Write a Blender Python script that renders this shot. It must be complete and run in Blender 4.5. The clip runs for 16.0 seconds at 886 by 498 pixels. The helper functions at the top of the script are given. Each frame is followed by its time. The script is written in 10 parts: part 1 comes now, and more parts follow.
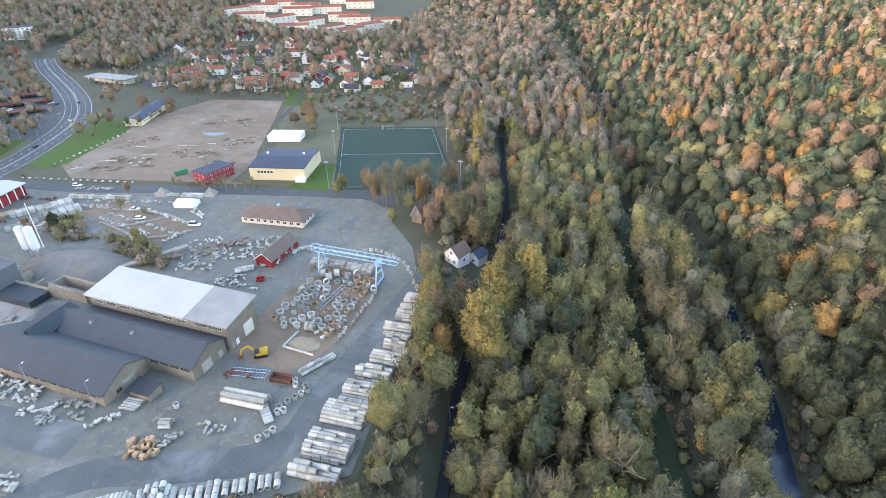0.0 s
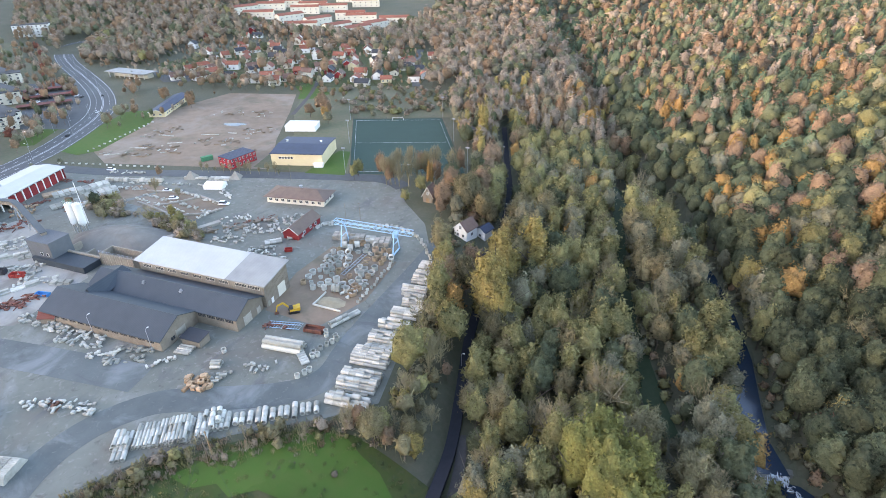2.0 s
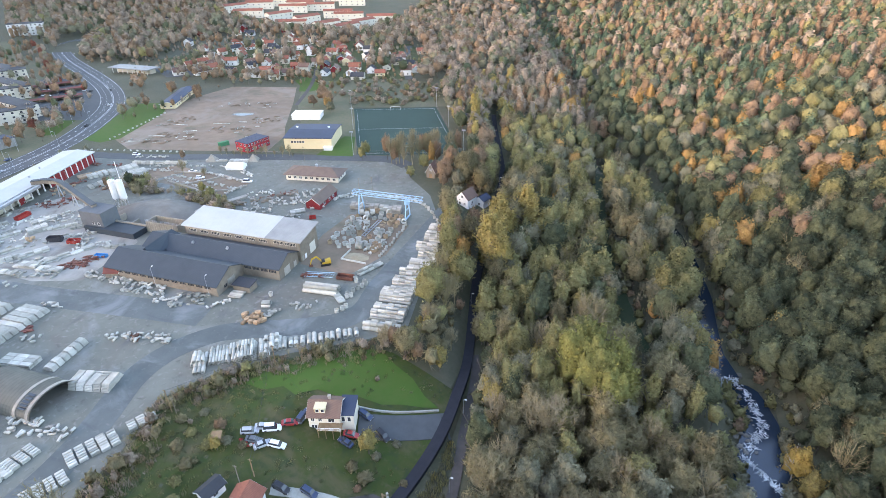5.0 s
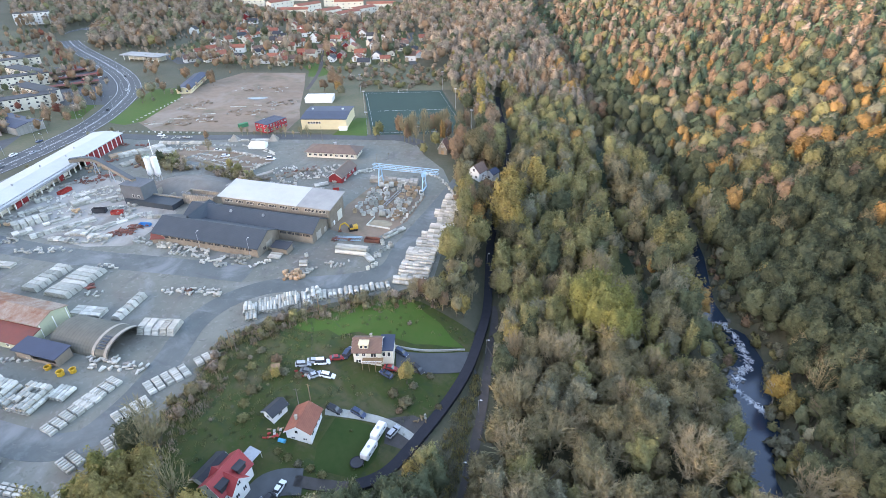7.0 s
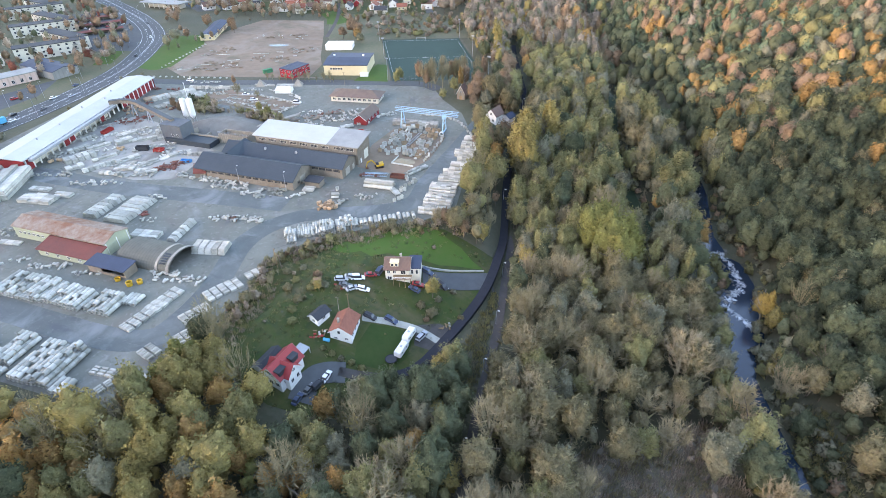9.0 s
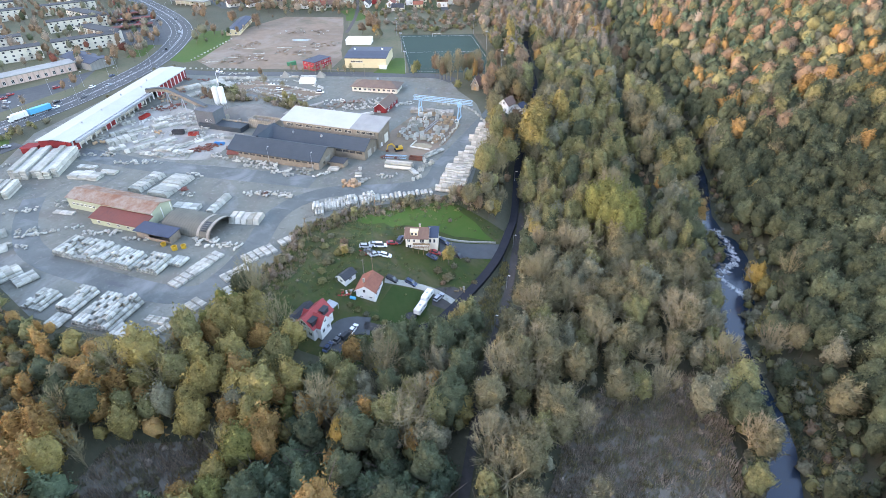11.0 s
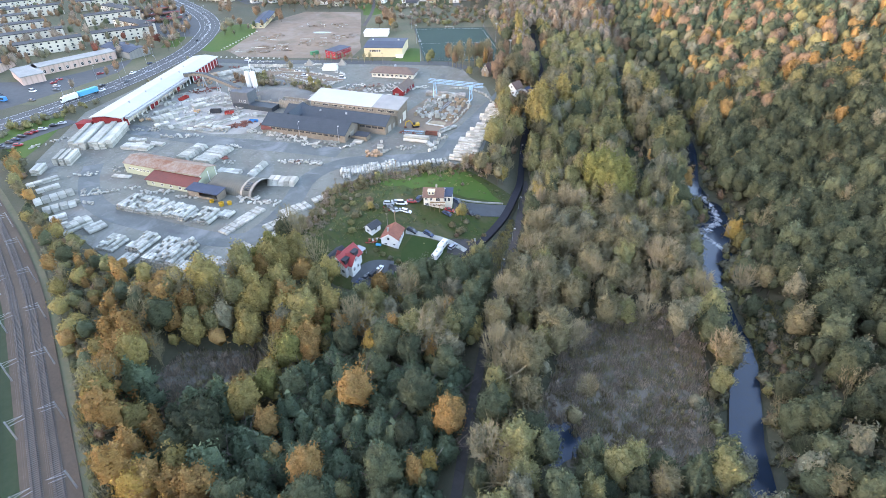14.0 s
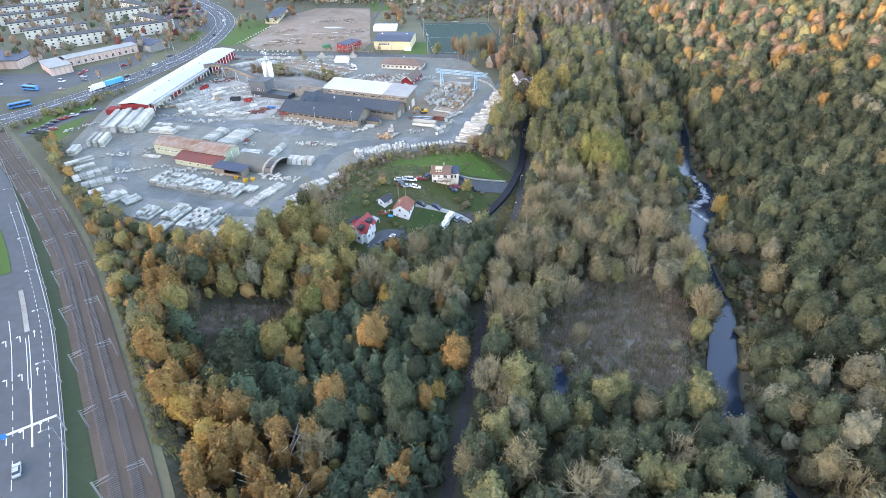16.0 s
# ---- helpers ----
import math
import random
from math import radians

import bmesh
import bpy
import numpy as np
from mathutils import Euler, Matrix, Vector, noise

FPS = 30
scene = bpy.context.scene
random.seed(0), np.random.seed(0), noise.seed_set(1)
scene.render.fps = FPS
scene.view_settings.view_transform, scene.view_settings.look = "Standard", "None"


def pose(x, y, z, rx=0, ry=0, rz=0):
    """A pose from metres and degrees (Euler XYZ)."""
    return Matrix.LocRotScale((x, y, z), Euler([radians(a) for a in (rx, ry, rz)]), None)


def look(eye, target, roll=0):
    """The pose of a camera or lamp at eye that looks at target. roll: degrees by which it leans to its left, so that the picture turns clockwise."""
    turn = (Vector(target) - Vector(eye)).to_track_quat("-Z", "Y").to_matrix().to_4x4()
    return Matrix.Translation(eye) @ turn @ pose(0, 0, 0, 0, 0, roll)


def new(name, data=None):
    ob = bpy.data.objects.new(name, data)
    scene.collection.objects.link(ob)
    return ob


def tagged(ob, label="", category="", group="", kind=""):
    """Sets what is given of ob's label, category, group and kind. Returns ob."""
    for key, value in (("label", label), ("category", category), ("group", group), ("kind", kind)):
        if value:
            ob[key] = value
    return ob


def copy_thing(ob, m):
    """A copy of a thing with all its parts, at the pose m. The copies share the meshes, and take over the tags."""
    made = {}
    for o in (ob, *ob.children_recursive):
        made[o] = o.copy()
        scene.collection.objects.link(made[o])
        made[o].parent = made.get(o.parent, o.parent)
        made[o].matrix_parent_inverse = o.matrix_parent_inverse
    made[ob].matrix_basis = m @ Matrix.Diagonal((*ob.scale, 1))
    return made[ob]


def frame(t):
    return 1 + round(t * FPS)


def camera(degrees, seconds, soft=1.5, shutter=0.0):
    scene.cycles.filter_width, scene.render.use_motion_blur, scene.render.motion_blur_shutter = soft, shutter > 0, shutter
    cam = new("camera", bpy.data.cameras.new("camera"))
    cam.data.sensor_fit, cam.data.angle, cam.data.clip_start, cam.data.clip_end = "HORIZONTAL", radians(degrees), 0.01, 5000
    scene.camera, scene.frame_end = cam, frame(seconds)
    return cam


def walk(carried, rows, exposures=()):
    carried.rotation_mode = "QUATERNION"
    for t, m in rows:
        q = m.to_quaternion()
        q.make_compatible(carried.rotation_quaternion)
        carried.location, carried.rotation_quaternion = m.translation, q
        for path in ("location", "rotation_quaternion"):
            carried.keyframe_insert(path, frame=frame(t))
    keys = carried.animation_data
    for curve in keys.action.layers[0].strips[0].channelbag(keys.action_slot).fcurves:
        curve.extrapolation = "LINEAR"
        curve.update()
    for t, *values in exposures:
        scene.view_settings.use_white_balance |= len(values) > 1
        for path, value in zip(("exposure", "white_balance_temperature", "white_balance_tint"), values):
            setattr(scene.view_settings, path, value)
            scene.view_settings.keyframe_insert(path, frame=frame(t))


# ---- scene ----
cam = camera(78.6, 16.0, soft=0.5)
METRES, EYE, TILT, LEAN, TURN = 185.9, 108.0, 0.0, 0.0, 19.9
ROWS = [
    (0.0, 0.0, 0.0, 0.0, -0.49, -30.12, 0.84),
    (0.5, -0.0058, -0.0313, 0.0014, -0.46, -30.1, 0.83),
    (1.0, -0.0102, -0.0631, 0.0047, -0.4, -30.14, 0.84),
    (1.5, -0.0156, -0.0951, 0.0077, -0.37, -30.16, 0.8),
    (2.0, -0.0216, -0.127, 0.0107, -0.36, -30.2, 0.74),
    (2.5, -0.0269, -0.1589, 0.0132, -0.37, -30.25, 0.71),
    (3.0, -0.0344, -0.1913, 0.0157, -0.56, -30.24, 0.64),
    (3.5, -0.0438, -0.2237, 0.0186, -1.01, -30.26, 0.57),
    (4.0, -0.055, -0.2555, 0.0211, -1.51, -30.26, 0.56),
    (6.5, -0.1319, -0.4091, 0.0305, -3.57, -30.4, 0.67),
    (7.0, -0.1439, -0.4398, 0.0322, -3.4, -31.27, 0.74),
    (7.5, -0.1551, -0.4688, 0.0336, -3.29, -33.36, 0.75),
    (8.0, -0.1633, -0.4977, 0.0359, -3.01, -35.09, 0.76),
    (8.5, -0.1701, -0.526, 0.0382, -2.68, -35.7, 0.76),
    (9.0, -0.1757, -0.5543, 0.0398, -2.29, -35.66, 0.78),
    (11.5, -0.1932, -0.6929, 0.0449, -0.84, -35.48, 0.88),
    (12.0, -0.196, -0.7217, 0.0456, -0.69, -35.45, 0.88),
    (12.5, -0.1987, -0.7515, 0.0464, -0.54, -35.42, 0.92),
    (13.0, -0.2015, -0.782, 0.0468, -0.41, -35.36, 0.95),
    (13.5, -0.2038, -0.8129, 0.0472, -0.27, -35.33, 1.0),
    (14.0, -0.2062, -0.8437, 0.0476, -0.13, -35.31, 1.03),
    (14.5, -0.2081, -0.8745, 0.0482, 0.02, -35.31, 1.08),
    (15.0, -0.2101, -0.9052, 0.0485, 0.12, -35.28, 1.1),
    (15.5, -0.211, -0.9355, 0.0488, 0.3, -35.25, 1.13),
    (16.0, -0.2125, -0.9651, 0.0499, 0.33, -35.23, 1.14),
]
walk(cam, [(t, pose(0, 0, EYE, TILT, LEAN, TURN) @ pose(METRES * x, METRES * y, METRES * z, 90 + pitch, roll, yaw)) for t, x, y, z, yaw, pitch, roll in ROWS],
     exposures=[(0.0, 3.48, 7650, 26.5), (7.0, 3.52, 7600, 27), (16.0, 3.74, 7550, 27.5)])

# ---------------- daylight: low evening sun behind an added, unseen western ridge, soft sky over the shaded valley ---
world = bpy.data.worlds.new("world")
scene.world = world
world.use_nodes = True
wn = world.node_tree.nodes
sky = wn.new("ShaderNodeTexSky")
sky.sky_type, sky.sun_disc = "NISHITA", False
SUN_EL, SUN_AZ = 7.0, 228.0  # degrees; azimuth clockwise from +y
sky.sun_elevation, sky.sun_rotation = radians(SUN_EL), radians(SUN_AZ)
sky.air_density, sky.dust_density, sky.ozone_density = 1.0, 1.2, 2.0
wn["Background"].inputs["Strength"].default_value = 0.15
world.node_tree.links.new(sky.outputs["Color"], wn["Background"].inputs["Color"])
sun = new("sun", bpy.data.lights.new("sun", "SUN"))
sun.data.energy, sun.data.angle, sun.data.color = 0.4, radians(3.0), (1.0, 0.86, 0.72)
sd = Vector((math.sin(radians(SUN_AZ)) * math.cos(radians(SUN_EL)), math.cos(radians(SUN_AZ)) * math.cos(radians(SUN_EL)), math.sin(radians(SUN_EL))))
sun.matrix_world = look(sd * 500, (0, 0, 0))

# ---------------- materials ----------------
def mat(name, col, col2=None, rough=0.85, scale=1.0, coarse=0.08, bump=0.0, metal=0.0, obj=0.0, isl=0.0, ribs=None, spec=0.3, warp=0.5):
    """Procedural surface: two colours mixed by fine and coarse noise, optional variation per object or per island, optional ribs (direction, spacing)."""
    m = bpy.data.materials.new(name)
    m.use_nodes = True
    nt = m.node_tree
    N, L = nt.nodes, nt.links
    b = N["Principled BSDF"]
    b.inputs["Roughness"].default_value, b.inputs["Metallic"].default_value = rough, metal
    b.inputs["Specular IOR Level"].default_value = spec
    col2 = col2 or tuple(c * 0.65 for c in col)
    g = N.new("ShaderNodeNewGeometry")
    n1, n2 = N.new("ShaderNodeTexNoise"), N.new("ShaderNodeTexNoise")
    n1.inputs["Scale"].default_value, n1.inputs["Detail"].default_value, n1.inputs["Roughness"].default_value = scale, 5, 0.65
    n2.inputs["Scale"].default_value, n2.inputs["Detail"].default_value = coarse, 4
    L.new(g.outputs["Position"], n1.inputs["Vector"])
    L.new(g.outputs["Position"], n2.inputs["Vector"])
    add = N.new("ShaderNodeMath")
    add.operation = "ADD"
    L.new(n1.outputs["Fac"], add.inputs[0])
    L.new(n2.outputs["Fac"], add.inputs[1])
    r = N.new("ShaderNodeMapRange")
    r.inputs["From Min"].default_value, r.inputs["From Max"].default_value = 1 - warp / 2, 1 + warp / 2
    L.new(add.outputs[0], r.inputs["Value"])
    mix = N.new("ShaderNodeMix")
    mix.data_type = "RGBA"
    mix.inputs["A"].default_value, mix.inputs["B"].default_value = (*col, 1), (*col2, 1)
    L.new(r.outputs[0], mix.inputs["Factor"])
    out = mix.outputs["Result"]
    if ribs:
        way, gap, depth = ribs
        w = N.new("ShaderNodeTexWave")
        w.wave_type, w.bands_direction = "BANDS", way
        w.inputs["Scale"].default_value = 0.314 / gap
        w.inputs["Distortion"].default_value = 0.0
        L.new(g.outputs["Position"], w.inputs["Vector"])
        rr = N.new("ShaderNodeMapRange")
        rr.inputs["From Min"].default_value, rr.inputs["From Max"].default_value = 0.0, 0.35
        rr.inputs["To Min"].default_value = 1 - depth
        L.new(w.outputs["Fac"], rr.inputs["Value"])
        mu = N.new("ShaderNodeMix")
        mu.data_type, mu.blend_type = "RGBA", "MULTIPLY"
        mu.inputs["Factor"].default_value = 1.0
        L.new(out, mu.inputs["A"])
        L.new(rr.outputs[0], mu.inputs["B"])
        out = mu.outputs["Result"]
    if obj or isl:
        hs = N.new("ShaderNodeHueSaturation")
        src = N.new("ShaderNodeObjectInfo").outputs["Random"] if obj else g.outputs["Random Per Island"]
        k = obj or isl
        mr = N.new("ShaderNodeMapRange")
        mr.inputs["To Min"].default_value, mr.inputs["To Max"].default_value = 1 - k, 1 + k
        L.new(src, mr.inputs["Value"])
        L.new(mr.outputs[0], hs.inputs["Value"])
        mh = N.new("ShaderNodeMapRange")
        mh.inputs["To Min"].default_value, mh.inputs["To Max"].default_value = 0.5 + 0.05 * k, 0.5 - 0.05 * k
        if obj and isl:
            L.new(g.outputs["Random Per Island"], mh.inputs["Value"])
        else:
            L.new(src, mh.inputs["Value"])
        L.new(mh.outputs[0], hs.inputs["Hue"])
        L.new(out, hs.inputs["Color"])
        out = hs.outputs["Color"]
    L.new(out, b.inputs["Base Color"])
    if bump:
        bp = N.new("ShaderNodeBump")
        bp.inputs["Strength"].default_value, bp.inputs["Distance"].default_value = 0.6, bump
        L.new(n1.outputs["Fac"], bp.inputs["Height"])
        L.new(bp.outputs["Normal"], b.inputs["Normal"])
    return m


def stained(m, col3, scale, lo, hi, stretch=(1, 1, 1), amount=0.8):
    """Adds a third colour in blotches or streaks of its own shape."""
    nt = m.node_tree
    N, L = nt.nodes, nt.links
    b = N["Principled BSDF"]
    src = b.inputs["Base Color"].links[0].from_socket
    g = N.new("ShaderNodeNewGeometry")
    mp = N.new("ShaderNodeMapping")
    mp.inputs["Scale"].default_value = stretch
    n = N.new("ShaderNodeTexNoise")
    n.inputs["Scale"].default_value, n.inputs["Detail"].default_value, n.inputs["Roughness"].default_value, n.inputs["Distortion"].default_value = scale, 6, 0.6, 0.6
    r = N.new("ShaderNodeMapRange")
    r.inputs["From Min"].default_value, r.inputs["From Max"].default_value, r.inputs["To Max"].default_value = lo, hi, amount
    x = N.new("ShaderNodeMix")
    x.data_type = "RGBA"
    x.inputs["B"].default_value = (*col3, 1)
    L.new(g.outputs["Position"], mp.inputs["Vector"])
    L.new(mp.outputs[0], n.inputs["Vector"])
    L.new(n.outputs["Fac"], r.inputs["Value"])
    L.new(r.outputs[0], x.inputs["Factor"])
    L.new(src, x.inputs["A"])
    L.new(x.outputs["Result"], b.inputs["Base Color"])
    return m


def leaf_mat(name, col, col2, obj=0.1):
    """Leaves: diffuse with a share of light let through; clumps vary one by one, trees tree by tree."""
    m = mat(name, col, col2, rough=0.9, scale=0.9, coarse=0.12, obj=obj, isl=0.15, spec=0.1, warp=0.4)
    nt = m.node_tree
    b, o = nt.nodes["Principled BSDF"], nt.nodes["Material Output"]
    hs = next(n for n in nt.nodes if n.bl_idname == "ShaderNodeHueSaturation")
    tone, plus = nt.nodes.new("ShaderNodeAttribute"), nt.nodes.new("ShaderNodeMath")
    tone.attribute_name, plus.operation = "tone", "ADD"
    nt.links.new(hs.inputs["Value"].links[0].from_socket, plus.inputs[0])
    nt.links.new(tone.outputs["Fac"], plus.inputs[1])
    grain, spread_, more = nt.nodes.new("ShaderNodeTexNoise"), nt.nodes.new("ShaderNodeMapRange"), nt.nodes.new("ShaderNodeMath")
    grain.inputs["Scale"].default_value, grain.inputs["Detail"].default_value, grain.inputs["Roughness"].default_value = 1.9, 4, 0.7
    spread_.inputs["From Min"].default_value, spread_.inputs["From Max"].default_value = 0.3, 0.7
    spread_.inputs["To Min"].default_value, spread_.inputs["To Max"].default_value = -0.26, 0.26
    more.operation = "ADD"
    where = next(n for n in nt.nodes if n.bl_idname == "ShaderNodeNewGeometry")
    nt.links.new(where.outputs["Position"], grain.inputs["Vector"])
    nt.links.new(grain.outputs["Fac"], spread_.inputs["Value"])
    nt.links.new(plus.outputs[0], more.inputs[0])
    nt.links.new(spread_.outputs[0], more.inputs[1])
    nt.links.new(more.outputs[0], hs.inputs["Value"])
    t = nt.nodes.new("ShaderNodeBsdfTranslucent")
    s = nt.nodes.new("ShaderNodeMixShader")
    s.inputs[0].default_value = 0.4
    nt.links.new(b.inputs["Base Color"].links[0].from_socket, t.inputs["Color"])
    nt.links.new(b.outputs[0], s.inputs[1])
    nt.links.new(t.outputs[0], s.inputs[2])
    nt.links.new(s.outputs[0], o.inputs["Surface"])
    return m


M_FLOOR = mat("forest_floor", (0.068, 0.074, 0.043), (0.1, 0.092, 0.06), scale=0.6, coarse=0.05, bump=0.3)
M_GARDEN = mat("garden_grass", (0.021, 0.05, 0.007), (0.034, 0.056, 0.011), scale=0.6, coarse=0.08, bump=0.1)
M_GRASS = mat("grass", (0.034, 0.058, 0.01), (0.058, 0.06, 0.016), scale=0.35, coarse=0.05, bump=0.12, warp=0.35)
M_BANK = mat("bank_grass", (0.022, 0.042, 0.017), (0.036, 0.05, 0.024), scale=0.5, coarse=0.06, bump=0.15)
M_LAWN = mat("lawn", (0.042, 0.098, 0.012), (0.064, 0.1, 0.018), scale=0.3, coarse=0.05, bump=0.08)
stained(M_GRASS, (0.105, 0.085, 0.045), 0.07, 0.5, 0.66, amount=0.8)
stained(M_GRASS, (0.026, 0.046, 0.017), 0.25, 0.5, 0.66, amount=0.75)
stained(M_GRASS, (0.085, 0.072, 0.036), 0.6, 0.56, 0.7, amount=0.6)
M_DRYGRASS = mat("dry_grass", (0.14, 0.122, 0.075), (0.092, 0.102, 0.055), scale=0.4, coarse=0.05, bump=0.15)
M_YARD = mat("yard_gravel", (0.185, 0.19, 0.16), (0.118, 0.122, 0.102), rough=0.8, scale=0.12, coarse=0.025, bump=0.02, warp=0.7)
M_LANE = mat("worn_asphalt", (0.118, 0.132, 0.125), (0.074, 0.085, 0.081), rough=0.6, scale=0.15, coarse=0.03, warp=0.6)
stained(M_YARD, (0.14, 0.125, 0.105), 0.045, 0.52, 0.66, amount=0.75)
stained(M_YARD, (0.25, 0.26, 0.25), 0.03, 0.55, 0.7, amount=0.7)
stained(M_YARD, (0.1, 0.1, 0.1), 0.16, 0.57, 0.7, (1, 0.25, 1), 0.7)
stained(M_YARD, (0.27, 0.26, 0.235), 0.5, 0.56, 0.7, amount=0.55)
stained(M_YARD, (0.085, 0.078, 0.066), 0.33, 0.58, 0.7, amount=0.6)
stained(M_LANE, (0.205, 0.218, 0.216), 0.07, 0.5, 0.68, amount=0.75)
stained(M_LANE, (0.07, 0.075, 0.08), 0.2, 0.56, 0.7, (0.3, 1, 1), 0.7)
stained(M_LANE, (0.19, 0.185, 0.17), 0.6, 0.58, 0.7, amount=0.5)
M_SCRUBG = mat("scrub_ground", (0.2, 0.17, 0.135), (0.15, 0.135, 0.105), scale=0.8, coarse=0.09, bump=0.3)
M_DUST = mat("dusty_ground", (0.35, 0.335, 0.3), (0.25, 0.24, 0.215), scale=0.15, coarse=0.03, bump=0.03, warp=0.7)
stained(M_DUST, (0.14, 0.125, 0.105), 0.06, 0.52, 0.66, amount=0.7)
M_ASPHALT = mat("asphalt", (0.088, 0.094, 0.096), (0.062, 0.067, 0.069), rough=0.75, scale=0.3, coarse=0.03)
M_PATH = mat("dark_asphalt", (0.034, 0.036, 0.043), (0.026, 0.028, 0.034), rough=0.85, scale=0.5, coarse=0.05, spec=0.1)
M_TRACKWAY = mat("gravel_path", (0.09, 0.08, 0.075), (0.06, 0.055, 0.05), scale=0.5, coarse=0.06)
M_DIRT = mat("bare_earth", (0.26, 0.186, 0.132), (0.155, 0.113, 0.08), scale=0.15, coarse=0.022, bump=0.15, warp=0.7)
M_BALLAST = mat("ballast", (0.105, 0.078, 0.056), (0.07, 0.053, 0.039), scale=1.5, coarse=0.07, bump=0.1)
stained(M_DIRT, (0.26, 0.22, 0.18), 0.03, 0.5, 0.66, amount=0.7)
stained(M_DIRT, (0.1, 0.1, 0.06), 0.06, 0.56, 0.68, amount=0.6)
M_TURF = mat("turf_pitch", (0.024, 0.056, 0.042), (0.02, 0.048, 0.037), scale=0.2, coarse=0.03)
# blue of the reflected sky is put into the water's base colour
M_WATER = mat("river_water", (0.018, 0.034, 0.06), (0.022, 0.034, 0.05), rough=0.08, scale=0.8, coarse=0.1, bump=0.06, spec=0.5)
M_FOAM = mat("foam", (0.75, 0.78, 0.8), (0.25, 0.28, 0.3), scale=1.2, coarse=0.4, rough=0.6, bump=0.2, warp=0.4)
M_STONE = mat("stone", (0.2, 0.185, 0.165), (0.12, 0.115, 0.1), scale=0.8, coarse=0.2, obj=0.2, bump=0.1)
M_CONC = mat("concrete", (0.47, 0.462, 0.405), (0.33, 0.322, 0.28), scale=0.7, coarse=0.15, obj=0.3)
M_CONC_OLD = mat("old_concrete", (0.36, 0.33, 0.28), (0.24, 0.215, 0.18), scale=0.6, coarse=0.12, obj=0.15)
M_VAULT = mat("mossy_vault", (0.1, 0.1, 0.082), (0.14, 0.135, 0.112), scale=0.5, coarse=0.1, ribs=("X", 1.2, 0.12))
M_CONC_BROWN = mat("brown_concrete", (0.4, 0.29, 0.19), (0.28, 0.19, 0.12), scale=0.6, coarse=0.12, obj=0.15)
M_DARKROOF = mat("dark_sheet_roof", (0.036, 0.048, 0.058), (0.052, 0.064, 0.074), rough=0.55, scale=0.2, coarse=0.04, ribs=("X", 0.55, 0.12))
M_BLUEROOF = mat("blue_grey_roof", (0.045, 0.06, 0.1), (0.035, 0.045, 0.07), rough=0.6, scale=0.2, coarse=0.04, ribs=("X", 0.6, 0.12))
M_WHITEROOF = mat("white_sheet_roof", (0.46, 0.465, 0.45), (0.4, 0.405, 0.395), rough=0.55, scale=0.15, coarse=0.04, ribs=("X", 0.5, 0.06))
M_GREYROOF = mat("grey_sheet_roof", (0.3, 0.3, 0.28), (0.235, 0.235, 0.225), rough=0.6, scale=0.2, coarse=0.05, ribs=("X", 0.5, 0.1))
M_RUST = mat("rusty_roof", (0.22, 0.1, 0.058), (0.3, 0.235, 0.185), rough=0.75, scale=0.45, coarse=0.09, ribs=("X", 0.35, 0.2), warp=0.35)
M_RUSTRED = mat("red_rust_roof", (0.2, 0.055, 0.04), (0.15, 0.05, 0.04), rough=0.7, scale=0.5, coarse=0.1, ribs=("X", 0.35, 0.2))
M_WOOD = mat("weathered_boards", (0.27, 0.225, 0.175), (0.19, 0.155, 0.12), scale=0.5, coarse=0.1, ribs=("X", 0.22, 0.2))
M_WOODY = mat("weathered_boards_side", (0.25, 0.21, 0.165), (0.18, 0.145, 0.115), scale=0.5, coarse=0.1, ribs=("Y", 0.22, 0.2))
M_TIMBER = mat("timber", (0.3, 0.2, 0.11), (0.2, 0.13, 0.075), scale=0.8, coarse=0.2, obj=0.2)
M_BOXES = mat("plywood", (0.46, 0.32, 0.19), (0.36, 0.24, 0.14), scale=0.6, coarse=0.2, obj=0.2)
M_RED = mat("red_paint", (0.3, 0.035, 0.035), (0.22, 0.025, 0.028), scale=0.4, coarse=0.1, ribs=("X", 0.3, 0.1))
M_BINWALL = mat("board_marked_concrete", (0.3, 0.265, 0.215), (0.21, 0.185, 0.15), scale=0.6, coarse=0.12, ribs=("X", 0.9, 0.15))
M_REDP = mat("red_metal", (0.45, 0.05, 0.04), (0.32, 0.04, 0.03), rough=0.5, scale=0.6, coarse=0.2)
M_WHITE = mat("white_paint", (0.78, 0.77, 0.74), (0.7, 0.69, 0.66), rough=0.6, scale=0.5, coarse=0.1)
M_CREAM = mat("cream_render", (0.68, 0.63, 0.53), (0.6, 0.56, 0.47), scale=0.4, coarse=0.08)
M_YELLOW = mat("pale_yellow_render", (0.66, 0.56, 0.36), (0.6, 0.5, 0.32), scale=0.3, coarse=0.06)
M_GREEN = mat("pale_green_render", (0.42, 0.44, 0.31), (0.34, 0.36, 0.26), scale=0.3, coarse=0.08, warp=0.7)
M_TILE = mat("red_tiles", (0.33, 0.115, 0.07), (0.25, 0.085, 0.055), rough=0.75, scale=0.8, coarse=0.15, ribs=("Y", 0.35, 0.2))
M_TILEB = mat("brown_tiles", (0.2, 0.12, 0.09), (0.15, 0.09, 0.07), rough=0.8, scale=0.7, coarse=0.12, ribs=("Y", 0.35, 0.2))
M_REDROOF = mat("bright_red_roof", (0.38, 0.05, 0.05), (0.3, 0.04, 0.04), rough=0.55, scale=0.5, coarse=0.1, ribs=("X", 0.35, 0.15))
M_BROWNROOF = mat("brown_felt_roof", (0.19, 0.135, 0.105), (0.15, 0.105, 0.085), scale=0.4, coarse=0.06)
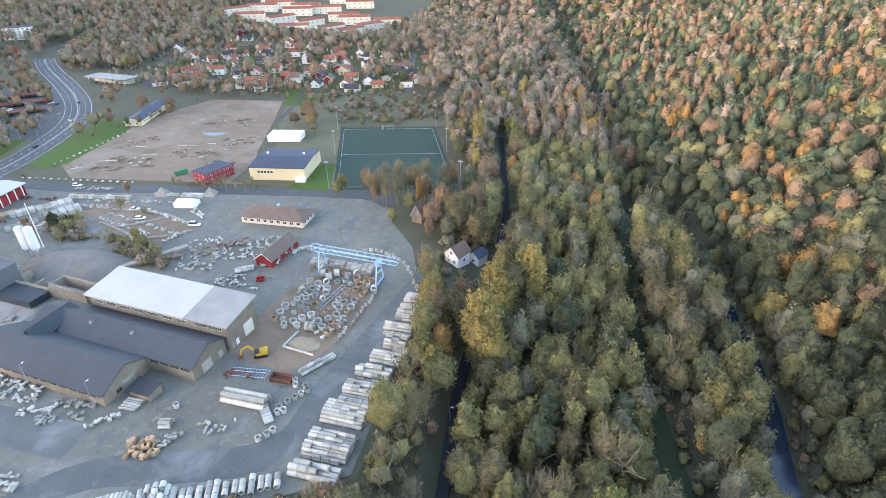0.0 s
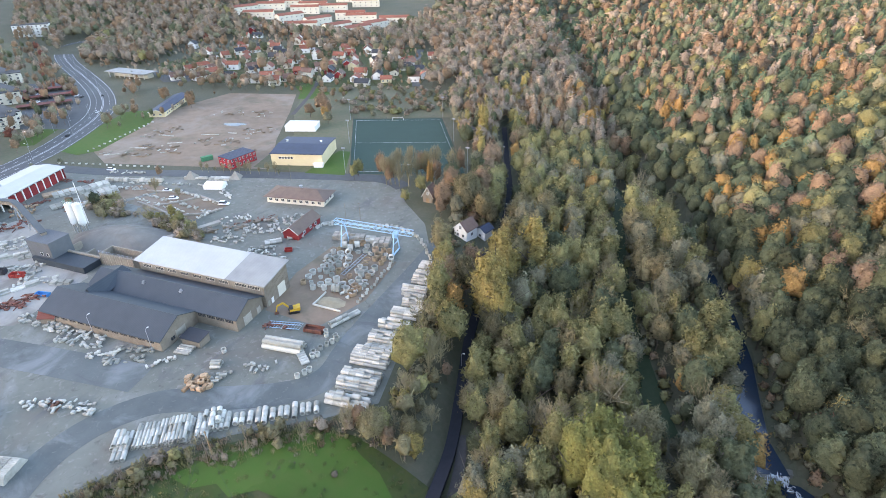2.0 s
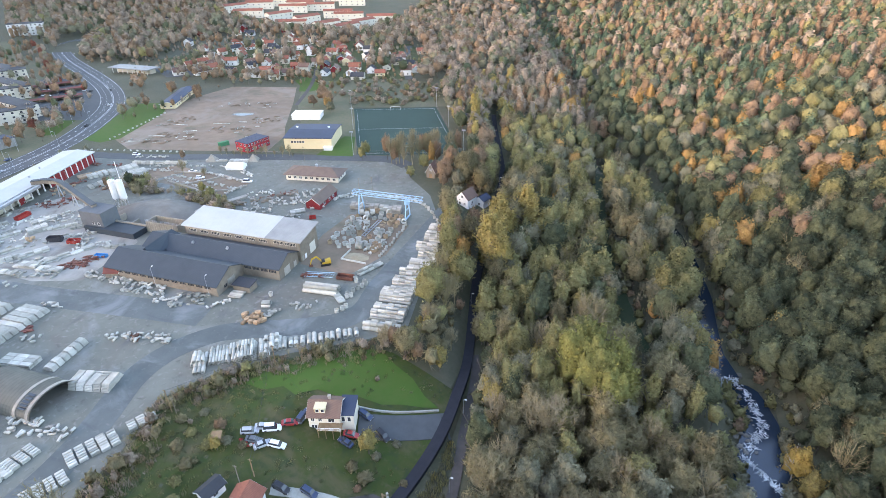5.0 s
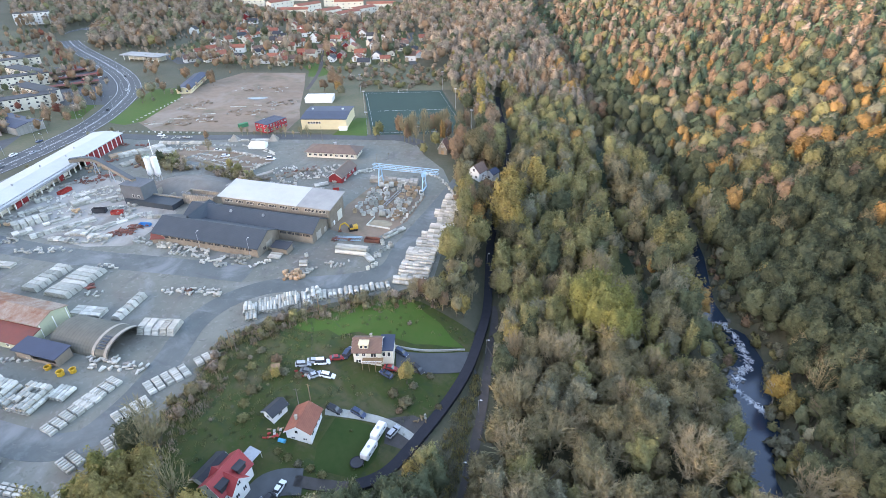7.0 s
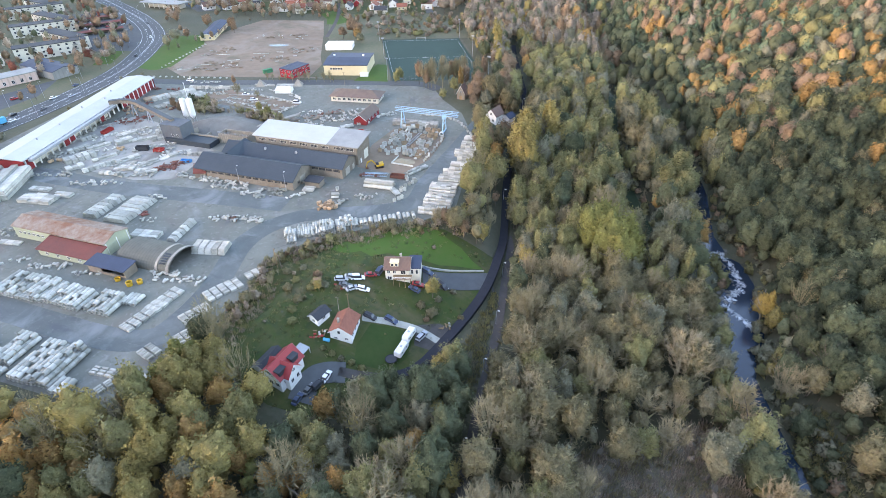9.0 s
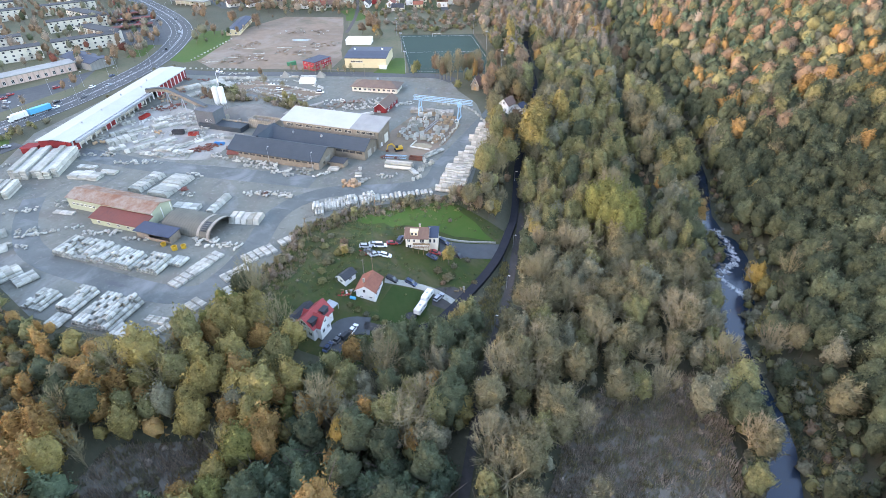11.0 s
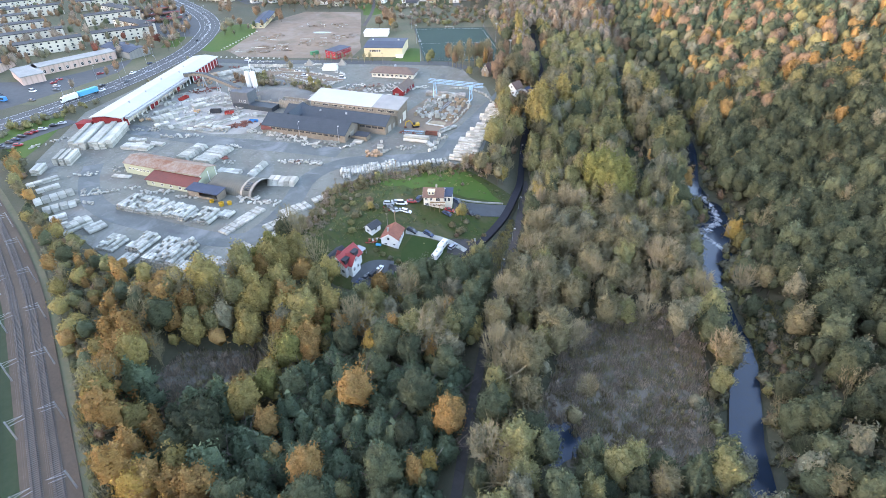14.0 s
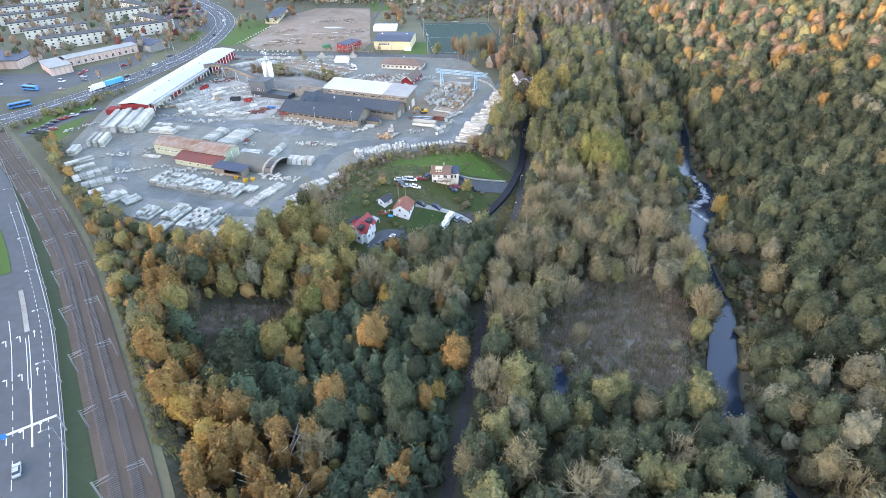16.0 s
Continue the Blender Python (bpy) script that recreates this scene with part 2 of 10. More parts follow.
M_BLACK = mat("black_felt", (0.035, 0.037, 0.042), (0.05, 0.052, 0.058), rough=0.7, scale=0.4, coarse=0.08)
M_GLASS = mat("window_glass", (0.03, 0.035, 0.042), (0.05, 0.055, 0.06), rough=0.12, scale=0.3, coarse=0.1, spec=0.6)
M_STEEL = mat("galvanised_steel", (0.42, 0.43, 0.44), (0.32, 0.33, 0.34), rough=0.5, metal=0.4, scale=1.0, coarse=0.2)
M_RAIL = mat("rail_steel", (0.16, 0.12, 0.1), (0.1, 0.08, 0.07), rough=0.5, metal=0.3, scale=1.5, coarse=0.3)
M_SLEEPER = mat("sleeper", (0.17, 0.15, 0.135), (0.12, 0.105, 0.095), scale=2, coarse=0.3)
M_BLUE = mat("light_blue_steel", (0.33, 0.53, 0.66), (0.27, 0.45, 0.58), rough=0.5, scale=0.8, coarse=0.2)
M_BLUEP = mat("bright_blue", (0.03, 0.25, 0.55), (0.03, 0.2, 0.45), rough=0.45, scale=0.5, coarse=0.1)
M_YELP = mat("yellow_paint", (0.6, 0.36, 0.04), (0.5, 0.28, 0.03), rough=0.5, scale=0.8, coarse=0.2)
M_LINE = mat("road_paint", (0.75, 0.75, 0.74), (0.55, 0.55, 0.55), rough=0.6, scale=2.0, coarse=0.4)
M_PINK = mat("peach_panels", (0.62, 0.45, 0.38), (0.55, 0.4, 0.34), scale=0.2, coarse=0.05, ribs=("Y", 3.0, 0.2))
M_BARK = mat("bark", (0.13, 0.11, 0.09), (0.085, 0.07, 0.058), scale=1.5, coarse=0.3, obj=0.2)
M_TWIG = mat("twigs", (0.3, 0.25, 0.15), (0.22, 0.185, 0.112), scale=1.5, coarse=0.3, obj=0.25)
M_BIRCH = mat("birch_bark", (0.58, 0.53, 0.46), (0.3, 0.26, 0.21), scale=2.5, coarse=0.5)
M_RUBBER = mat("rubber", (0.025, 0.025, 0.027), (0.04, 0.04, 0.042), scale=2, coarse=0.5)
M_SAND = mat("sand", (0.36, 0.3, 0.2), (0.26, 0.21, 0.14), scale=0.5, coarse=0.1, bump=0.1)
M_SCRAP = mat("rusty_steel", (0.2, 0.08, 0.055), (0.12, 0.055, 0.04), rough=0.7, scale=1.0, coarse=0.2, obj=0.2)
CARS = [mat("car_paint_" + n, c, c, rough=0.3, scale=1, coarse=0.3, spec=0.5) for n, c in (("black", (0.02, 0.02, 0.024)), ("blue", (0.03, 0.05, 0.1)), ("white", (0.75, 0.75, 0.75)), ("red", (0.35, 0.03, 0.03)), ("silver", (0.4, 0.41, 0.43)), ("grey", (0.12, 0.125, 0.13)))]
LEAF = {
    "olive": leaf_mat("leaves_olive", (0.225, 0.212, 0.098), (0.28, 0.255, 0.122)),
    "green": leaf_mat("leaves_green", (0.104, 0.12, 0.07), (0.135, 0.15, 0.088)),
    "dark": leaf_mat("leaves_dark", (0.074, 0.09, 0.055), (0.098, 0.11, 0.068)),
    "grey": leaf_mat("leaves_grey", (0.212, 0.202, 0.135), (0.25, 0.235, 0.158)),
    "yellow": leaf_mat("leaves_yellow", (0.36, 0.28, 0.105), (0.28, 0.235, 0.1)),
    "lime": leaf_mat("leaves_lime", (0.27, 0.255, 0.085), (0.215, 0.21, 0.08)),
    "gold": leaf_mat("leaves_gold", (0.5, 0.325, 0.095), (0.42, 0.285, 0.095)),
    "orange": leaf_mat("leaves_orange", (0.4, 0.24, 0.092), (0.34, 0.215, 0.09)),
    "brown": leaf_mat("leaves_brown", (0.31, 0.205, 0.13), (0.25, 0.175, 0.118)),
    # bare-twig colour, paled to put haze into the far woods; also colours scrub
    "mauve": leaf_mat("bare_crowns_haze_pale", (0.37, 0.295, 0.225), (0.3, 0.24, 0.185)),
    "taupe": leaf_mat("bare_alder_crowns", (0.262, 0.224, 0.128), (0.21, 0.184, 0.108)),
    "pine": leaf_mat("needles", (0.112, 0.158, 0.1), (0.142, 0.184, 0.114)),
    "red": leaf_mat("leaves_red", (0.28, 0.1, 0.07), (0.22, 0.09, 0.065)),
}

# ---------------- lie of the land ----------------
EDGE = [(-120, 900), (-90, 420), (-70, 230), (-64, 150), (-56, 125), (-50, 85), (-48, 70), (-61, 61), (-80, 49), (-97, 34), (-106, 20), (-102, 2), (-103, -30), (-112, -52), (-124, -90), (-100, -110), (-82, -124), (-64, -137), (-22, -168), (40, -230)]
BASE = [(-140, 900), (-76, 320), (-50, 190), (-39, 123), (-32, 88), (-27, 54), (-25, 20), (-20, -20), (-13, -60), (-8, -110), (0, -260)]
RIVER = [(-140, 900), (-84, 680), (-42, 484), (-16, 369), (2, 285), (14, 250), (30, 220), (43, 190), (48, 162), (50.5, 140), (50.5, 118), (50, 100), (60, 90), (63, 78), (59.5, 65), (58.5, 52), (57, 40), (57.2, 28), (61.2, 8), (64, -2), (65.8, -13), (65, -28), (64, -45), (66, -66), (76, -82), (95, -110), (150, -220)]
RAVINE = [(27, 94), (18, 122), (12, 145), (8, 172), (5.5, 195), (5, 216), (4, 240), (3, 268)]
LANE = [(-76, 320), (-59, 259), (-48, 222), (-43, 180), (-38.4, 130), (-36.8, 113), (-32.4, 92), (-28.4, 71), (-27.4, 56), (-27.2, 42), (-28.6, 32), (-31, 22), (-33.4, 14), (-36, 6), (-38.6, -1.5), (-42.4, -6.4), (-47, -9.8), (-53.3, -12), (-60, -13.5)]
FOOT = [(-27.5, 76), (-24.6, 68), (-22.6, 46), (-20, 28), (-18.9, 12), (-18, -7), (-16, -30), (-13.5, -47), (-9.4, -76), (-6.6, -92), (-4, -108), (0, -150)]
HW = [(-352, -30), (-325, 20), (-318, 55), (-314, 85), (-314, 115), (-317, 150), (-324, 186), (-341, 224), (-363, 262), (-404, 300), (-466, 340), (-560, 394), (-625, 442), (-640, 480), (-600, 520)]
RAIL = [(-420, 45), (-345, 12), (-275, -22), (-220, -48), (-167, -77), (-133, -100), (-108, -117), (-89, -130), (-73, -141), (-40, -166), (20, -215)]
LEFTROAD = [(-470, 44), (-350, 8), (-262, -41), (-208, -72), (-170.5, -95), (-143.5, -112), (-119.6, -129.5), (-104, -141), (-85, -156), (-30, -205)]


def line_side(x, y, poly):
    """Distance of points from a polyline, positive on its left (east of a line running south)."""
    x, y = np.asarray(x, float), np.asarray(y, float)
    best, sign = np.full(x.shape, 1e9), np.ones(x.shape)
    for (ax, ay), (bx, by) in zip(poly, poly[1:]):
        dx, dy = bx - ax, by - ay
        u = np.clip(((x - ax) * dx + (y - ay) * dy) / (dx * dx + dy * dy), 0, 1)
        d = np.hypot(x - ax - u * dx, y - ay - u * dy)
        c = dx * (y - ay) - dy * (x - ax)
        near = d < best - 1e-9
        best, sign = np.where(near, d, best), np.where(near, np.where(c >= 0, 1.0, -1.0), sign)
    return best * sign


def smooth(a, b, v):
    u = np.clip((v - a) / (b - a), 0, 1)
    return u * u * (3 - 2 * u)


def water_level(y):
    return np.where(np.asarray(y) > 93, -14.2, -16.8)


def land(x, y):
    x, y = np.asarray(x, float), np.asarray(y, float)
    s, b, r = line_side(x, y, EDGE), line_side(x, y, BASE), line_side(x, y, RIVER)
    low = -11.5 + 7.0 * smooth(60, 190, y)
    mid = low * (np.maximum(s, 0) / (np.maximum(s, 0) + np.maximum(-b, 0) + 1e-6)) ** 1.5
    slope = np.clip(-1.5 - 0.256 * (x + 66) + 0.126 * (y - 24), -11.5, 0.0) * smooth(0, 12, s)
    north = smooth(35, 75, y)
    mid = mid * north + slope * (1 - north)
    z = np.where(s <= 0, 0.0, np.where(b < 0, mid, low - 1.5 * smooth(0, 40, b)))
    up = np.maximum(r - 14, 0)
    z = z + np.where(r > 0, 62 * (1 - np.exp(-up * 0.25 / 62)), 0)
    pool = 4.0 * np.exp(-(((y - 55) / 11) ** 2))
    bank = smooth(4.2, 13, np.abs(r) - pool)
    z = z * bank + (water_level(y) - 1.0) * (1 - bank)
    z = z + np.where(b > 4, 0.5 * np.sin(x * 0.13) * np.sin(y * 0.11 + 1), 0) * bank
    far = np.hypot(x, y)
    along, across = -0.743 * x - 0.669 * y, 0.743 * y - 0.669 * x  # unseen ridge, added to keep the low sun off the valley floor
    ridge = 136 * np.exp(-((along - 800) / 170) ** 2) * smooth(-1100, -600, across) * (1 - smooth(1150, 1500, across))
    return z + np.clip((far - 760) * 0.08, 0, 70) + ridge


def land1(x, y):
    return float(land(np.array([x]), np.array([y]))[0])


# ---------------- mesh helpers ----------------
class Mesh:
    """Collects vertices and faces of one mesh."""

    def __init__(self):
        self.v, self.f, self.m = [], [], []

    def add(self, verts, faces, slot=0):
        n = len(self.v)
        self.v += [tuple(p) for p in verts]
        self.f += [tuple(i + n for i in f) for f in faces]
        self.m += [slot] * len(faces)
        return self

    def box(self, x0, x1, y0, y1, z0, z1, slot=0):
        return self.add([(x0, y0, z0), (x1, y0, z0), (x1, y1, z0), (x0, y1, z0), (x0, y0, z1), (x1, y0, z1), (x1, y1, z1), (x0, y1, z1)],
                        [(3, 2, 1, 0), (4, 5, 6, 7), (0, 1, 5, 4), (1, 2, 6, 5), (2, 3, 7, 6), (3, 0, 4, 7)], slot)

    def beam(self, a, b, w, h=None, slot=0):
        """A straight bar from a to b with section w x h."""
        a, b = Vector(a), Vector(b)
        d = (b - a).normalized()
        u = d.cross(Vector((0, 0, 1)))
        u = u.normalized() if u.length > 1e-4 else Vector((1, 0, 0))
        k = u.cross(d)
        u, k = u * w / 2, k * (h or w) / 2
        ring = [-u - k, u - k, u + k, -u + k]
        return self.add([a + p for p in ring] + [b + p for p in ring], [(3, 2, 1, 0), (4, 5, 6, 7), (0, 1, 5, 4), (1, 2, 6, 5), (2, 3, 7, 6), (3, 0, 4, 7)], slot)

    def tube(self, pts, radii, sides=6, slot=0, caps=True):
        """A round, tapered bar along points."""
        pts = [Vector(p) for p in pts]
        n0 = len(self.v)
        vs = []
        for i, (p, r) in enumerate(zip(pts, radii)):
            d = (pts[min(i + 1, len(pts) - 1)] - pts[max(i - 1, 0)]).normalized()
            u = d.orthogonal().normalized()
            w = d.cross(u)
            vs += [p + (u * math.cos(2 * math.pi * k / sides) + w * math.sin(2 * math.pi * k / sides)) * r for k in range(sides)]
        fs = []
        for i in range(len(pts) - 1):
            for k in range(sides):
                a, b = i * sides + k, i * sides + (k + 1) % sides
                fs.append((a, b, b + sides, a + sides))
        if caps:
            fs.append(tuple(range(sides - 1, -1, -1)))
            fs.append(tuple(range((len(pts) - 1) * sides, len(pts) * sides)))
        return self.add(vs, fs, slot)

    def pipe(self, axis, length, r, wall, sides=14, at=(0, 0, 0), bell=0.0):
        """A hollow pipe along axis 'X', 'Y' or 'Z', centred on at; bell widens one end."""
        vs, fs = [], []
        prof = [(-0.5, r), (0.5 - 0.12, r), (0.5 - 0.08, r * (1 + bell)), (0.5, r * (1 + bell)), (0.5, r - wall), (-0.5, r - wall)]
        if not bell:
            prof = [(-0.5, r), (0.5, r), (0.5, r - wall), (-0.5, r - wall)]
        for t, q in prof:
            for k in range(sides):
                a = 2 * math.pi * k / sides
                c, s, l = q * math.cos(a), q * math.sin(a), t * length
                p = {"X": (l, c, s), "Y": (s, l, c), "Z": (c, s, l)}[axis]
                vs.append((p[0] + at[0], p[1] + at[1], p[2] + at[2]))
        n = len(prof)
        for i in range(n):
            for k in range(sides):
                a, b = i * sides + k, i * sides + (k + 1) % sides
                j = ((i + 1) % n) * sides
                fs.append((a, b, j + (k + 1) % sides, j + k))
        return self.add(vs, fs)

    def prism(self, outline, z0, z1, slot=0):
        """An upright prism over an outline that runs anticlockwise."""
        n = len(outline)
        vs = [(x, y, z0) for x, y in outline] + [(x, y, z1) for x, y in outline]
        fs = [tuple(range(n - 1, -1, -1)), tuple(range(n, 2 * n))] + [(i, (i + 1) % n, n + (i + 1) % n, n + i) for i in range(n)]
        return self.add(vs, fs, slot)

    def data(self, name, *mats):
        me = bpy.data.meshes.new(name)
        me.from_pydata(self.v, [], self.f)
        for m in mats:
            me.materials.append(m)
        if len(mats) > 1:
            me.polygons.foreach_set("material_index", self.m)
        me.update()
        return me


def thing(name, label, category, m=None, group="", kind=""):
    ob = new(name)
    ob.empty_display_size = 0.5
    tagged(ob, label, category, group, kind)
    if m is not None:
        ob.matrix_basis = m
    return ob


def part(name, mesh, material, parent, label="", m=None):
    """One mesh object under a thing or a part. mesh: a Mesh or ready data."""
    data = mesh if isinstance(mesh, bpy.types.Mesh) else mesh.data(name, *(material if isinstance(material, (list, tuple)) else (material,)))
    ob = new(name, data)
    ob.parent = parent
    if m is not None:
        ob.matrix_basis = m
    if label:
        ob["label"] = label
    return ob


def solo(name, mesh, material, label, category, kind="", group="", m=None):
    """A thing that is one mesh."""
    ob = part(name, mesh, material, None, "", m)
    return tagged(ob, label, category, group, kind)


def resample(line, step):
    pts = [np.array(p, float) for p in line]
    # rounded by corner cutting
    for _ in range(3):
        q = [pts[0]]
        for a, b in zip(pts, pts[1:]):
            q += [a * 0.75 + b * 0.25, a * 0.25 + b * 0.75]
        pts = q + [pts[-1]]
    out = [pts[0]]
    for a, b in zip(pts, pts[1:]):
        while np.linalg.norm(b - out[-1]) >= step:
            out.append(out[-1] + (b - out[-1]) / np.linalg.norm(b - out[-1]) * step)
    return out


def strip(line, left, right, lift, step=3.0, flat=None, depth=0.4, even=False):
    """A band draped on the land along a line, from offset left to offset right (metres, left positive), with real thickness."""
    pts = resample(line, step)
    me = Mesh()
    rows = []
    n = max(1, int(abs(left - right) / 4))
    for i, p in enumerate(pts):
        d = pts[min(i + 1, len(pts) - 1)] - pts[max(i - 1, 0)]
        d = d / np.linalg.norm(d)
        nrm = np.array((-d[1], d[0]))
        rows.append([p + nrm * (left + (right - left) * k / n) for k in range(n + 1)])
    X = np.array([[q[0] for q in r] for r in rows])
    Y = np.array([[q[1] for q in r] for r in rows])
    Z = (land(X, Y) if flat is None else np.full(X.shape, flat)) + lift
    if even:  # level across, on its higher side
        Z = np.repeat(np.maximum(Z[:, :1], Z[:, -1:]), n + 1, axis=1)
    w = n + 1
    vs = [(X[i, k], Y[i, k], Z[i, k]) for i in range(len(pts)) for k in range(w)]
    fs = [(i * w + k, (i + 1) * w + k, (i + 1) * w + k + 1, i * w + k + 1) for i in range(len(pts) - 1) for k in range(n)]
    if left > right:
        fs = [f[::-1] for f in fs]
    m0 = len(vs)
    vs += [(v[0], v[1], v[2] - depth) for v in vs]
    for i in range(len(pts) - 1):
        for k in (0, n):
            a, b = i * w + k, (i + 1) * w + k
            fs.append((a, b, b + m0, a + m0))
    me.add(vs, fs)
    return me


def inside(x, y, poly):
    x, y = np.asarray(x, float), np.asarray(y, float)
    r = np.zeros(x.shape, bool)
    for (ax, ay), (bx, by) in zip(poly, poly[1:] + poly[:1]):
        if ay == by:
            continue
        r ^= ((ay > y) != (by > y)) & (x < (bx - ax) * (y - ay) / (by - ay) + ax)
    return r


def patch(outline, lift, step=3.0):
    """A sheet draped on the land over an outline: grid cells whose corners snap to the outline."""
    bm = bmesh.new()
    bm.faces.new([bm.verts.new((x, y, 0)) for x, y in outline])
    xs, ys = [p[0] for p in outline], [p[1] for p in outline]
    for axis, lo, hi in ((0, min(xs), max(xs)), (1, min(ys), max(ys))):
        c = lo + step
        while c < hi:
            co, no = [0, 0, 0], [0, 0, 0]
            co[axis], no[axis] = c, 1
            bmesh.ops.bisect_plane(bm, geom=bm.verts[:] + bm.edges[:] + bm.faces[:], plane_co=co, plane_no=no)
            c += step
    P = np.array([v.co[:] for v in bm.verts])
    Z = land(P[:, 0], P[:, 1]) + lift
    for v, z in zip(bm.verts, Z):
        v.co.z = z
    bmesh.ops.recalc_face_normals(bm, faces=bm.faces[:])
    if sum(f.normal.z for f in bm.faces) < 0:
        bmesh.ops.reverse_faces(bm, faces=bm.faces[:])
    me = bpy.data.meshes.new("patch")
    bm.to_mesh(me)
    bm.free()
    return me


def sheet(name, outline, lift, material, label, category, step=4.0):
    me = patch(outline, lift, step)
    me.materials.append(material)
    return solo(name, me, material, label, category, "structure")


# ---------------- ground ----------------
def axis_steps(lo, a, b, hi, fine):
    """Grid lines: fine between a and b, growing outwards."""
    v = list(np.arange(a, b + 0.1, fine))
    st = fine
    while v[-1] < hi:
        st *= 1.18
        v.append(v[-1] + st)
    st = fine
    while v[0] > lo:
        st *= 1.18
        v.insert(0, v[0] - st)
    return np.array(v)


GX, GY = axis_steps(-4500, -130, 140, 4500, 2.5), axis_steps(-4500, -210, 260, 4500, 2.5)
XX, YY = np.meshgrid(GX, GY, indexing="ij")
ZZ = land(XX, YY) - 0.05
ny = len(GY)
ground = Mesh()
ground.v = [tuple(p) for p in np.stack([XX, YY, ZZ], -1).reshape(-1, 3)]
ground.f = [(i * ny + j, (i + 1) * ny + j, (i + 1) * ny + j + 1, i * ny + j + 1) for i in range(len(GX) - 1) for j in range(ny - 1)]
ground.m = [0] * len(ground.f)
solo("ground", ground, M_FLOOR, "brown and green leaf-littered valley ground", "ground", "structure")

# ---------------- surfaces ----------------
YARD = [(-64, 150), (-57, 128), (-51, 85), (-49, 70), (-61, 60), (-80, 48), (-97, 33), (-105, 20), (-101, 2), (-102, -30), (-112, -50), (-160, -50), (-196, -38), (-230, -20), (-258, 0), (-275, 30), (-292, 60), (-302, 165), (-258, 176), (-180, 196), (-130, 205), (-105, 210), (-92, 190), (-75, 172)]
MEADOW = [(-29.5, 56), (-36, 57), (-50, 59), (-62, 57), (-80, 45), (-96, 30), (-103, 18), (-99, 0), (-97, -14), (-88, -27), (-73, -31), (-58, -29), (-48, -22), (-42, -10), (-36.5, 0), (-31.5, 15), (-28.8, 30), (-28.6, 44)]
FIELD = [(-275, 185), (-180, 206), (-184, 214), (-205, 250), (-232, 306), (-255, 350), (-310, 338), (-318, 300), (-316, 255), (-302, 200)]
PITCH = [(-179, 303), (-121, 323), (-76, 233), (-134, 213)]
sheet("concrete_yard", YARD, 0.03, M_YARD, "pale grey gravel and asphalt storage yard, dusty and tyre-marked", "yard", 8)
sheet("meadow", MEADOW, 0.08, M_GRASS, "rough green meadow round the houses", "grass", 2.5)
sheet("building_plot", FIELD, 0.02, M_DIRT, "bare brown cleared building plot with puddles", "earth", 8)
sheet("pitch", [(x, y) for x, y in PITCH], 0.06, M_TURF, "dark green artificial football pitch", "pitch", 6)
sheet("sports_grass", [(-190, 206), (-134, 210), (-150, 250), (-183, 310), (-240, 360), (-250, 352), (-228, 305), (-200, 262)], 0.04, M_DRYGRASS, "worn grass beside the sports hall", "grass", 8)
sheet("allotment_field", [(-240, 362), (-180, 306), (-121, 325), (-100, 330), (-130, 395), (-190, 400), (-255, 372)], 0.05, M_DRYGRASS, "dull brown and green open field", "grass", 8)
sheet("north_lawn", [(-262, 395), (-250, 372), (-228, 362), (-236, 340), (-246, 338), (-255, 356), (-270, 372)], 0.07, M_LAWN, "green mown strip by the path", "grass", 6)
sheet("suburb_ground", [(-400, 360), (-255, 374), (-170, 402), (-180, 470), (-230, 570), (-350, 570), (-420, 520), (-460, 420)], 0.035, M_GRASS, "green gardens of the suburb", "grass", 12)
sheet("west_district", [(-330, 60), (-316, 110), (-330, 195), (-390, 280), (-455, 308), (-560, 365), (-700, 440), (-1000, 300), (-700, 60), (-450, 40)], 0.02, M_DRYGRASS, "lawns and leaf litter between apartment blocks", "grass", 14)
sheet("car_park", [(-346, 48), (-338, 90), (-336, 128), (-352, 158), (-362, 120), (-372, 96), (-420, 76), (-400, 40)], 0.06, M_ASPHALT, "grey asphalt car park by the shops", "car park", 8)
sheet("bridge_lawn", [(-300, 2), (-268, 2), (-276, 20), (-288, 42), (-300, 52), (-312, 30)], 0.05, M_LAWN, "green grass bank by the small car park", "grass", 4)
solo("small_car_park", strip([(-295, 0), (-292, 22), (-288, 48)], 4, -5, 0.1), M_ASPHALT, "small asphalt car park", "car park", "structure")

sheet("upper_lawn", [(-31, 47), (-36, 49), (-41, 53), (-47, 55), (-53, 58), (-60, 56), (-66, 53), (-72, 47), (-79, 43), (-83, 37), (-86, 33), (-79, 32), (-74, 35), (-69, 33), (-64, 37), (-58, 37.5), (-53, 40), (-46, 40.5), (-41, 43), (-35, 45)], 0.14, M_LAWN, "bright green lawn on the slope", "grass", 2.5)
sheet("garden_lawn", [(-49, 8.5), (-58, 6.5), (-59, -3), (-57, -9), (-46, -7), (-43.5, 0), (-44, 7)], 0.14, M_GARDEN, "mown green garden lawn", "grass", 2.5)
sheet("brown_lot", [(-222, 148), (-176, 143), (-171, 160), (-211, 167)], 0.06, M_DIRT, "brownish fenced gravel lot", "lot", 6)
sheet("earth_lot", [(-241, 158), (-224, 150), (-213, 168), (-226, 171)], 0.06, M_DIRT, "bare brown earth lot", "lot", 6)
sheet("gym_lawn", [(-158, 207), (-136, 211), (-150, 244), (-157, 243)], 0.1, M_LAWN, "narrow mown lawn beside the sports hall", "grass", 5)
sheet("road_verge", [(-302, 190), (-296, 200), (-309, 252), (-328, 282), (-348, 270), (-336, 232), (-318, 192)], 0.06, M_LAWN, "green grass verge beside the main road", "grass", 8)
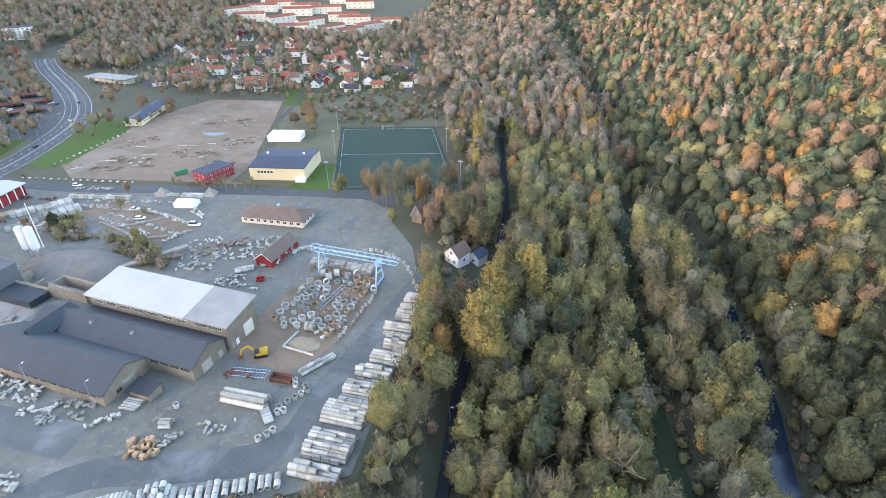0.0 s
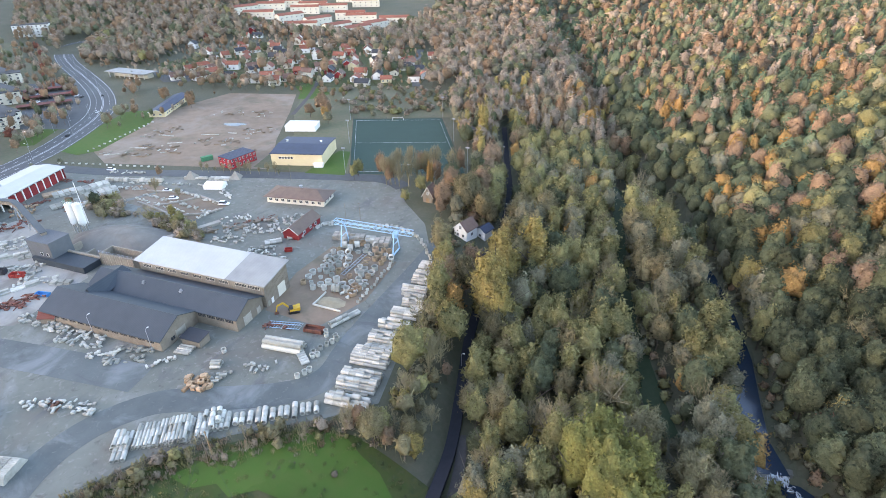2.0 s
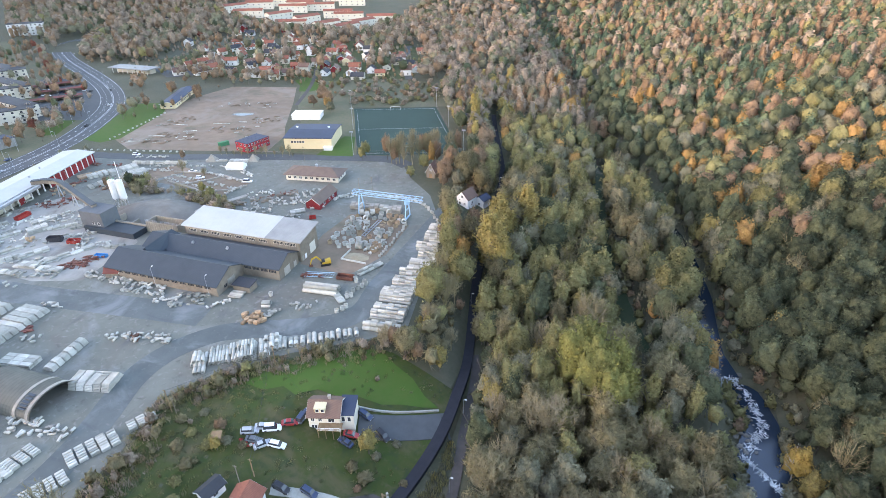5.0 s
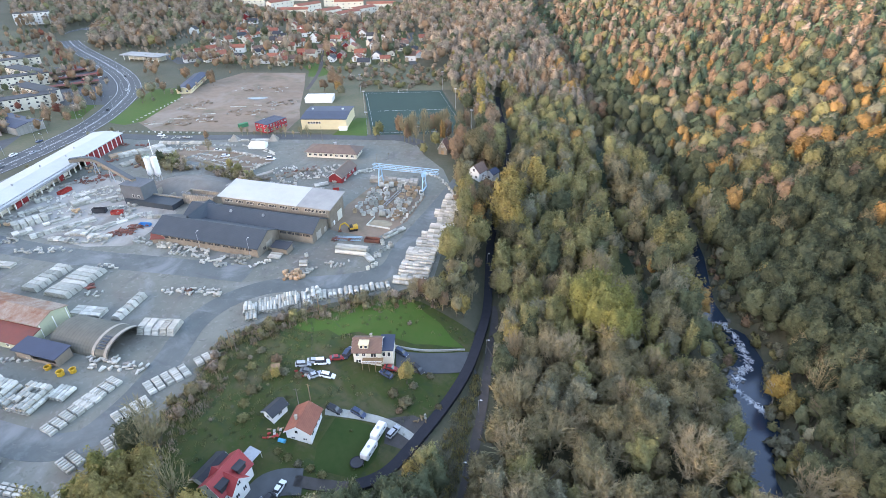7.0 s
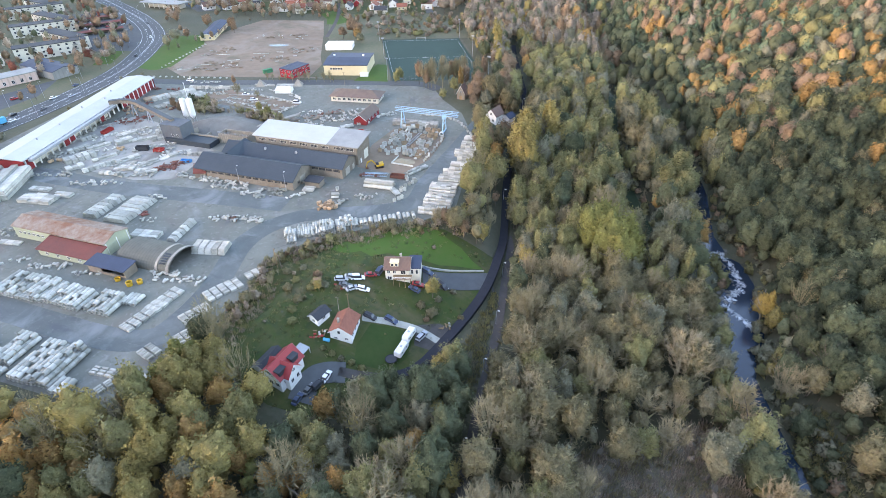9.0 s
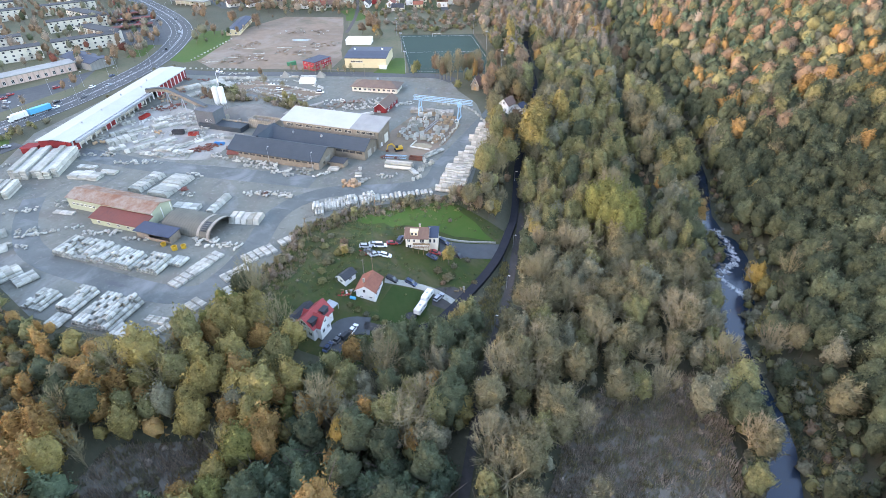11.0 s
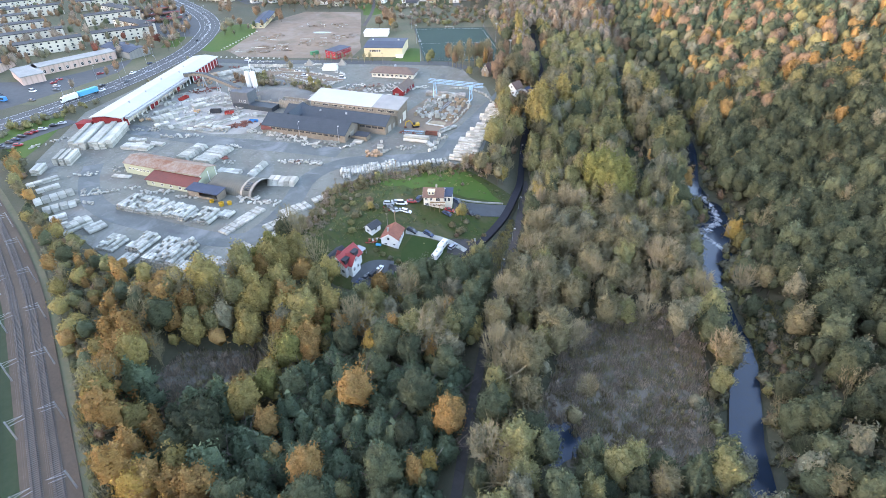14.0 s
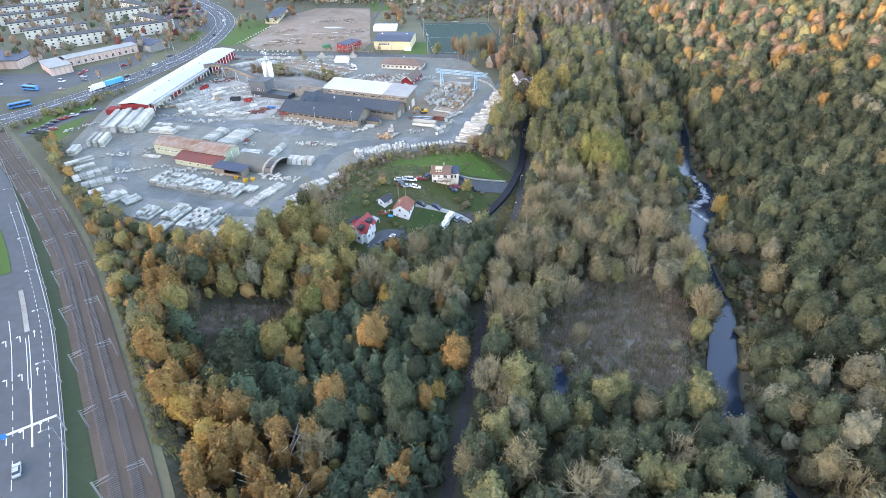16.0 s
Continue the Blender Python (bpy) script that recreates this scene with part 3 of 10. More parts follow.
sheet("west_verge", [(-344, 195), (-370, 245), (-400, 275), (-420, 295), (-428, 286), (-404, 262), (-378, 232), (-354, 188)], 0.05, M_LAWN, "green grass verge beside the main road", "grass", 8)
sheet("soil_patch", [(-104, 96), (-82, 94), (-74, 112), (-74, 139), (-104, 142), (-107, 120)], 0.06, M_DIRT, "brown muddy storage ground under the well rings", "ground", 5)
sheet("soil_patch_south", [(-98, 60), (-78, 68), (-77, 88), (-97, 91), (-104, 78)], 0.05, M_YARD, "dusty gravel storage ground", "ground", 5)

sheet("dusty_patch", [(-262, 66), (-236, 58), (-196, 56), (-178, 62), (-180, 92), (-196, 104), (-222, 112), (-252, 118), (-262, 100)], 0.05, M_DUST, "pale beige dusty ground between the stacks", "ground", 6)

sheet("flats_car_park", [(-352, 226), (-378, 264), (-420, 300), (-470, 332), (-505, 312), (-455, 275), (-418, 240), (-385, 215)], 0.06, M_ASPHALT, "grey asphalt car park below the flats", "car park", 10)
sheet("station_forecourt", [(-392, 352), (-440, 385), (-425, 400), (-380, 380), (-372, 362)], 0.1, M_ASPHALT, "grey asphalt forecourt of the filling station", "forecourt", 8)

# yard lanes
solo("yard_lane", strip([(-62, 165), (-64, 135), (-66, 112), (-68, 88), (-66, 74), (-74, 65), (-95, 56), (-110, 50), (-121, 30), (-113, 5), (-112, -15), (-116, -28), (-150, -28), (-190, -26), (-215, -8), (-228, 8)], 4.5, -4.5, 0.07), M_LANE, "dark blue-grey worn asphalt lane", "road", "structure")
solo("yard_road", strip([(-118, 56), (-160, 52), (-200, 47), (-250, 48)], 5, -6, 0.06), M_LANE, "worn asphalt lane across the yard", "road", "structure")

# roads
solo("highway", strip(HW, 9.5, -9.5, 0.1), M_ASPHALT, "grey four-lane main road", "road", "structure")
solo("side_road", strip([(-318, 170), (-290, 171), (-255, 176), (-213, 189), (-178, 198), (-139, 208), (-112, 214), (-98, 205)], 4.5, -4.5, 0.08), M_ASPHALT, "grey asphalt road behind the yard", "road", "structure")
solo("left_road", strip(LEFTROAD, 6.9, -16, 0.08), M_ASPHALT, "grey multi-lane road with white arrows", "road", "structure")
solo("house_track", strip(LANE[-3:], 1.5, -1.5, 0.3, 1.5, depth=0.6), M_TRACKWAY, "brown gravel track to the red-roofed house", "track", "structure")
solo("lane_road", strip(LANE[:-2], 1.6, -1.6, 0.42, 1.5, depth=1.4, even=True), M_PATH, "dark new asphalt lane", "road", "structure")
solo("foot_path", strip(FOOT, 1.4, -1.4, 0.2, 1.5), M_TRACKWAY, "brown-grey gravel footpath", "path", "structure")
solo("house_drive", strip([(-58, -13), (-63, -15), (-66.5, -19), (-65.5, -27)], 3.4, -3.4, 0.3, 1.0), M_ASPHALT, "grey asphalt forecourt of the red-roofed house", "drive", "structure")
solo("upper_drive", strip([(-27, 43), (-34, 38.5), (-42, 34.5), (-49.5, 31.8)], 3.9, -3.6, 0.3, 1.0), M_ASPHALT, "grey asphalt drive of the upper house", "drive", "structure")
solo("garden_drive", strip([(-35, 9.5), (-43.5, 11.4), (-52, 10), (-61.6, 7.1)], 1.2, -1.2, 0.25, 1.0), M_CONC, "narrow pale concrete garden drive", "drive", "structure")
sheet("gravel_lot", [(-45.1, 12.2), (-38.4, 16.4), (-31.6, 16.6), (-32.3, 10.4), (-38.1, 5.4), (-42.9, 5.0)], 0.16, M_TRACKWAY, "brown-grey gravel parking place beside the lane", "ground", 2)
solo("retaining_wall", strip([(-30.5, 46), (-40.5, 40), (-48.5, 37.2), (-54, 36.5)], 0.2, -0.2, 0.7, 1.0, depth=1.5), M_CONC, "low pale concrete retaining wall", "wall", "structure")
solo("suburb_street", strip([(-172, 402), (-188, 440), (-206, 480), (-230, 560)], 3.5, -3.5, 0.08), M_ASPHALT, "grey suburban street", "road", "structure")
solo("field_path", strip([(-226, 300), (-243, 352), (-262, 395), (-300, 470)], 1.6, -1.6, 0.08), M_TRACKWAY, "pale gravel path by the field", "path", "structure")

solo("ravine_grass", strip(RAVINE, 3.2, -3.2, 0.12, 3.0), M_BANK, "dark green grassy hollow between the trees", "grass", "structure")

# railway: ballast, two tracks
solo("ballast_bed", strip(RAIL, 6.5, -5.4, 0.35, depth=0.5), M_BALLAST, "brown stone railway ballast", "railway bed", "structure")
solo("rail_bank", strip(RAIL, -5.4, -13.5, 0.05), M_BANK, "green bank beside the railway", "grass", "structure")
solo("rail_bank_yard", strip(RAIL, 9, 6.5, 0.1), M_DRYGRASS, "dry grass bank beside the railway", "grass", "structure")
for off in (2.2, -2.2):
    track = thing("railway_track", "railway track with brown rails on sleepers", "track", kind="structure", group="railway tracks")
    for side in (0.75, -0.75):
        part("rail", strip(RAIL, off + side + 0.09, off + side - 0.09, 0.62, 2.5, depth=0.2), M_RAIL, track)
    sl = Mesh()
    pts = resample(RAIL, 0.65)
    for a, b in zip(pts, pts[1:]):
        if not (-230 < a[0] < 0):
            continue
        d = (b - a) / np.linalg.norm(b - a)
        nn = np.array((-d[1], d[0]))
        c = a + nn * off
        sl.beam((*(c - nn * 1.25), 0.38), (*(c + nn * 1.25), 0.38), 0.25, 0.18)
    tagged(part("sleepers", sl, M_SLEEPER, track), kind="stuff")

# river
def river_water(name, line, level):
    """A level sheet of water along (x, y, half width)."""
    me, pts = Mesh(), [np.array(p, float) for p in line]
    fine = [pts[i] + (pts[i + 1] - pts[i]) * k / 5 for i in range(len(pts) - 1) for k in range(5)] + [pts[-1]]
    vs = []
    for i, p in enumerate(fine):
        d = (fine[min(i + 1, len(fine) - 1)] - fine[max(i - 1, 0)])[:2]
        d = d / np.linalg.norm(d)
        for k in (1, 0, -1):
            vs.append((p[0] - d[1] * k * p[2], p[1] + d[0] * k * p[2], level))
    me.add(vs, [(i * 3 + k, i * 3 + k + 1, i * 3 + k + 4, i * 3 + k + 3) for i in range(len(fine) - 1) for k in (0, 1)])
    solo(name, me, M_WATER, "dark slow river water", "water", "structure")


river_water("river_lower", [(51, 94, 4.5), (60, 89, 4.2), (63, 78, 4.0), (60, 66, 6.0), (58.5, 55, 8.6), (58, 47, 8.0), (57, 39, 5.6), (57.2, 28, 4.0), (61.2, 8, 4.2), (64, -2, 4.4), (65.8, -13, 4.2), (65, -28, 4.4), (64, -45, 4.6), (66, -66, 4.8), (76, -82, 5.0), (95, -110, 5.6), (150, -220, 5.6)], -16.8)
river_water("river_upper", [(30, 220, 3.4), (43, 190, 3.4), (48, 162, 3.4), (50.5, 140, 3.4), (50.5, 118, 3.4), (50, 104, 4.2), (52.3, 92.6, 5.4)], -14.2)
pond_at = [(14.3 + (6.2 + 1.3 * math.sin(3 * a + 1) + 0.7 * math.sin(7 * a)) * math.cos(a), -66 + (7.2 + 1.2 * math.sin(2 * a) + 0.8 * math.sin(5 * a + 2)) * math.sin(a)) for a in (k * 0.2094 for k in range(30))]
sheet("pond", pond_at, 0.14, M_WATER, "small dark blue pond in the scrub", "water", 2)

# ---------------- trees ----------------
rng = np.random.default_rng(7)


def unit(a):
    return a / np.maximum(np.linalg.norm(a, axis=1), 1e-6)[:, None]


def face_normals(V):
    T = V.reshape(-1, 3, 3)
    return np.repeat(unit(np.cross(T[:, 1] - T[:, 0], T[:, 2] - T[:, 0])), 3, 0)


def crown_arrays(seed, n, kind, leaf, rings, lobes_n):
    """One crown on a tree of height 1, foot of the trunk at the origin: a bulging leafy dome of so many rings, and n fine sprays of length leaf on it. Vertices, normals, tones."""
    g = np.random.default_rng(seed)
    if kind == "reed":
        m = 30
        an, hh = g.uniform(0, 6.28, m), g.uniform(0.55, 1.1, m)
        p0 = np.stack([g.normal(0, 0.4, m), g.normal(0, 0.4, m), np.zeros(m)], 1)
        q = np.stack([np.cos(an), np.sin(an), np.zeros(m)], 1) * 0.085
        tip = p0 + np.stack([g.normal(0, 0.16, m), g.normal(0, 0.16, m), hh], 1)
        V = np.stack([p0 - q, p0 + q, tip], 1).reshape(-1, 3)
        return V, face_normals(V), np.repeat(g.normal(0, 0.08, m), 3)
    # middle of the crown, half width, half height above and below, depth of the bulges
    mid_z, R, up, down, bulge = {"round": (0.56, 0.235, 0.38, 0.34, 0.5), "tall": (0.5, 0.125, 0.46, 0.36, 0.5), "pine": (0.4, 0.17, 0.54, 0.26, 0.42), "bush": (0.3, 0.4, 0.5, 0.3, 0.5), "twiggy": (0.58, 0.23, 0.36, 0.36, 0.4)}[kind]
    slim, long = (0.17, 1.9) if kind == "twiggy" else (0.5, 0.85)
    R, up = R * g.uniform(0.9, 1.12), up * g.uniform(0.9, 1.05)
    k = np.arange(lobes_n)
    c, a = 1 - 1.7 * (k + g.uniform(0.2, 0.8, lobes_n)) / lobes_n, k * 2.39996 + g.normal(0, 0.3, lobes_n)
    ways = np.stack([np.sqrt(1 - c * c) * np.cos(a), np.sqrt(1 - c * c) * np.sin(a), c], 1)
    amp, tight = bulge * g.uniform(0.3, 1.45, lobes_n), lobes_n * 0.75

    def surface(D):
        f = (np.exp((D @ ways.T - 1) * tight) * amp).max(1) - bulge * 0.5
        E = D * np.where(D[:, 2:] > 0, np.array([[R, R, up]]), np.array([[R, R, down]]))
        if kind == "pine":
            E[:, :2] *= np.clip(1.25 - np.maximum(D[:, 2:], 0) ** 1.5 * 0.9, 0.2, 1.1)
        return E * (1 + f)[:, None] + np.array([0, 0, mid_z])

    def normal(D):
        e1 = unit(np.cross(D, np.array([[0.31, 0.87, 0.38]])))
        e2 = np.cross(D, e1)
        p = surface(D)
        nn = unit(np.cross(surface(unit(D + e1 * 0.06)) - p, surface(unit(D + e2 * 0.06)) - p))
        return unit(nn * 0.75 + unit(D / np.array([R, R, up])) * 0.35 + np.array([0, 0, 0.1]))
    seg = rings * 2
    G = np.array([[(math.sin(th) * math.cos(ph), math.sin(th) * math.sin(ph), math.cos(th)) for ph in ((j + 0.5 * (i % 2)) * 2 * math.pi / seg for j in range(seg))] for i, th in ((i, 0.02 + 2.35 * i / rings) for i in range(rings + 1))])
    quads = [(G[i, j], G[i + 1, j], G[i + 1, (j + 1) % seg], G[i, (j + 1) % seg]) for i in range(rings) for j in range(seg)]
    D = np.array([t for q in quads for t in ((q[0], q[1], q[2]), (q[0], q[2], q[3]))]).reshape(-1, 3)
    d = g.normal(size=(n, 3)) + np.array([0, 0, 0.5])
    d = unit(d)
    d[:, 2] = np.where(d[:, 2] < -0.6, -d[:, 2], d[:, 2])
    p, nn = surface(d), normal(d)
    p = (p - np.array([0, 0, mid_z])) * g.uniform(0.88, 1.12, n)[:, None] + np.array([0, 0, mid_z])
    t = g.normal(size=(n, 3)) + np.array([0, 0, 0.5])
    t = unit(unit(t - nn * (t * nn).sum(1)[:, None]) + nn * g.uniform(-0.2, 1.3, n)[:, None] * (1.4 if slim < 0.3 else 1.0))
    u = unit(np.cross(t, nn + g.normal(0, 0.3, (n, 3))))
    u *= np.where((np.cross(u, t) * nn).sum(1) > 0, -1.0, 1.0)[:, None]  # outer side out
    size = leaf * g.uniform(0.6, 1.35, n)[:, None] * (2.2 if kind == "bush" else long)
    tri = np.stack([p + t * size, p - t * size * 0.3 + u * size * slim, p - t * size * 0.3 - u * size * slim], 1)
    core = np.array([0, 0, mid_z])
    return (np.concatenate([(surface(D) - core) * 0.88 + core, tri.reshape(-1, 3)]), np.concatenate([normal(D), np.repeat(unit(nn + g.normal(0, 0.4, (n, 3))), 3, 0)]),
            np.concatenate([np.repeat(g.normal(0, 0.07, len(D) // 3), 3), np.repeat(g.normal(0, 0.17, n), 3)]))


def mesh_from_tris(name, V, mats, slots=None, normals=None, tones=None):
    me = bpy.data.meshes.new(name)
    nv = len(V)
    nf = nv // 3
    me.vertices.add(nv)
    me.vertices.foreach_set("co", np.ascontiguousarray(V, np.float32).ravel())
    me.loops.add(nv)
    me.loops.foreach_set("vertex_index", np.arange(nv, dtype=np.int32))
    me.polygons.add(nf)
    me.polygons.foreach_set("loop_start", np.arange(0, nv, 3, dtype=np.int32))
    for m in mats:
        me.materials.append(m)
    if slots is not None:
        me.polygons.foreach_set("material_index", np.ascontiguousarray(slots, np.int32))
    if normals is not None:  # crowns shade as soft rounded masses
        at = me.attributes.new("custom_normal", "FLOAT_VECTOR", "POINT")
        at.data.foreach_set("vector", np.ascontiguousarray(unit(normals), np.float32).ravel())
    if tones is not None:  # lighter and darker trees
        me.attributes.new("tone", "FLOAT", "POINT").data.foreach_set("value", np.ascontiguousarray(tones, np.float32))
    me.update(calc_edges=True)
    return me


def trunk_mesh(seed, bare=False, top=0.8):
    """Tapered trunk with limbs, height 1."""
    g = np.random.default_rng(seed)
    me = Mesh()
    bend = g.normal(0, 0.015, 2)
    pts = [(bend[0] * k * k, bend[1] * k * k, top * k / 4 - (0.03 if k == 0 else 0)) for k in range(5)]
    me.tube(pts, [0.017, 0.014, 0.011, 0.007, 0.003], 5)
    for k in range(16 if bare else 7):
        h = g.uniform(0.28, 0.78)
        a = g.uniform(0, 2 * math.pi)
        L = g.uniform(0.14, 0.27) * (1.15 - abs(h - 0.5))
        p0 = Vector((bend[0] * (h * 5) ** 2 / 1.0 * 0.6, bend[1] * (h * 5) ** 2 * 0.6, h))
        e = p0 + Vector((math.cos(a) * L, math.sin(a) * L, L * g.uniform(0.7, 1.3)))
        mid = (p0 + e) / 2 + Vector((0, 0, -0.012))
        me.tube([p0, mid, e], [0.0065, 0.0045, 0.0018], 3, caps=False)
    return me


def twig_arrays(seed, n):
    """A leafless crown: long limbs that fan up and out like a broom, then fine twigs along them, as slim triangles."""
    g = np.random.default_rng(seed)
    m = 46
    a, spread = g.uniform(0, 2 * math.pi, m), np.sqrt(g.uniform(0.02, 1, m))
    p0 = np.stack([0 * a, 0 * a, g.uniform(0.2, 0.5, m)], 1)
    tip = np.stack([0.22 * spread * np.cos(a), 0.22 * spread * np.sin(a), 1.0 - 0.34 * spread**2 + g.normal(0, 0.03, m)], 1)
    bow = np.stack([np.cos(a), np.sin(a), -0.5 + 0 * a], 1) * (0.05 * spread)[:, None]

    def point(i, f):
        f = f[:, None]
        return p0[i] * (1 - f) + tip[i] * f + bow[i] * (4 * f * (1 - f))
    i = np.arange(m)
    side = unit(np.cross(tip - p0, g.normal(size=(m, 3)))) * 0.0055
    half = point(i, np.full(m, 0.5))
    limbs = np.concatenate([np.stack([p0 - side, p0 + side, half], 1), np.stack([half - side * 0.6, half + side * 0.6, tip], 1)])
    i, f = g.integers(m, size=n), g.uniform(0.3, 1, n) ** 0.8
    p = point(i, f)
    d = unit(unit(tip[i] - p0[i]) * 0.9 + g.normal(0, 0.42, (n, 3)) + np.array([0, 0, 0.25]))
    L = g.uniform(0.05, 0.14, n)[:, None]
    u = unit(np.cross(d, g.normal(size=(n, 3)))) * 0.0038
    return np.concatenate([limbs, np.stack([p + u, p - u, p + d * L], 1)]).reshape(-1, 3)


SHAPES = ("round", "tall", "pine", "bush", "reed", "twiggy")
CROWN_NEAR = {k: [crown_arrays(100 + 10 * i + j, 800, k, 0.03, 9, 24) for j in range(4)] for i, k in enumerate(SHAPES)}
CROWN_MID = {k: [crown_arrays(250 + 10 * i + j, 470, k, 0.037, 7, 18) for j in range(4)] for i, k in enumerate(SHAPES)}
CROWN_FAR = {k: [crown_arrays(200 + 10 * i + j, 125, k, 0.055, 4, 8) for j in range(4)] for i, k in enumerate(SHAPES)}
CROWN_FAR2 = {k: [crown_arrays(300 + 10 * i + j, 38, k, 0.085, 3, 6) for j in range(4)] for i, k in enumerate(SHAPES)}
CROWN_FAR3 = {k: [crown_arrays(350 + 10 * i + j, 12, k, 0.13, 3, 5) for j in range(4)] for i, k in enumerate(SHAPES)}
TWIGS = [twig_arrays(400 + j, 1100) for j in range(4)]
TRUNKS = [trunk_mesh(500 + j) for j in range(4)]
TRUNKS_BARE = [trunk_mesh(520 + j, True, 0.9) for j in range(4)]
trunk_data = {}
for nm, src, m in (("bark", TRUNKS, M_BARK), ("birch", TRUNKS, M_BIRCH), ("bare", TRUNKS_BARE, M_TWIG)):
    trunk_data[nm] = [t.data("trunk", m) for t in src]
crown_data = {}


def crown_mesh(shape, colour, j):
    key = (shape, colour, j)
    if key not in crown_data:
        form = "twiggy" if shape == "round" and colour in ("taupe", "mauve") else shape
        if shape == "bare":
            crown_data[key] = mesh_from_tris("crown", TWIGS[j], [M_TWIG])
        else:
            crown_data[key] = mesh_from_tris("crown", CROWN_NEAR[form][j][0], [LEAF[colour]], None, CROWN_NEAR[form][j][1], CROWN_NEAR[form][j][2])
    return crown_data[key]


LABELS = {
    ("round", "olive"): ("broadleaf_tree", "olive-green broadleaf tree with a rounded crown"),
    ("round", "green"): ("leafy_tree", "dull green leafy tree in the wood"),
    ("round", "dark"): ("dark_tree", "dark green leafy tree in the wood"),
    ("round", "grey"): ("thin_tree", "thinning grey-green autumn tree"),
    ("round", "yellow"): ("yellow_tree", "tree with yellow-green autumn leaves"),
    ("round", "lime"): ("large_tree", "broad tree with a yellow-green autumn crown"),
    ("tall", "lime"): ("tall_lime_tree", "tall tree with yellow-green autumn leaves"),
    ("round", "gold"): ("golden_tree", "tree with golden yellow autumn leaves"),
    ("round", "orange"): ("orange_tree", "autumn tree with orange leaves"),
    ("round", "brown"): ("brown_tree", "autumn tree with rust-brown leaves"),
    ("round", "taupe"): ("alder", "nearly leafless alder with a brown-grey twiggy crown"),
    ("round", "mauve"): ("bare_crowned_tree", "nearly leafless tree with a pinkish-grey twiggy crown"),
    ("round", "red"): ("red_tree", "small tree with red autumn leaves"),
    ("tall", "yellow"): ("poplar", "tall slender poplar with pale yellow leaves"),
    ("tall", "olive"): ("aspen", "tall slender olive-green aspen tree"),
    ("tall", "orange"): ("birch", "slender birch with orange leaves and pale trunk"),
    ("pine", "pine"): ("pine", "dark green conifer in the wood"),
    ("bare", "bare"): ("bare_tree", "leafless grey-brown tree with fine twigs"),
    ("bush", "brown"): ("shrub", "low brown autumn shrub"),
    ("bush", "olive"): ("shrub", "low olive-green shrub in the grass"),
    ("bush", "grey"): ("shrub", "low grey-green shrub in the grass"),
    ("bush", "taupe"): ("shrub", "low bare brownish shrub in the grass"),
    ("bush", "yellow"): ("yellow_bush", "low yellowing bush in the grass"),
    ("bush", "dark"): ("dark_bush", "low dark green bush in the grass"),
}
count = {}


def tree(shape, colour, x, y, h, wide=1.0):
    nm, lab = LABELS.get((shape, colour), ("tree", "autumn tree in the wood"))
    k = count.get(nm, 0)
    count[nm] = k + 1
    j = int(rng.integers(4))
    z = land1(x, y) - 0.1
    w = h * wide * (1.25 if shape == "bare" else 0.95 if shape == "round" else 1.0)
    m = Matrix.Translation((x, y, z)) @ Matrix.Rotation(rng.uniform(0, 6.28), 4, "Z") @ Matrix.Diagonal((w, w, h, 1))
    ob = thing(nm, lab, "shrub" if shape == "bush" else "tree", m, "trees of the valley wood")
    bark = "bare" if shape == "bare" else "birch" if shape == "tall" and colour == "orange" or colour == "gold" else "bark"
    part("trunk", trunk_data[bark][j], None, ob)
    part("crown", crown_mesh(shape, colour, j), None, ob)
    return ob


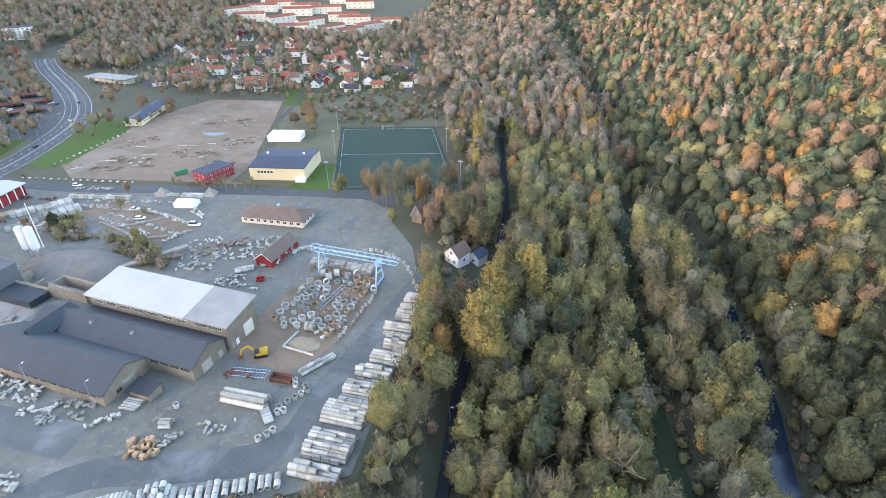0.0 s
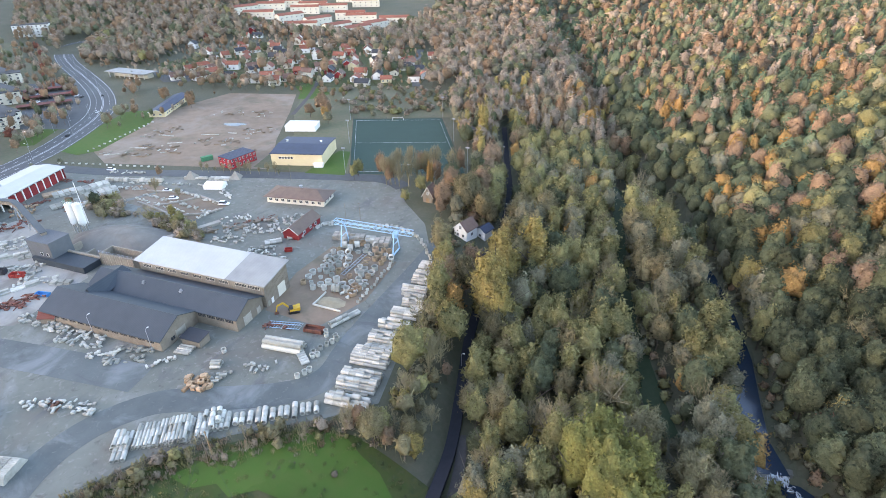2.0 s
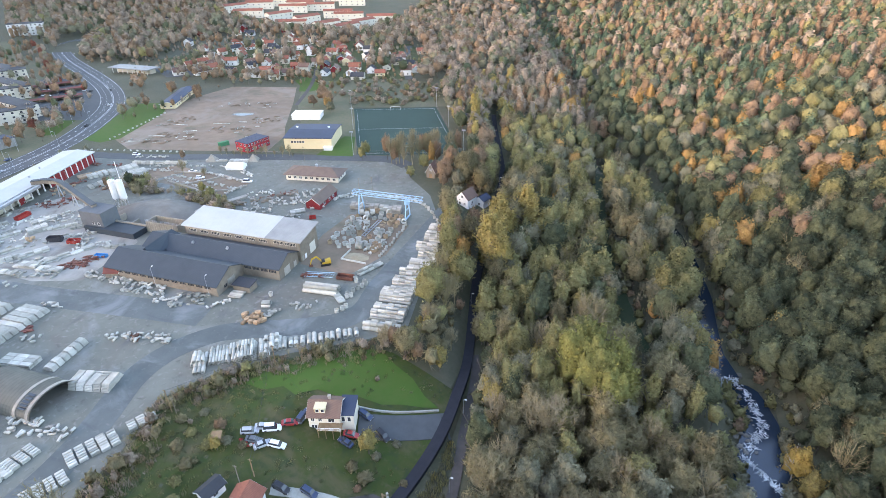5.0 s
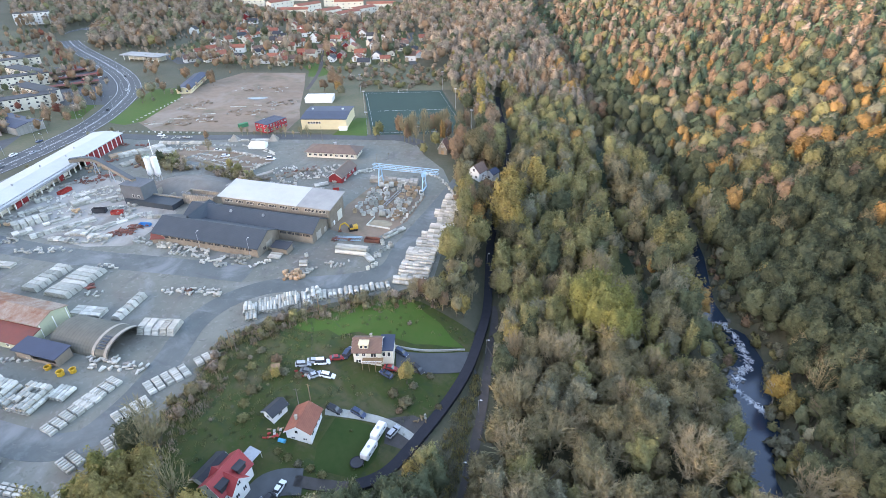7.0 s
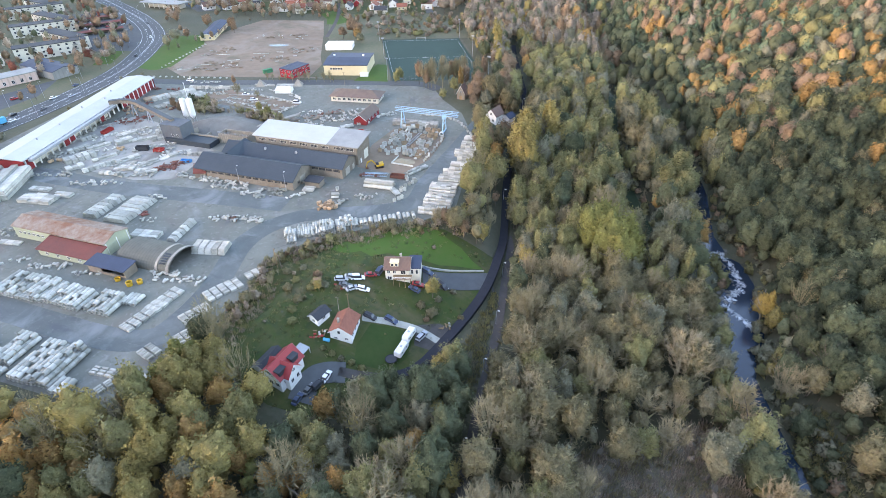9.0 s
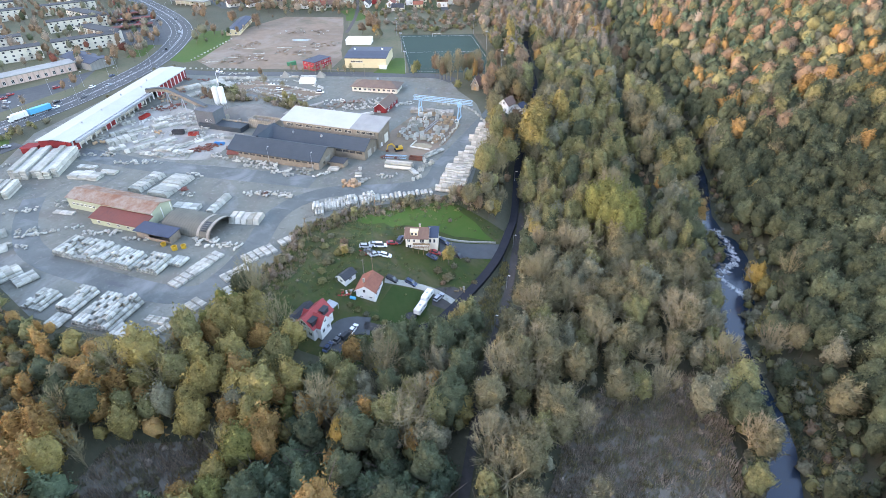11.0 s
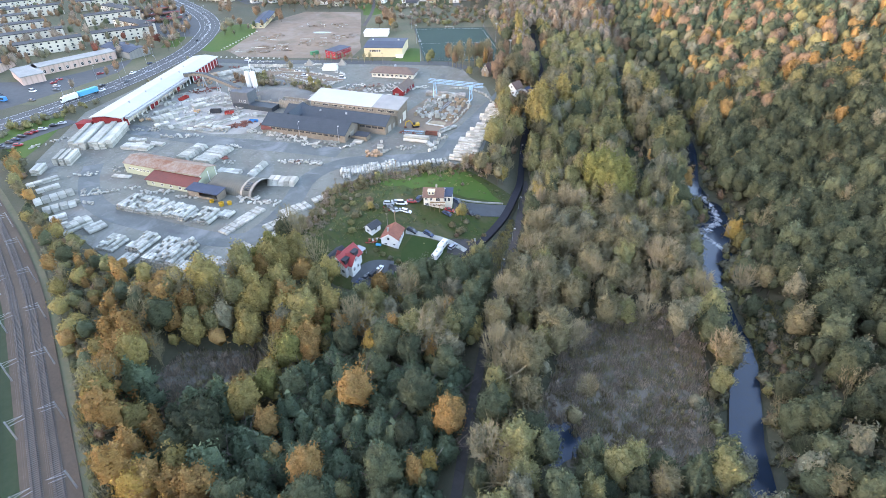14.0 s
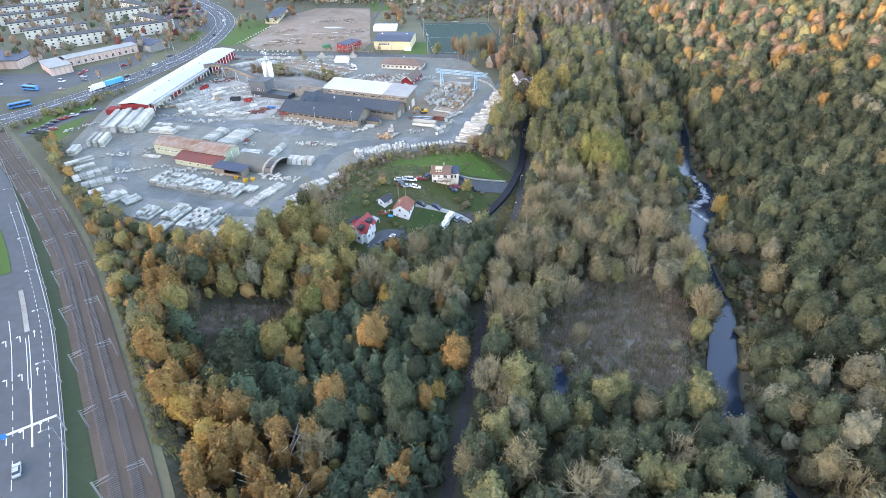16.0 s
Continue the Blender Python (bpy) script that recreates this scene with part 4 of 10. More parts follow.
def pick(x, y, u):
    """Kind of tree by the part of the valley."""
    r = float(line_side([x], [y], RIVER)[0])
    b = float(line_side([x], [y], BASE)[0])
    if r > 8:  # hill side
        v = math.sin(x * 12.9898 + y * 78.233) * 43758.5453
        v -= math.floor(v)
        hot = 1.0 if y < 350 and r > 14 and v < (y - 125) / 105 else 0.3
        # dark-leaved trees here paint in the shaded side of the gully
        if y > 235 and r < 24 + 12 * (v - 0.5):
            table = (("round", "dark", 0.5), ("round", "green", 0.3), ("pine", "pine", 1))
        elif y > 330 + 60 * (v - 0.5) or r > 200 + 60 * (v - 0.5):
            table = (("pine", "pine", 0.36), ("tall", "brown", 0.24), ("tall", "mauve", 0.05), ("round", "grey", 0.07), ("round", "green", 0.16), ("tall", "orange", 0.04), ("round", "olive", 1))
        elif hot == 1.0:
            clump = 0.5 + 0.5 * math.sin(x * 0.055 + y * 0.031) * math.sin(y * 0.047 - x * 0.02 + 1.0)
            table = (("round", "orange", 0.17 * clump), ("tall", "orange", 0.12 * clump), ("round", "brown", 0.14), ("round", "green", 0.24), ("round", "dark", 0.14), ("pine", "pine", 0.1), ("round", "grey", 0.1), ("round", "olive", 1))
        else:
            table = (("round", "green", 0.36), ("round", "dark", 0.54), ("round", "grey", 0.04), ("bare", "bare", 0.04), ("round", "taupe", 1))
        if y < -42 and r < 48:
            table = (("bare", "bare", 0.22), ("round", "taupe", 0.12), ("round", "grey", 0.14), ("round", "green", 0.3), ("round", "dark", 1))
    elif y < -28 and b < 5:  # wood south of the houses
        if x < -30 and y < -113 or x < -104 or x < -84 and y < -96:
            table = (("tall", "orange", 0.48), ("round", "gold", 0.04), ("round", "orange", 0.28), ("round", "green", 0.05), ("bare", "bare", 0.06), ("round", "yellow", 1))
        elif y < -54 and (x > -62 or y < -88):
            table = (("pine", "pine", 0.72), ("round", "dark", 0.1), ("round", "green", 0.1), ("round", "orange", 0.07), ("round", "yellow", 1))
        elif x < -62:
            table = (("round", "yellow", 0.48), ("round", "olive", 0.14), ("round", "lime", 0.1), ("bare", "bare", 0.08), ("round", "orange", 0.14), ("round", "grey", 1))
        else:
            table = (("round", "yellow", 0.2), ("round", "olive", 0.26), ("bare", "bare", 0.12), ("round", "orange", 0.2), ("round", "grey", 0.08), ("round", "green", 1))
    elif y < -66 and x > -14:
        table = (("round", "olive", 0.12), ("round", "green", 0.5), ("round", "dark", 0.12), ("round", "grey", 0.08), ("bare", "bare", 0.1), ("round", "taupe", 1))
    elif y < 50 and -16 < x < 42:  # leafless alders
        table = (("bare", "bare", 0.4), ("round", "taupe", 0.42), ("round", "grey", 0.1), ("round", "olive", 1))
    elif y < 10:
        table = (("bare", "bare", 0.22), ("round", "taupe", 0.12), ("round", "grey", 0.18), ("round", "green", 0.42), ("round", "olive", 1))
    elif b < 0:
        table = (("round", "brown", 0.2), ("round", "taupe", 0.26), ("bare", "bare", 0.26), ("round", "olive", 0.16), ("round", "orange", 0.015), ("round", "yellow", 1))
    elif y > 300:
        table = (("tall", "brown", 0.2), ("tall", "mauve", 0.36), ("round", "grey", 0.18), ("tall", "yellow", 0.08), ("round", "orange", 0.06), ("bare", "bare", 1))
    else:
        table = (("round", "grey", 0.16), ("round", "taupe", 0.12), ("round", "olive", 0.36), ("round", "green", 0.08), ("bare", "bare", 0.12), ("tall", "olive", 0.12), ("round", "orange", 0.02), ("round", "yellow", 1))
    acc = 0
    for s, c, p in table:
        acc += p
        if u < acc:
            return s, c
    return table[-1][:2]


def scatter(x0, x1, y0, y1, gap, keep):
    xs, ys = np.meshgrid(np.arange(x0, x1, gap), np.arange(y0, y1, gap), indexing="ij")
    xs, ys = xs.ravel(), ys.ravel()
    xs = xs + rng.uniform(-0.42, 0.42, len(xs)) * gap
    ys = ys + rng.uniform(-0.42, 0.42, len(ys)) * gap
    k = keep(xs, ys)
    return xs[k], ys[k]


SCRUB = [(8, -20), (9, -40), (7, -58), (18, -72), (38, -70), (55, -65), (57, -45), (53, -20), (46, 4), (24, -6)]
SCRUB2 = [(-103, -88), (-100, -76), (-82, -66), (-72, -69), (-73, -81), (-80, -93), (-92, -97)]
SOUTHSTRIP = [(-112, -54), (-160, -54), (-196, -42), (-232, -25), (-262, -2), (-268, -6), (-205, -44), (-167, -65), (-133, -88), (-108, -105), (-112, -90)]


def wood(x, y):
    s, b, r = line_side(x, y, EDGE), line_side(x, y, BASE), np.abs(line_side(x, y, RIVER))
    foot = np.abs(line_side(x, y, FOOT))
    lane = np.abs(line_side(x, y, LANE))
    rail = line_side(x, y, RAIL)
    ok = (s > 4) & ~inside(x, y, MEADOW) & (r > np.where(y > 98, np.where(y < 230, 5.2, 0.0), np.where(y < -64, 3.5, np.where(y > 40, 7.2, 5.9)))) & (foot > 3.2) & (lane > np.where(y > 62, 3.9, 5.0)) & (rail > 9)
    ok &= ~inside(x, y, [(-28, 56), (-22, 56), (-19, 20), (-16, -12), (-22, -6), (-29, 8), (-26, 30)])
    ok &= ~inside(x, y, [(67, 18), (76, 18), (81, -20), (89, -48), (80, -48), (71, -20)])
    ok &= ~(inside(x, y, SCRUB) & (np.sin(x * 0.9 + y * 1.7) + np.sin(y * 0.6 - x * 0.33) < 1.55)) & ~inside(x, y, SCRUB2) & (np.hypot(x + 66, y + 31) > 8) & (np.hypot(x - 14.3, y + 67) > 7.6) & (np.hypot(x - 54, y - 93) > 8) & ~inside(x, y, [(46, 88), (57, 90), (58, 78), (56, 68), (51, 63), (45, 72)]) & (r > 7.4 + 4.0 * np.exp(-(((y - 55) / 11) ** 2)) - np.where(np.abs(y - 55) < 22, 0.0, 9.0)) & (np.hypot(x - 15, y + 76) > 3)
    ok &= ~((np.hypot(x + 55, y - 172) < 11)) & (np.abs(line_side(x, y, RAVINE)) > 3.9) & ~inside(x, y, [(-66, 180), (-45, 180), (-40, 152), (-47, 138), (-58, 146)]) & (np.hypot(x - 40.4, y - 60.5) > 4)
    return ok


# nearest wood: trees that can be told apart
tx, ty = scatter(-125, 130, -185, 250, 6.4, wood)
dist = np.minimum(np.hypot(tx - 5, ty + 85), np.hypot(tx - 5, ty - 25))
near = dist < 74
mx, my = list(tx[~near]), list(ty[~near])
for x, y in zip(tx[near], ty[near]):
    sh, co = pick(x, y, rng.uniform())
    if count.get(LABELS[(sh, co)][0], 0) > 280:
        mx.append(x)
        my.append(y)
        continue
    edge = float(line_side([x], [y], EDGE)[0])
    h = rng.uniform(11.5, 19) * (0.68 if edge < 14 else 1.0) * (0.8 if abs(float(line_side([x], [y], LANE)[0])) < 9 else 1.0) * (0.7 if sh == "pine" else 1.0) * (0.88 if x > 66 else 1.0)
    tree(sh, co, float(x), float(y), h, rng.uniform(0.95, 1.25) * (1.4 if sh == "pine" else 1.0))


def woods(name, xs, ys, crowns, hmin, hmax, label, chooser=pick, wide=1.0, twigs=0):
    """Many trees far off in one mesh, crown and trunk each."""
    names = list(LEAF) + ["twig", "bark"]
    mats = [LEAF[k] for k in LEAF] + [M_TWIG, M_BARK]
    V, S, NN, TT = [], [], [], []
    if not len(xs):
        return None
    zs = land(np.array(xs), np.array(ys))
    for x, y, z in zip(xs, ys, zs):
        sh, co = chooser(x, y, rng.uniform())
        j = int(rng.integers(4))
        h = rng.uniform(hmin, hmax)
        if sh == "bare":
            A, slot = TWIGS[j][: 3 * (twigs or (360 if y < 150 else 200))], names.index("twig")
            An, At = face_normals(A), rng.uniform(-0.12, 0.2, len(A) // 3).repeat(3)
        else:
            (A, An, At), slot = crowns["twiggy" if sh == "round" and co in ("taupe", "mauve") else sh][j], names.index(co)
        a = rng.uniform(0, 6.28)
        w = h * wide * rng.uniform(0.8, 1.15) * (1.5 if sh == "pine" and y < 150 else 1.35 if sh == "tall" else 1.2 if sh == "pine" else 1.3 if sh == "bare" else 1.0)
        c, s = math.cos(a) * w, math.sin(a) * w
        B = np.stack([A[:, 0] * c - A[:, 1] * s + x, A[:, 0] * s + A[:, 1] * c + y, A[:, 2] * h + z], 1)
        V.append(B)
        ca, sa = math.cos(a), math.sin(a)
        NN.append(np.stack([An[:, 0] * ca - An[:, 1] * sa, An[:, 0] * sa + An[:, 1] * ca, An[:, 2]], 1))
        S.append(np.full(len(A) // 3, slot))
        q = 0.016 * h
        T = np.array([(x - q, y - q, z), (x + q, y - q, z), (x, y, z + 0.75 * h), (x + q, y - q, z), (x, y + q, z), (x, y, z + 0.75 * h), (x, y + q, z), (x - q, y - q, z), (x, y, z + 0.75 * h)])
        V.append(T)
        NN.append(face_normals(T))
        TT.append(np.concatenate([At, np.zeros(9)]) + rng.uniform(-0.2, 0.2))
        S.append(np.full(3, names.index("twig" if sh == "bare" else "bark")))
    me = mesh_from_tris(name, np.concatenate(V), mats, np.concatenate(S), np.concatenate(NN), np.concatenate(TT))
    return solo(name, me, None, label, "woods", "stuff")


hx, hy = scatter(128, 320, -150, 250, 7.6, wood)
nx, ny_ = scatter(-140, 320, 250, 430, 7.8, lambda x, y: wood(x, y) & ~inside(x, y, PITCH))
ax_, ay_ = np.array(mx + list(hx) + list(nx)), np.array(my + list(hy) + list(ny_))
close = (ay_ < 215) & (ax_ < 150)
woods("valley_woods", list(ax_[close]), list(ay_[close]), CROWN_MID, 12, 18.5, "mixed autumn woods in the valley", wide=1.15)
woods("mid_woods", list(ax_[~close]), list(ay_[~close]), CROWN_FAR, 11.5, 18, "mixed autumn woods on the hillside", wide=1.17)


def clear_far(x, y):
    s = line_side(x, y, EDGE)
    town = inside(x, y, [(-420, 340), (-255, 374), (-165, 402), (-175, 470), (-215, 560), (-350, 580), (-470, 600), (-520, 520)])
    red = inside(x, y, [(-590, 690), (-430, 620), (-320, 620), (-300, 740), (-330, 1060), (-560, 1060), (-600, 850)])
    hw = np.abs(line_side(x, y, [(-330, 20), (-318, 85), (-322, 150), (-347, 224), (-412, 302), (-560, 394), (-640, 480)]))
    west = inside(x, y, [(-330, 30), (-316, 110), (-330, 195), (-390, 285), (-450, 325), (-690, 470), (-1000, 300), (-700, -60), (-350, -60)])
    flat = (y < 400) & (s < 3)
    return ~red & (hw > 14) & ~west & ~flat & ~(town & (rng.uniform(size=x.shape) > 0.16))


fx, fy = scatter(-900, 700, 330, 760, 10.6, lambda x, y: clear_far(x, y) & ~((x > -140) & (x < 330) & (y < 430)) & (np.abs(x + 0.35 * y) < 0.95 * y + 120))
fx2, fy2 = scatter(-1300, 1000, 760, 1500, 15.5, lambda x, y: clear_far(x, y) & (np.abs(x + 0.35 * y) < 0.9 * y))


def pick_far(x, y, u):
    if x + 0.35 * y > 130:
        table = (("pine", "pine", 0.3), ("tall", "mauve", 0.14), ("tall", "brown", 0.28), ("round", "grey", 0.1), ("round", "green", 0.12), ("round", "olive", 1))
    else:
        # many pale mauve crowns: haze over the far woods put into leaf colour
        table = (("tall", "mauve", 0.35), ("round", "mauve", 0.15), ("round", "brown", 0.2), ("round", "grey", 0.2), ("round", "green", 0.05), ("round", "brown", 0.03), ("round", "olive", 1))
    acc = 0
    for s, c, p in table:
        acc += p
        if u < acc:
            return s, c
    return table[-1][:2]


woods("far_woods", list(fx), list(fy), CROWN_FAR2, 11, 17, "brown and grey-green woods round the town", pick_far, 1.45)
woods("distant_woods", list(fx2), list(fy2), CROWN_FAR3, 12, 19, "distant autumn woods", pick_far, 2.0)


def pick_strip(x, y, u):
    return ("round", "dark") if u < 0.08 else ("round", "green") if u < 0.2 else ("round", "orange") if u < 0.42 else ("tall", "orange") if u < 0.54 else ("round", "taupe") if u < 0.64 else ("round", "yellow") if u < 0.8 else ("round", "olive") if u < 0.92 else ("bare", "bare")


ox, oy = scatter(-270, -95, -110, 5, 4.6, lambda x, y: inside(x, y, SOUTHSTRIP) & (line_side(x, y, RAIL) > 10.5) & (line_side(x, y, RAIL) < 60))
woods("yard_belt", list(ox), list(oy), CROWN_FAR, 4.5, 10.5, "mixed small trees between yard and railway", pick_strip, 1.25, 160)


PITCHWOOD = [(-118, 330), (-72, 240), (-55, 250), (-66, 320), (-82, 430), (-140, 420)]
nx2, ny2 = scatter(-145, -50, 235, 430, 6.6, lambda x, y: inside(x, y, PITCHWOOD) & (np.abs(line_side(x, y, LANE)) > 4) & (np.hypot(x + 92, y - 300) > 8))
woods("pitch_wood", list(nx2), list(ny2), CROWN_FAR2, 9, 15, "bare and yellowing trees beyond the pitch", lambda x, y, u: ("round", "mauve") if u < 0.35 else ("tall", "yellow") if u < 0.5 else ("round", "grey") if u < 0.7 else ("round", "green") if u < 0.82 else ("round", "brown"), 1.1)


def pick_scrub(x, y, u):
    v = math.sin(x * 0.13 + 1.0) + math.sin(y * 0.11 + x * 0.05)
    if v > 0.5:
        return ("bare", "bare") if u < 0.14 else ("reed", "mauve") if u < 0.64 else ("reed", "taupe") if u < 0.86 else ("bush", "mauve")
    return ("bare", "bare") if u < 0.14 else ("reed", "grey") if u < 0.3 else ("reed", "mauve") if u < 0.66 else ("reed", "taupe") if u < 0.92 else ("bush", "taupe")


sx, sy = scatter(-110, 60, -95, 10, 1.45, lambda x, y: (inside(x, y, SCRUB) | inside(x, y, SCRUB2)) & (np.hypot(x - 14.3, (y + 66) * 0.85) > 5.2))
woods("scrub", list(sx), list(sy), CROWN_FAR2, 0.9, 2.2, "dense brown-grey scrub thicket", pick_scrub, 1.0, 46)


def pick_bank(x, y, u):
    if -112 < x < -28 and -50 < y < 75:
        return ("bare", "bare") if u < 0.5 else ("bush", "mauve") if u < 0.66 else ("bush", "taupe") if u < 0.92 else ("bush", "olive")
    if -245 < x < -150 and 115 < y < 170:
        return ("bare", "bare") if u < 0.4 else ("bush", "taupe") if u < 0.65 else ("bush", "mauve") if u < 0.85 else ("bush", "olive")
    return ("bush", "brown") if u < 0.1 else ("bush", "olive") if u < 0.45 else ("bush", "grey") if u < 0.86 else ("bush", "taupe")


ux, uy = scatter(-115, 130, -165, 200, 5.6, lambda x, y: wood(x, y))
bx, by = scatter(-275, 90, -160, 230, 3.1, lambda x, y: ((np.abs(line_side(x, y, EDGE) - 4) < 5) & (line_side(x, y, EDGE) > 1) & (line_side(x, y, RAIL) > 12)) | inside(x, y, SOUTHSTRIP) | ((np.abs(np.abs(line_side(x, y, RIVER)) - 7.5) < 2.6) & (y < 230)) | ((np.abs(np.abs(line_side(x, y, RAVINE)) - 4.2) < 1.6)))
woods("undergrowth", list(bx), list(by), CROWN_FAR2, 1.8, 5.0, "low mixed autumn undergrowth on banks", pick_bank)
woods("understorey", list(ux), list(uy), CROWN_FAR2, 6.0, 10.5, "young trees filling the gaps of the wood", pick, 1.15, 90)


sheet("scrub_ground", SCRUB, 0.06, M_SCRUBG, "grey-brown matted ground of the scrub", "ground", 4)
sheet("scrub_ground_small", SCRUB2, 0.06, M_SCRUBG, "grey-brown matted ground of the clearing", "ground", 4)
yx, yy_ = scatter(-100, -12, -150, -54, 4.6, lambda x, y: wood(x, y) & (line_side(x, y, BASE) < -2) & (x > -80) & ~((x < -30) & (y < -114)) & ~((x < -62) & (y > -88)))
woods("young_pines", list(yx), list(yy_), CROWN_FAR, 5, 10, "dense young conifers between the birches", lambda x, y, u: ("pine", "pine") if u < 0.75 else ("round", "green") if u < 0.9 else ("round", "olive"), 1.15)


def pick_reed(x, y, u):
    return ("reed", "olive") if u < 0.45 else ("reed", "grey") if u < 0.75 else ("reed", "yellow") if u < 0.9 else ("bush", "olive")


EASTBANK = [(67, 18), (76, 18), (81, -20), (89, -48), (80, -48), (71, -20)]
rx, ry_ = scatter(-110, 100, -130, 60, 1.5, lambda x, y: inside(x, y, EASTBANK) | (inside(x, y, [(-28, 56), (-22, 56), (-19, 20), (-16, -12), (-22, -6), (-29, 8), (-26, 30)]) & (np.abs(line_side(x, y, FOOT)) > 2) & (np.abs(line_side(x, y, LANE)) > 2.6)) | ((np.abs(line_side(x, y, RAIL) - 10) < 2.2) & (x > -150)))
ex_, ey_ = scatter(60, 125, -135, 60, 3.6, lambda x, y: inside(x, y, [(67, 18), (80, 18), (86, -20), (93, -48), (104, -90), (92, -92), (80, -66), (71, -20)]))
woods("bank_thicket", list(ex_), list(ey_), CROWN_FAR2, 1.6, 4.0, "grey-green thicket on the river bank", lambda x, y, u: ("bush", "green") if u < 0.35 else ("bush", "dark") if u < 0.6 else ("bush", "grey") if u < 0.85 else ("bush", "taupe"), 1.2)
woods("rough_grass", list(rx), list(ry_), CROWN_FAR2, 0.9, 1.9, "rough yellow-green grass tussocks", pick_reed)
gx, gy = scatter(-112, -30, -60, 66, 1.5, lambda x, y: (line_side(x, y, EDGE) > 0.5) & (line_side(x, y, EDGE) < 9 + 3 * np.sin(x * 0.4)) & (rng.uniform(size=x.shape) < 0.8))
woods("rim_grass", list(gx), list(gy), CROWN_FAR2, 0.7, 1.7, "tan dry grass on the bank below the yard", lambda x, y, u: ("reed", "mauve") if u < 0.4 else ("reed", "brown") if u < 0.55 else ("reed", "olive") if u < 0.8 else ("bare", "bare"), 1.0, 30)
zx, zy = scatter(-104, -30, -32, 60, 1.9, lambda x, y: inside(x, y, MEADOW) & (rng.uniform(size=x.shape) < np.where(x < -74, 0.85, 0.4)) & (np.hypot(x + 64, y - 1) > 9) & (np.hypot(x + 54, y - 30) > 11) & (np.hypot(x + 72, y + 19) > 11) & ~inside(x, y, [(-49, 12), (-60, 9), (-60, -9), (-43, -9), (-40, 4)]) & (np.abs(line_side(x, y, LANE)) > 3) & ~((x > -50) & (y > 27) & (y < 48)) & (np.hypot(x + 68, y - 19) > 6))
woods("meadow_tussocks", list(zx), list(zy), CROWN_FAR2, 0.25, 0.75, "uneven grass tussocks in the meadow", lambda x, y, u: ("reed", "green") if u < 0.35 else ("reed", "olive") if u < 0.85 else ("reed", "taupe"), 1.6)
kx, ky = scatter(-104, -30, -32, 60, 3.4, lambda x, y: inside(x, y, MEADOW) & ((line_side(x, y, EDGE) < 12) | (rng.uniform(size=x.shape) < np.where(x < -80, 0.3, 0.04))) & (rng.uniform(size=x.shape) < 0.5) & (np.hypot(x + 54, y - 30) > 12) & (np.hypot(x + 64, y - 1) > 9) & (np.hypot(x + 72, y + 19) > 10))
woods("meadow_bushes", list(kx), list(ky), CROWN_FAR2, 0.7, 2.4, "small bushes at the meadow's rim", pick_bank)


def pick_garden(x, y, u):
    return ("round", "brown") if u < 0.35 else ("round", "mauve") if u < 0.65 else ("round", "dark") if u < 0.78 else ("round", "grey") if u < 0.92 else ("round", "olive")


qx, qy = scatter(-640, -165, 345, 640, 8, lambda x, y: inside(x, y, [(-420, 350), (-255, 378), (-165, 402), (-170, 470), (-210, 560), (-350, 590), (-640, 650), (-600, 440)]) & (rng.uniform(size=x.shape) < 0.5))
woods("garden_trees", list(qx), list(qy), CROWN_FAR2, 4, 7.5, "small autumn garden trees of the suburb", pick_garden)

# ---------------- building kit ----------------
pane_cache = {}


def window_parts(parent, x, y, z, w, h, side, cols=1, frame_mat=None, plain=False):
    """A window set in a wall: pane with a proud surround. side: 'S','N','E','W' = the way the wall faces, in the parent's axes."""
    key = (round(w, 2), round(h, 2), cols, (frame_mat or M_WHITE).name)
    if key not in pane_cache:
        f = Mesh()
        t = 0.09
        f.box(-w / 2 - t, -w / 2, -0.07, 0.02, -t, h + t).box(w / 2, w / 2 + t, -0.07, 0.02, -t, h + t)
        f.box(-w / 2, w / 2, -0.07, 0.02, -t, 0).box(-w / 2, w / 2, -0.07, 0.02, h, h + t)
        for k in range(1, cols):
            c = -w / 2 + w * k / cols
            f.box(c - 0.05, c + 0.05, -0.06, 0.02, 0, h)
        g = Mesh()
        g.box(-w / 2, w / 2, -0.035, 0.015, 0, h)
        pane_cache[key] = (f.data("window", frame_mat or M_WHITE), g.data("pane", M_GLASS))
    fd, gd = pane_cache[key]
    if plain:
        if ("plain",) + key not in pane_cache:
            c_ = Mesh().box(-w / 2 - 0.09, w / 2 + 0.09, -0.03, 0.02, -0.09, h + 0.09, 0).box(-w / 2, w / 2, -0.06, -0.03, 0, h, 1)
            pane_cache[("plain",) + key] = c_.data("window", frame_mat or M_WHITE, M_GLASS)
        return part("window", pane_cache[("plain",) + key], None, parent, m=pose(x, y, z, 0, 0, {"S": 0, "E": 90, "N": 180, "W": 270}[side]))
    ang = {"S": 0, "E": 90, "N": 180, "W": 270}[side]
    wn_ = part("window", fd, None, parent, m=pose(x, y, z, 0, 0, ang))
    part("pane", gd, None, wn_)
    return wn_


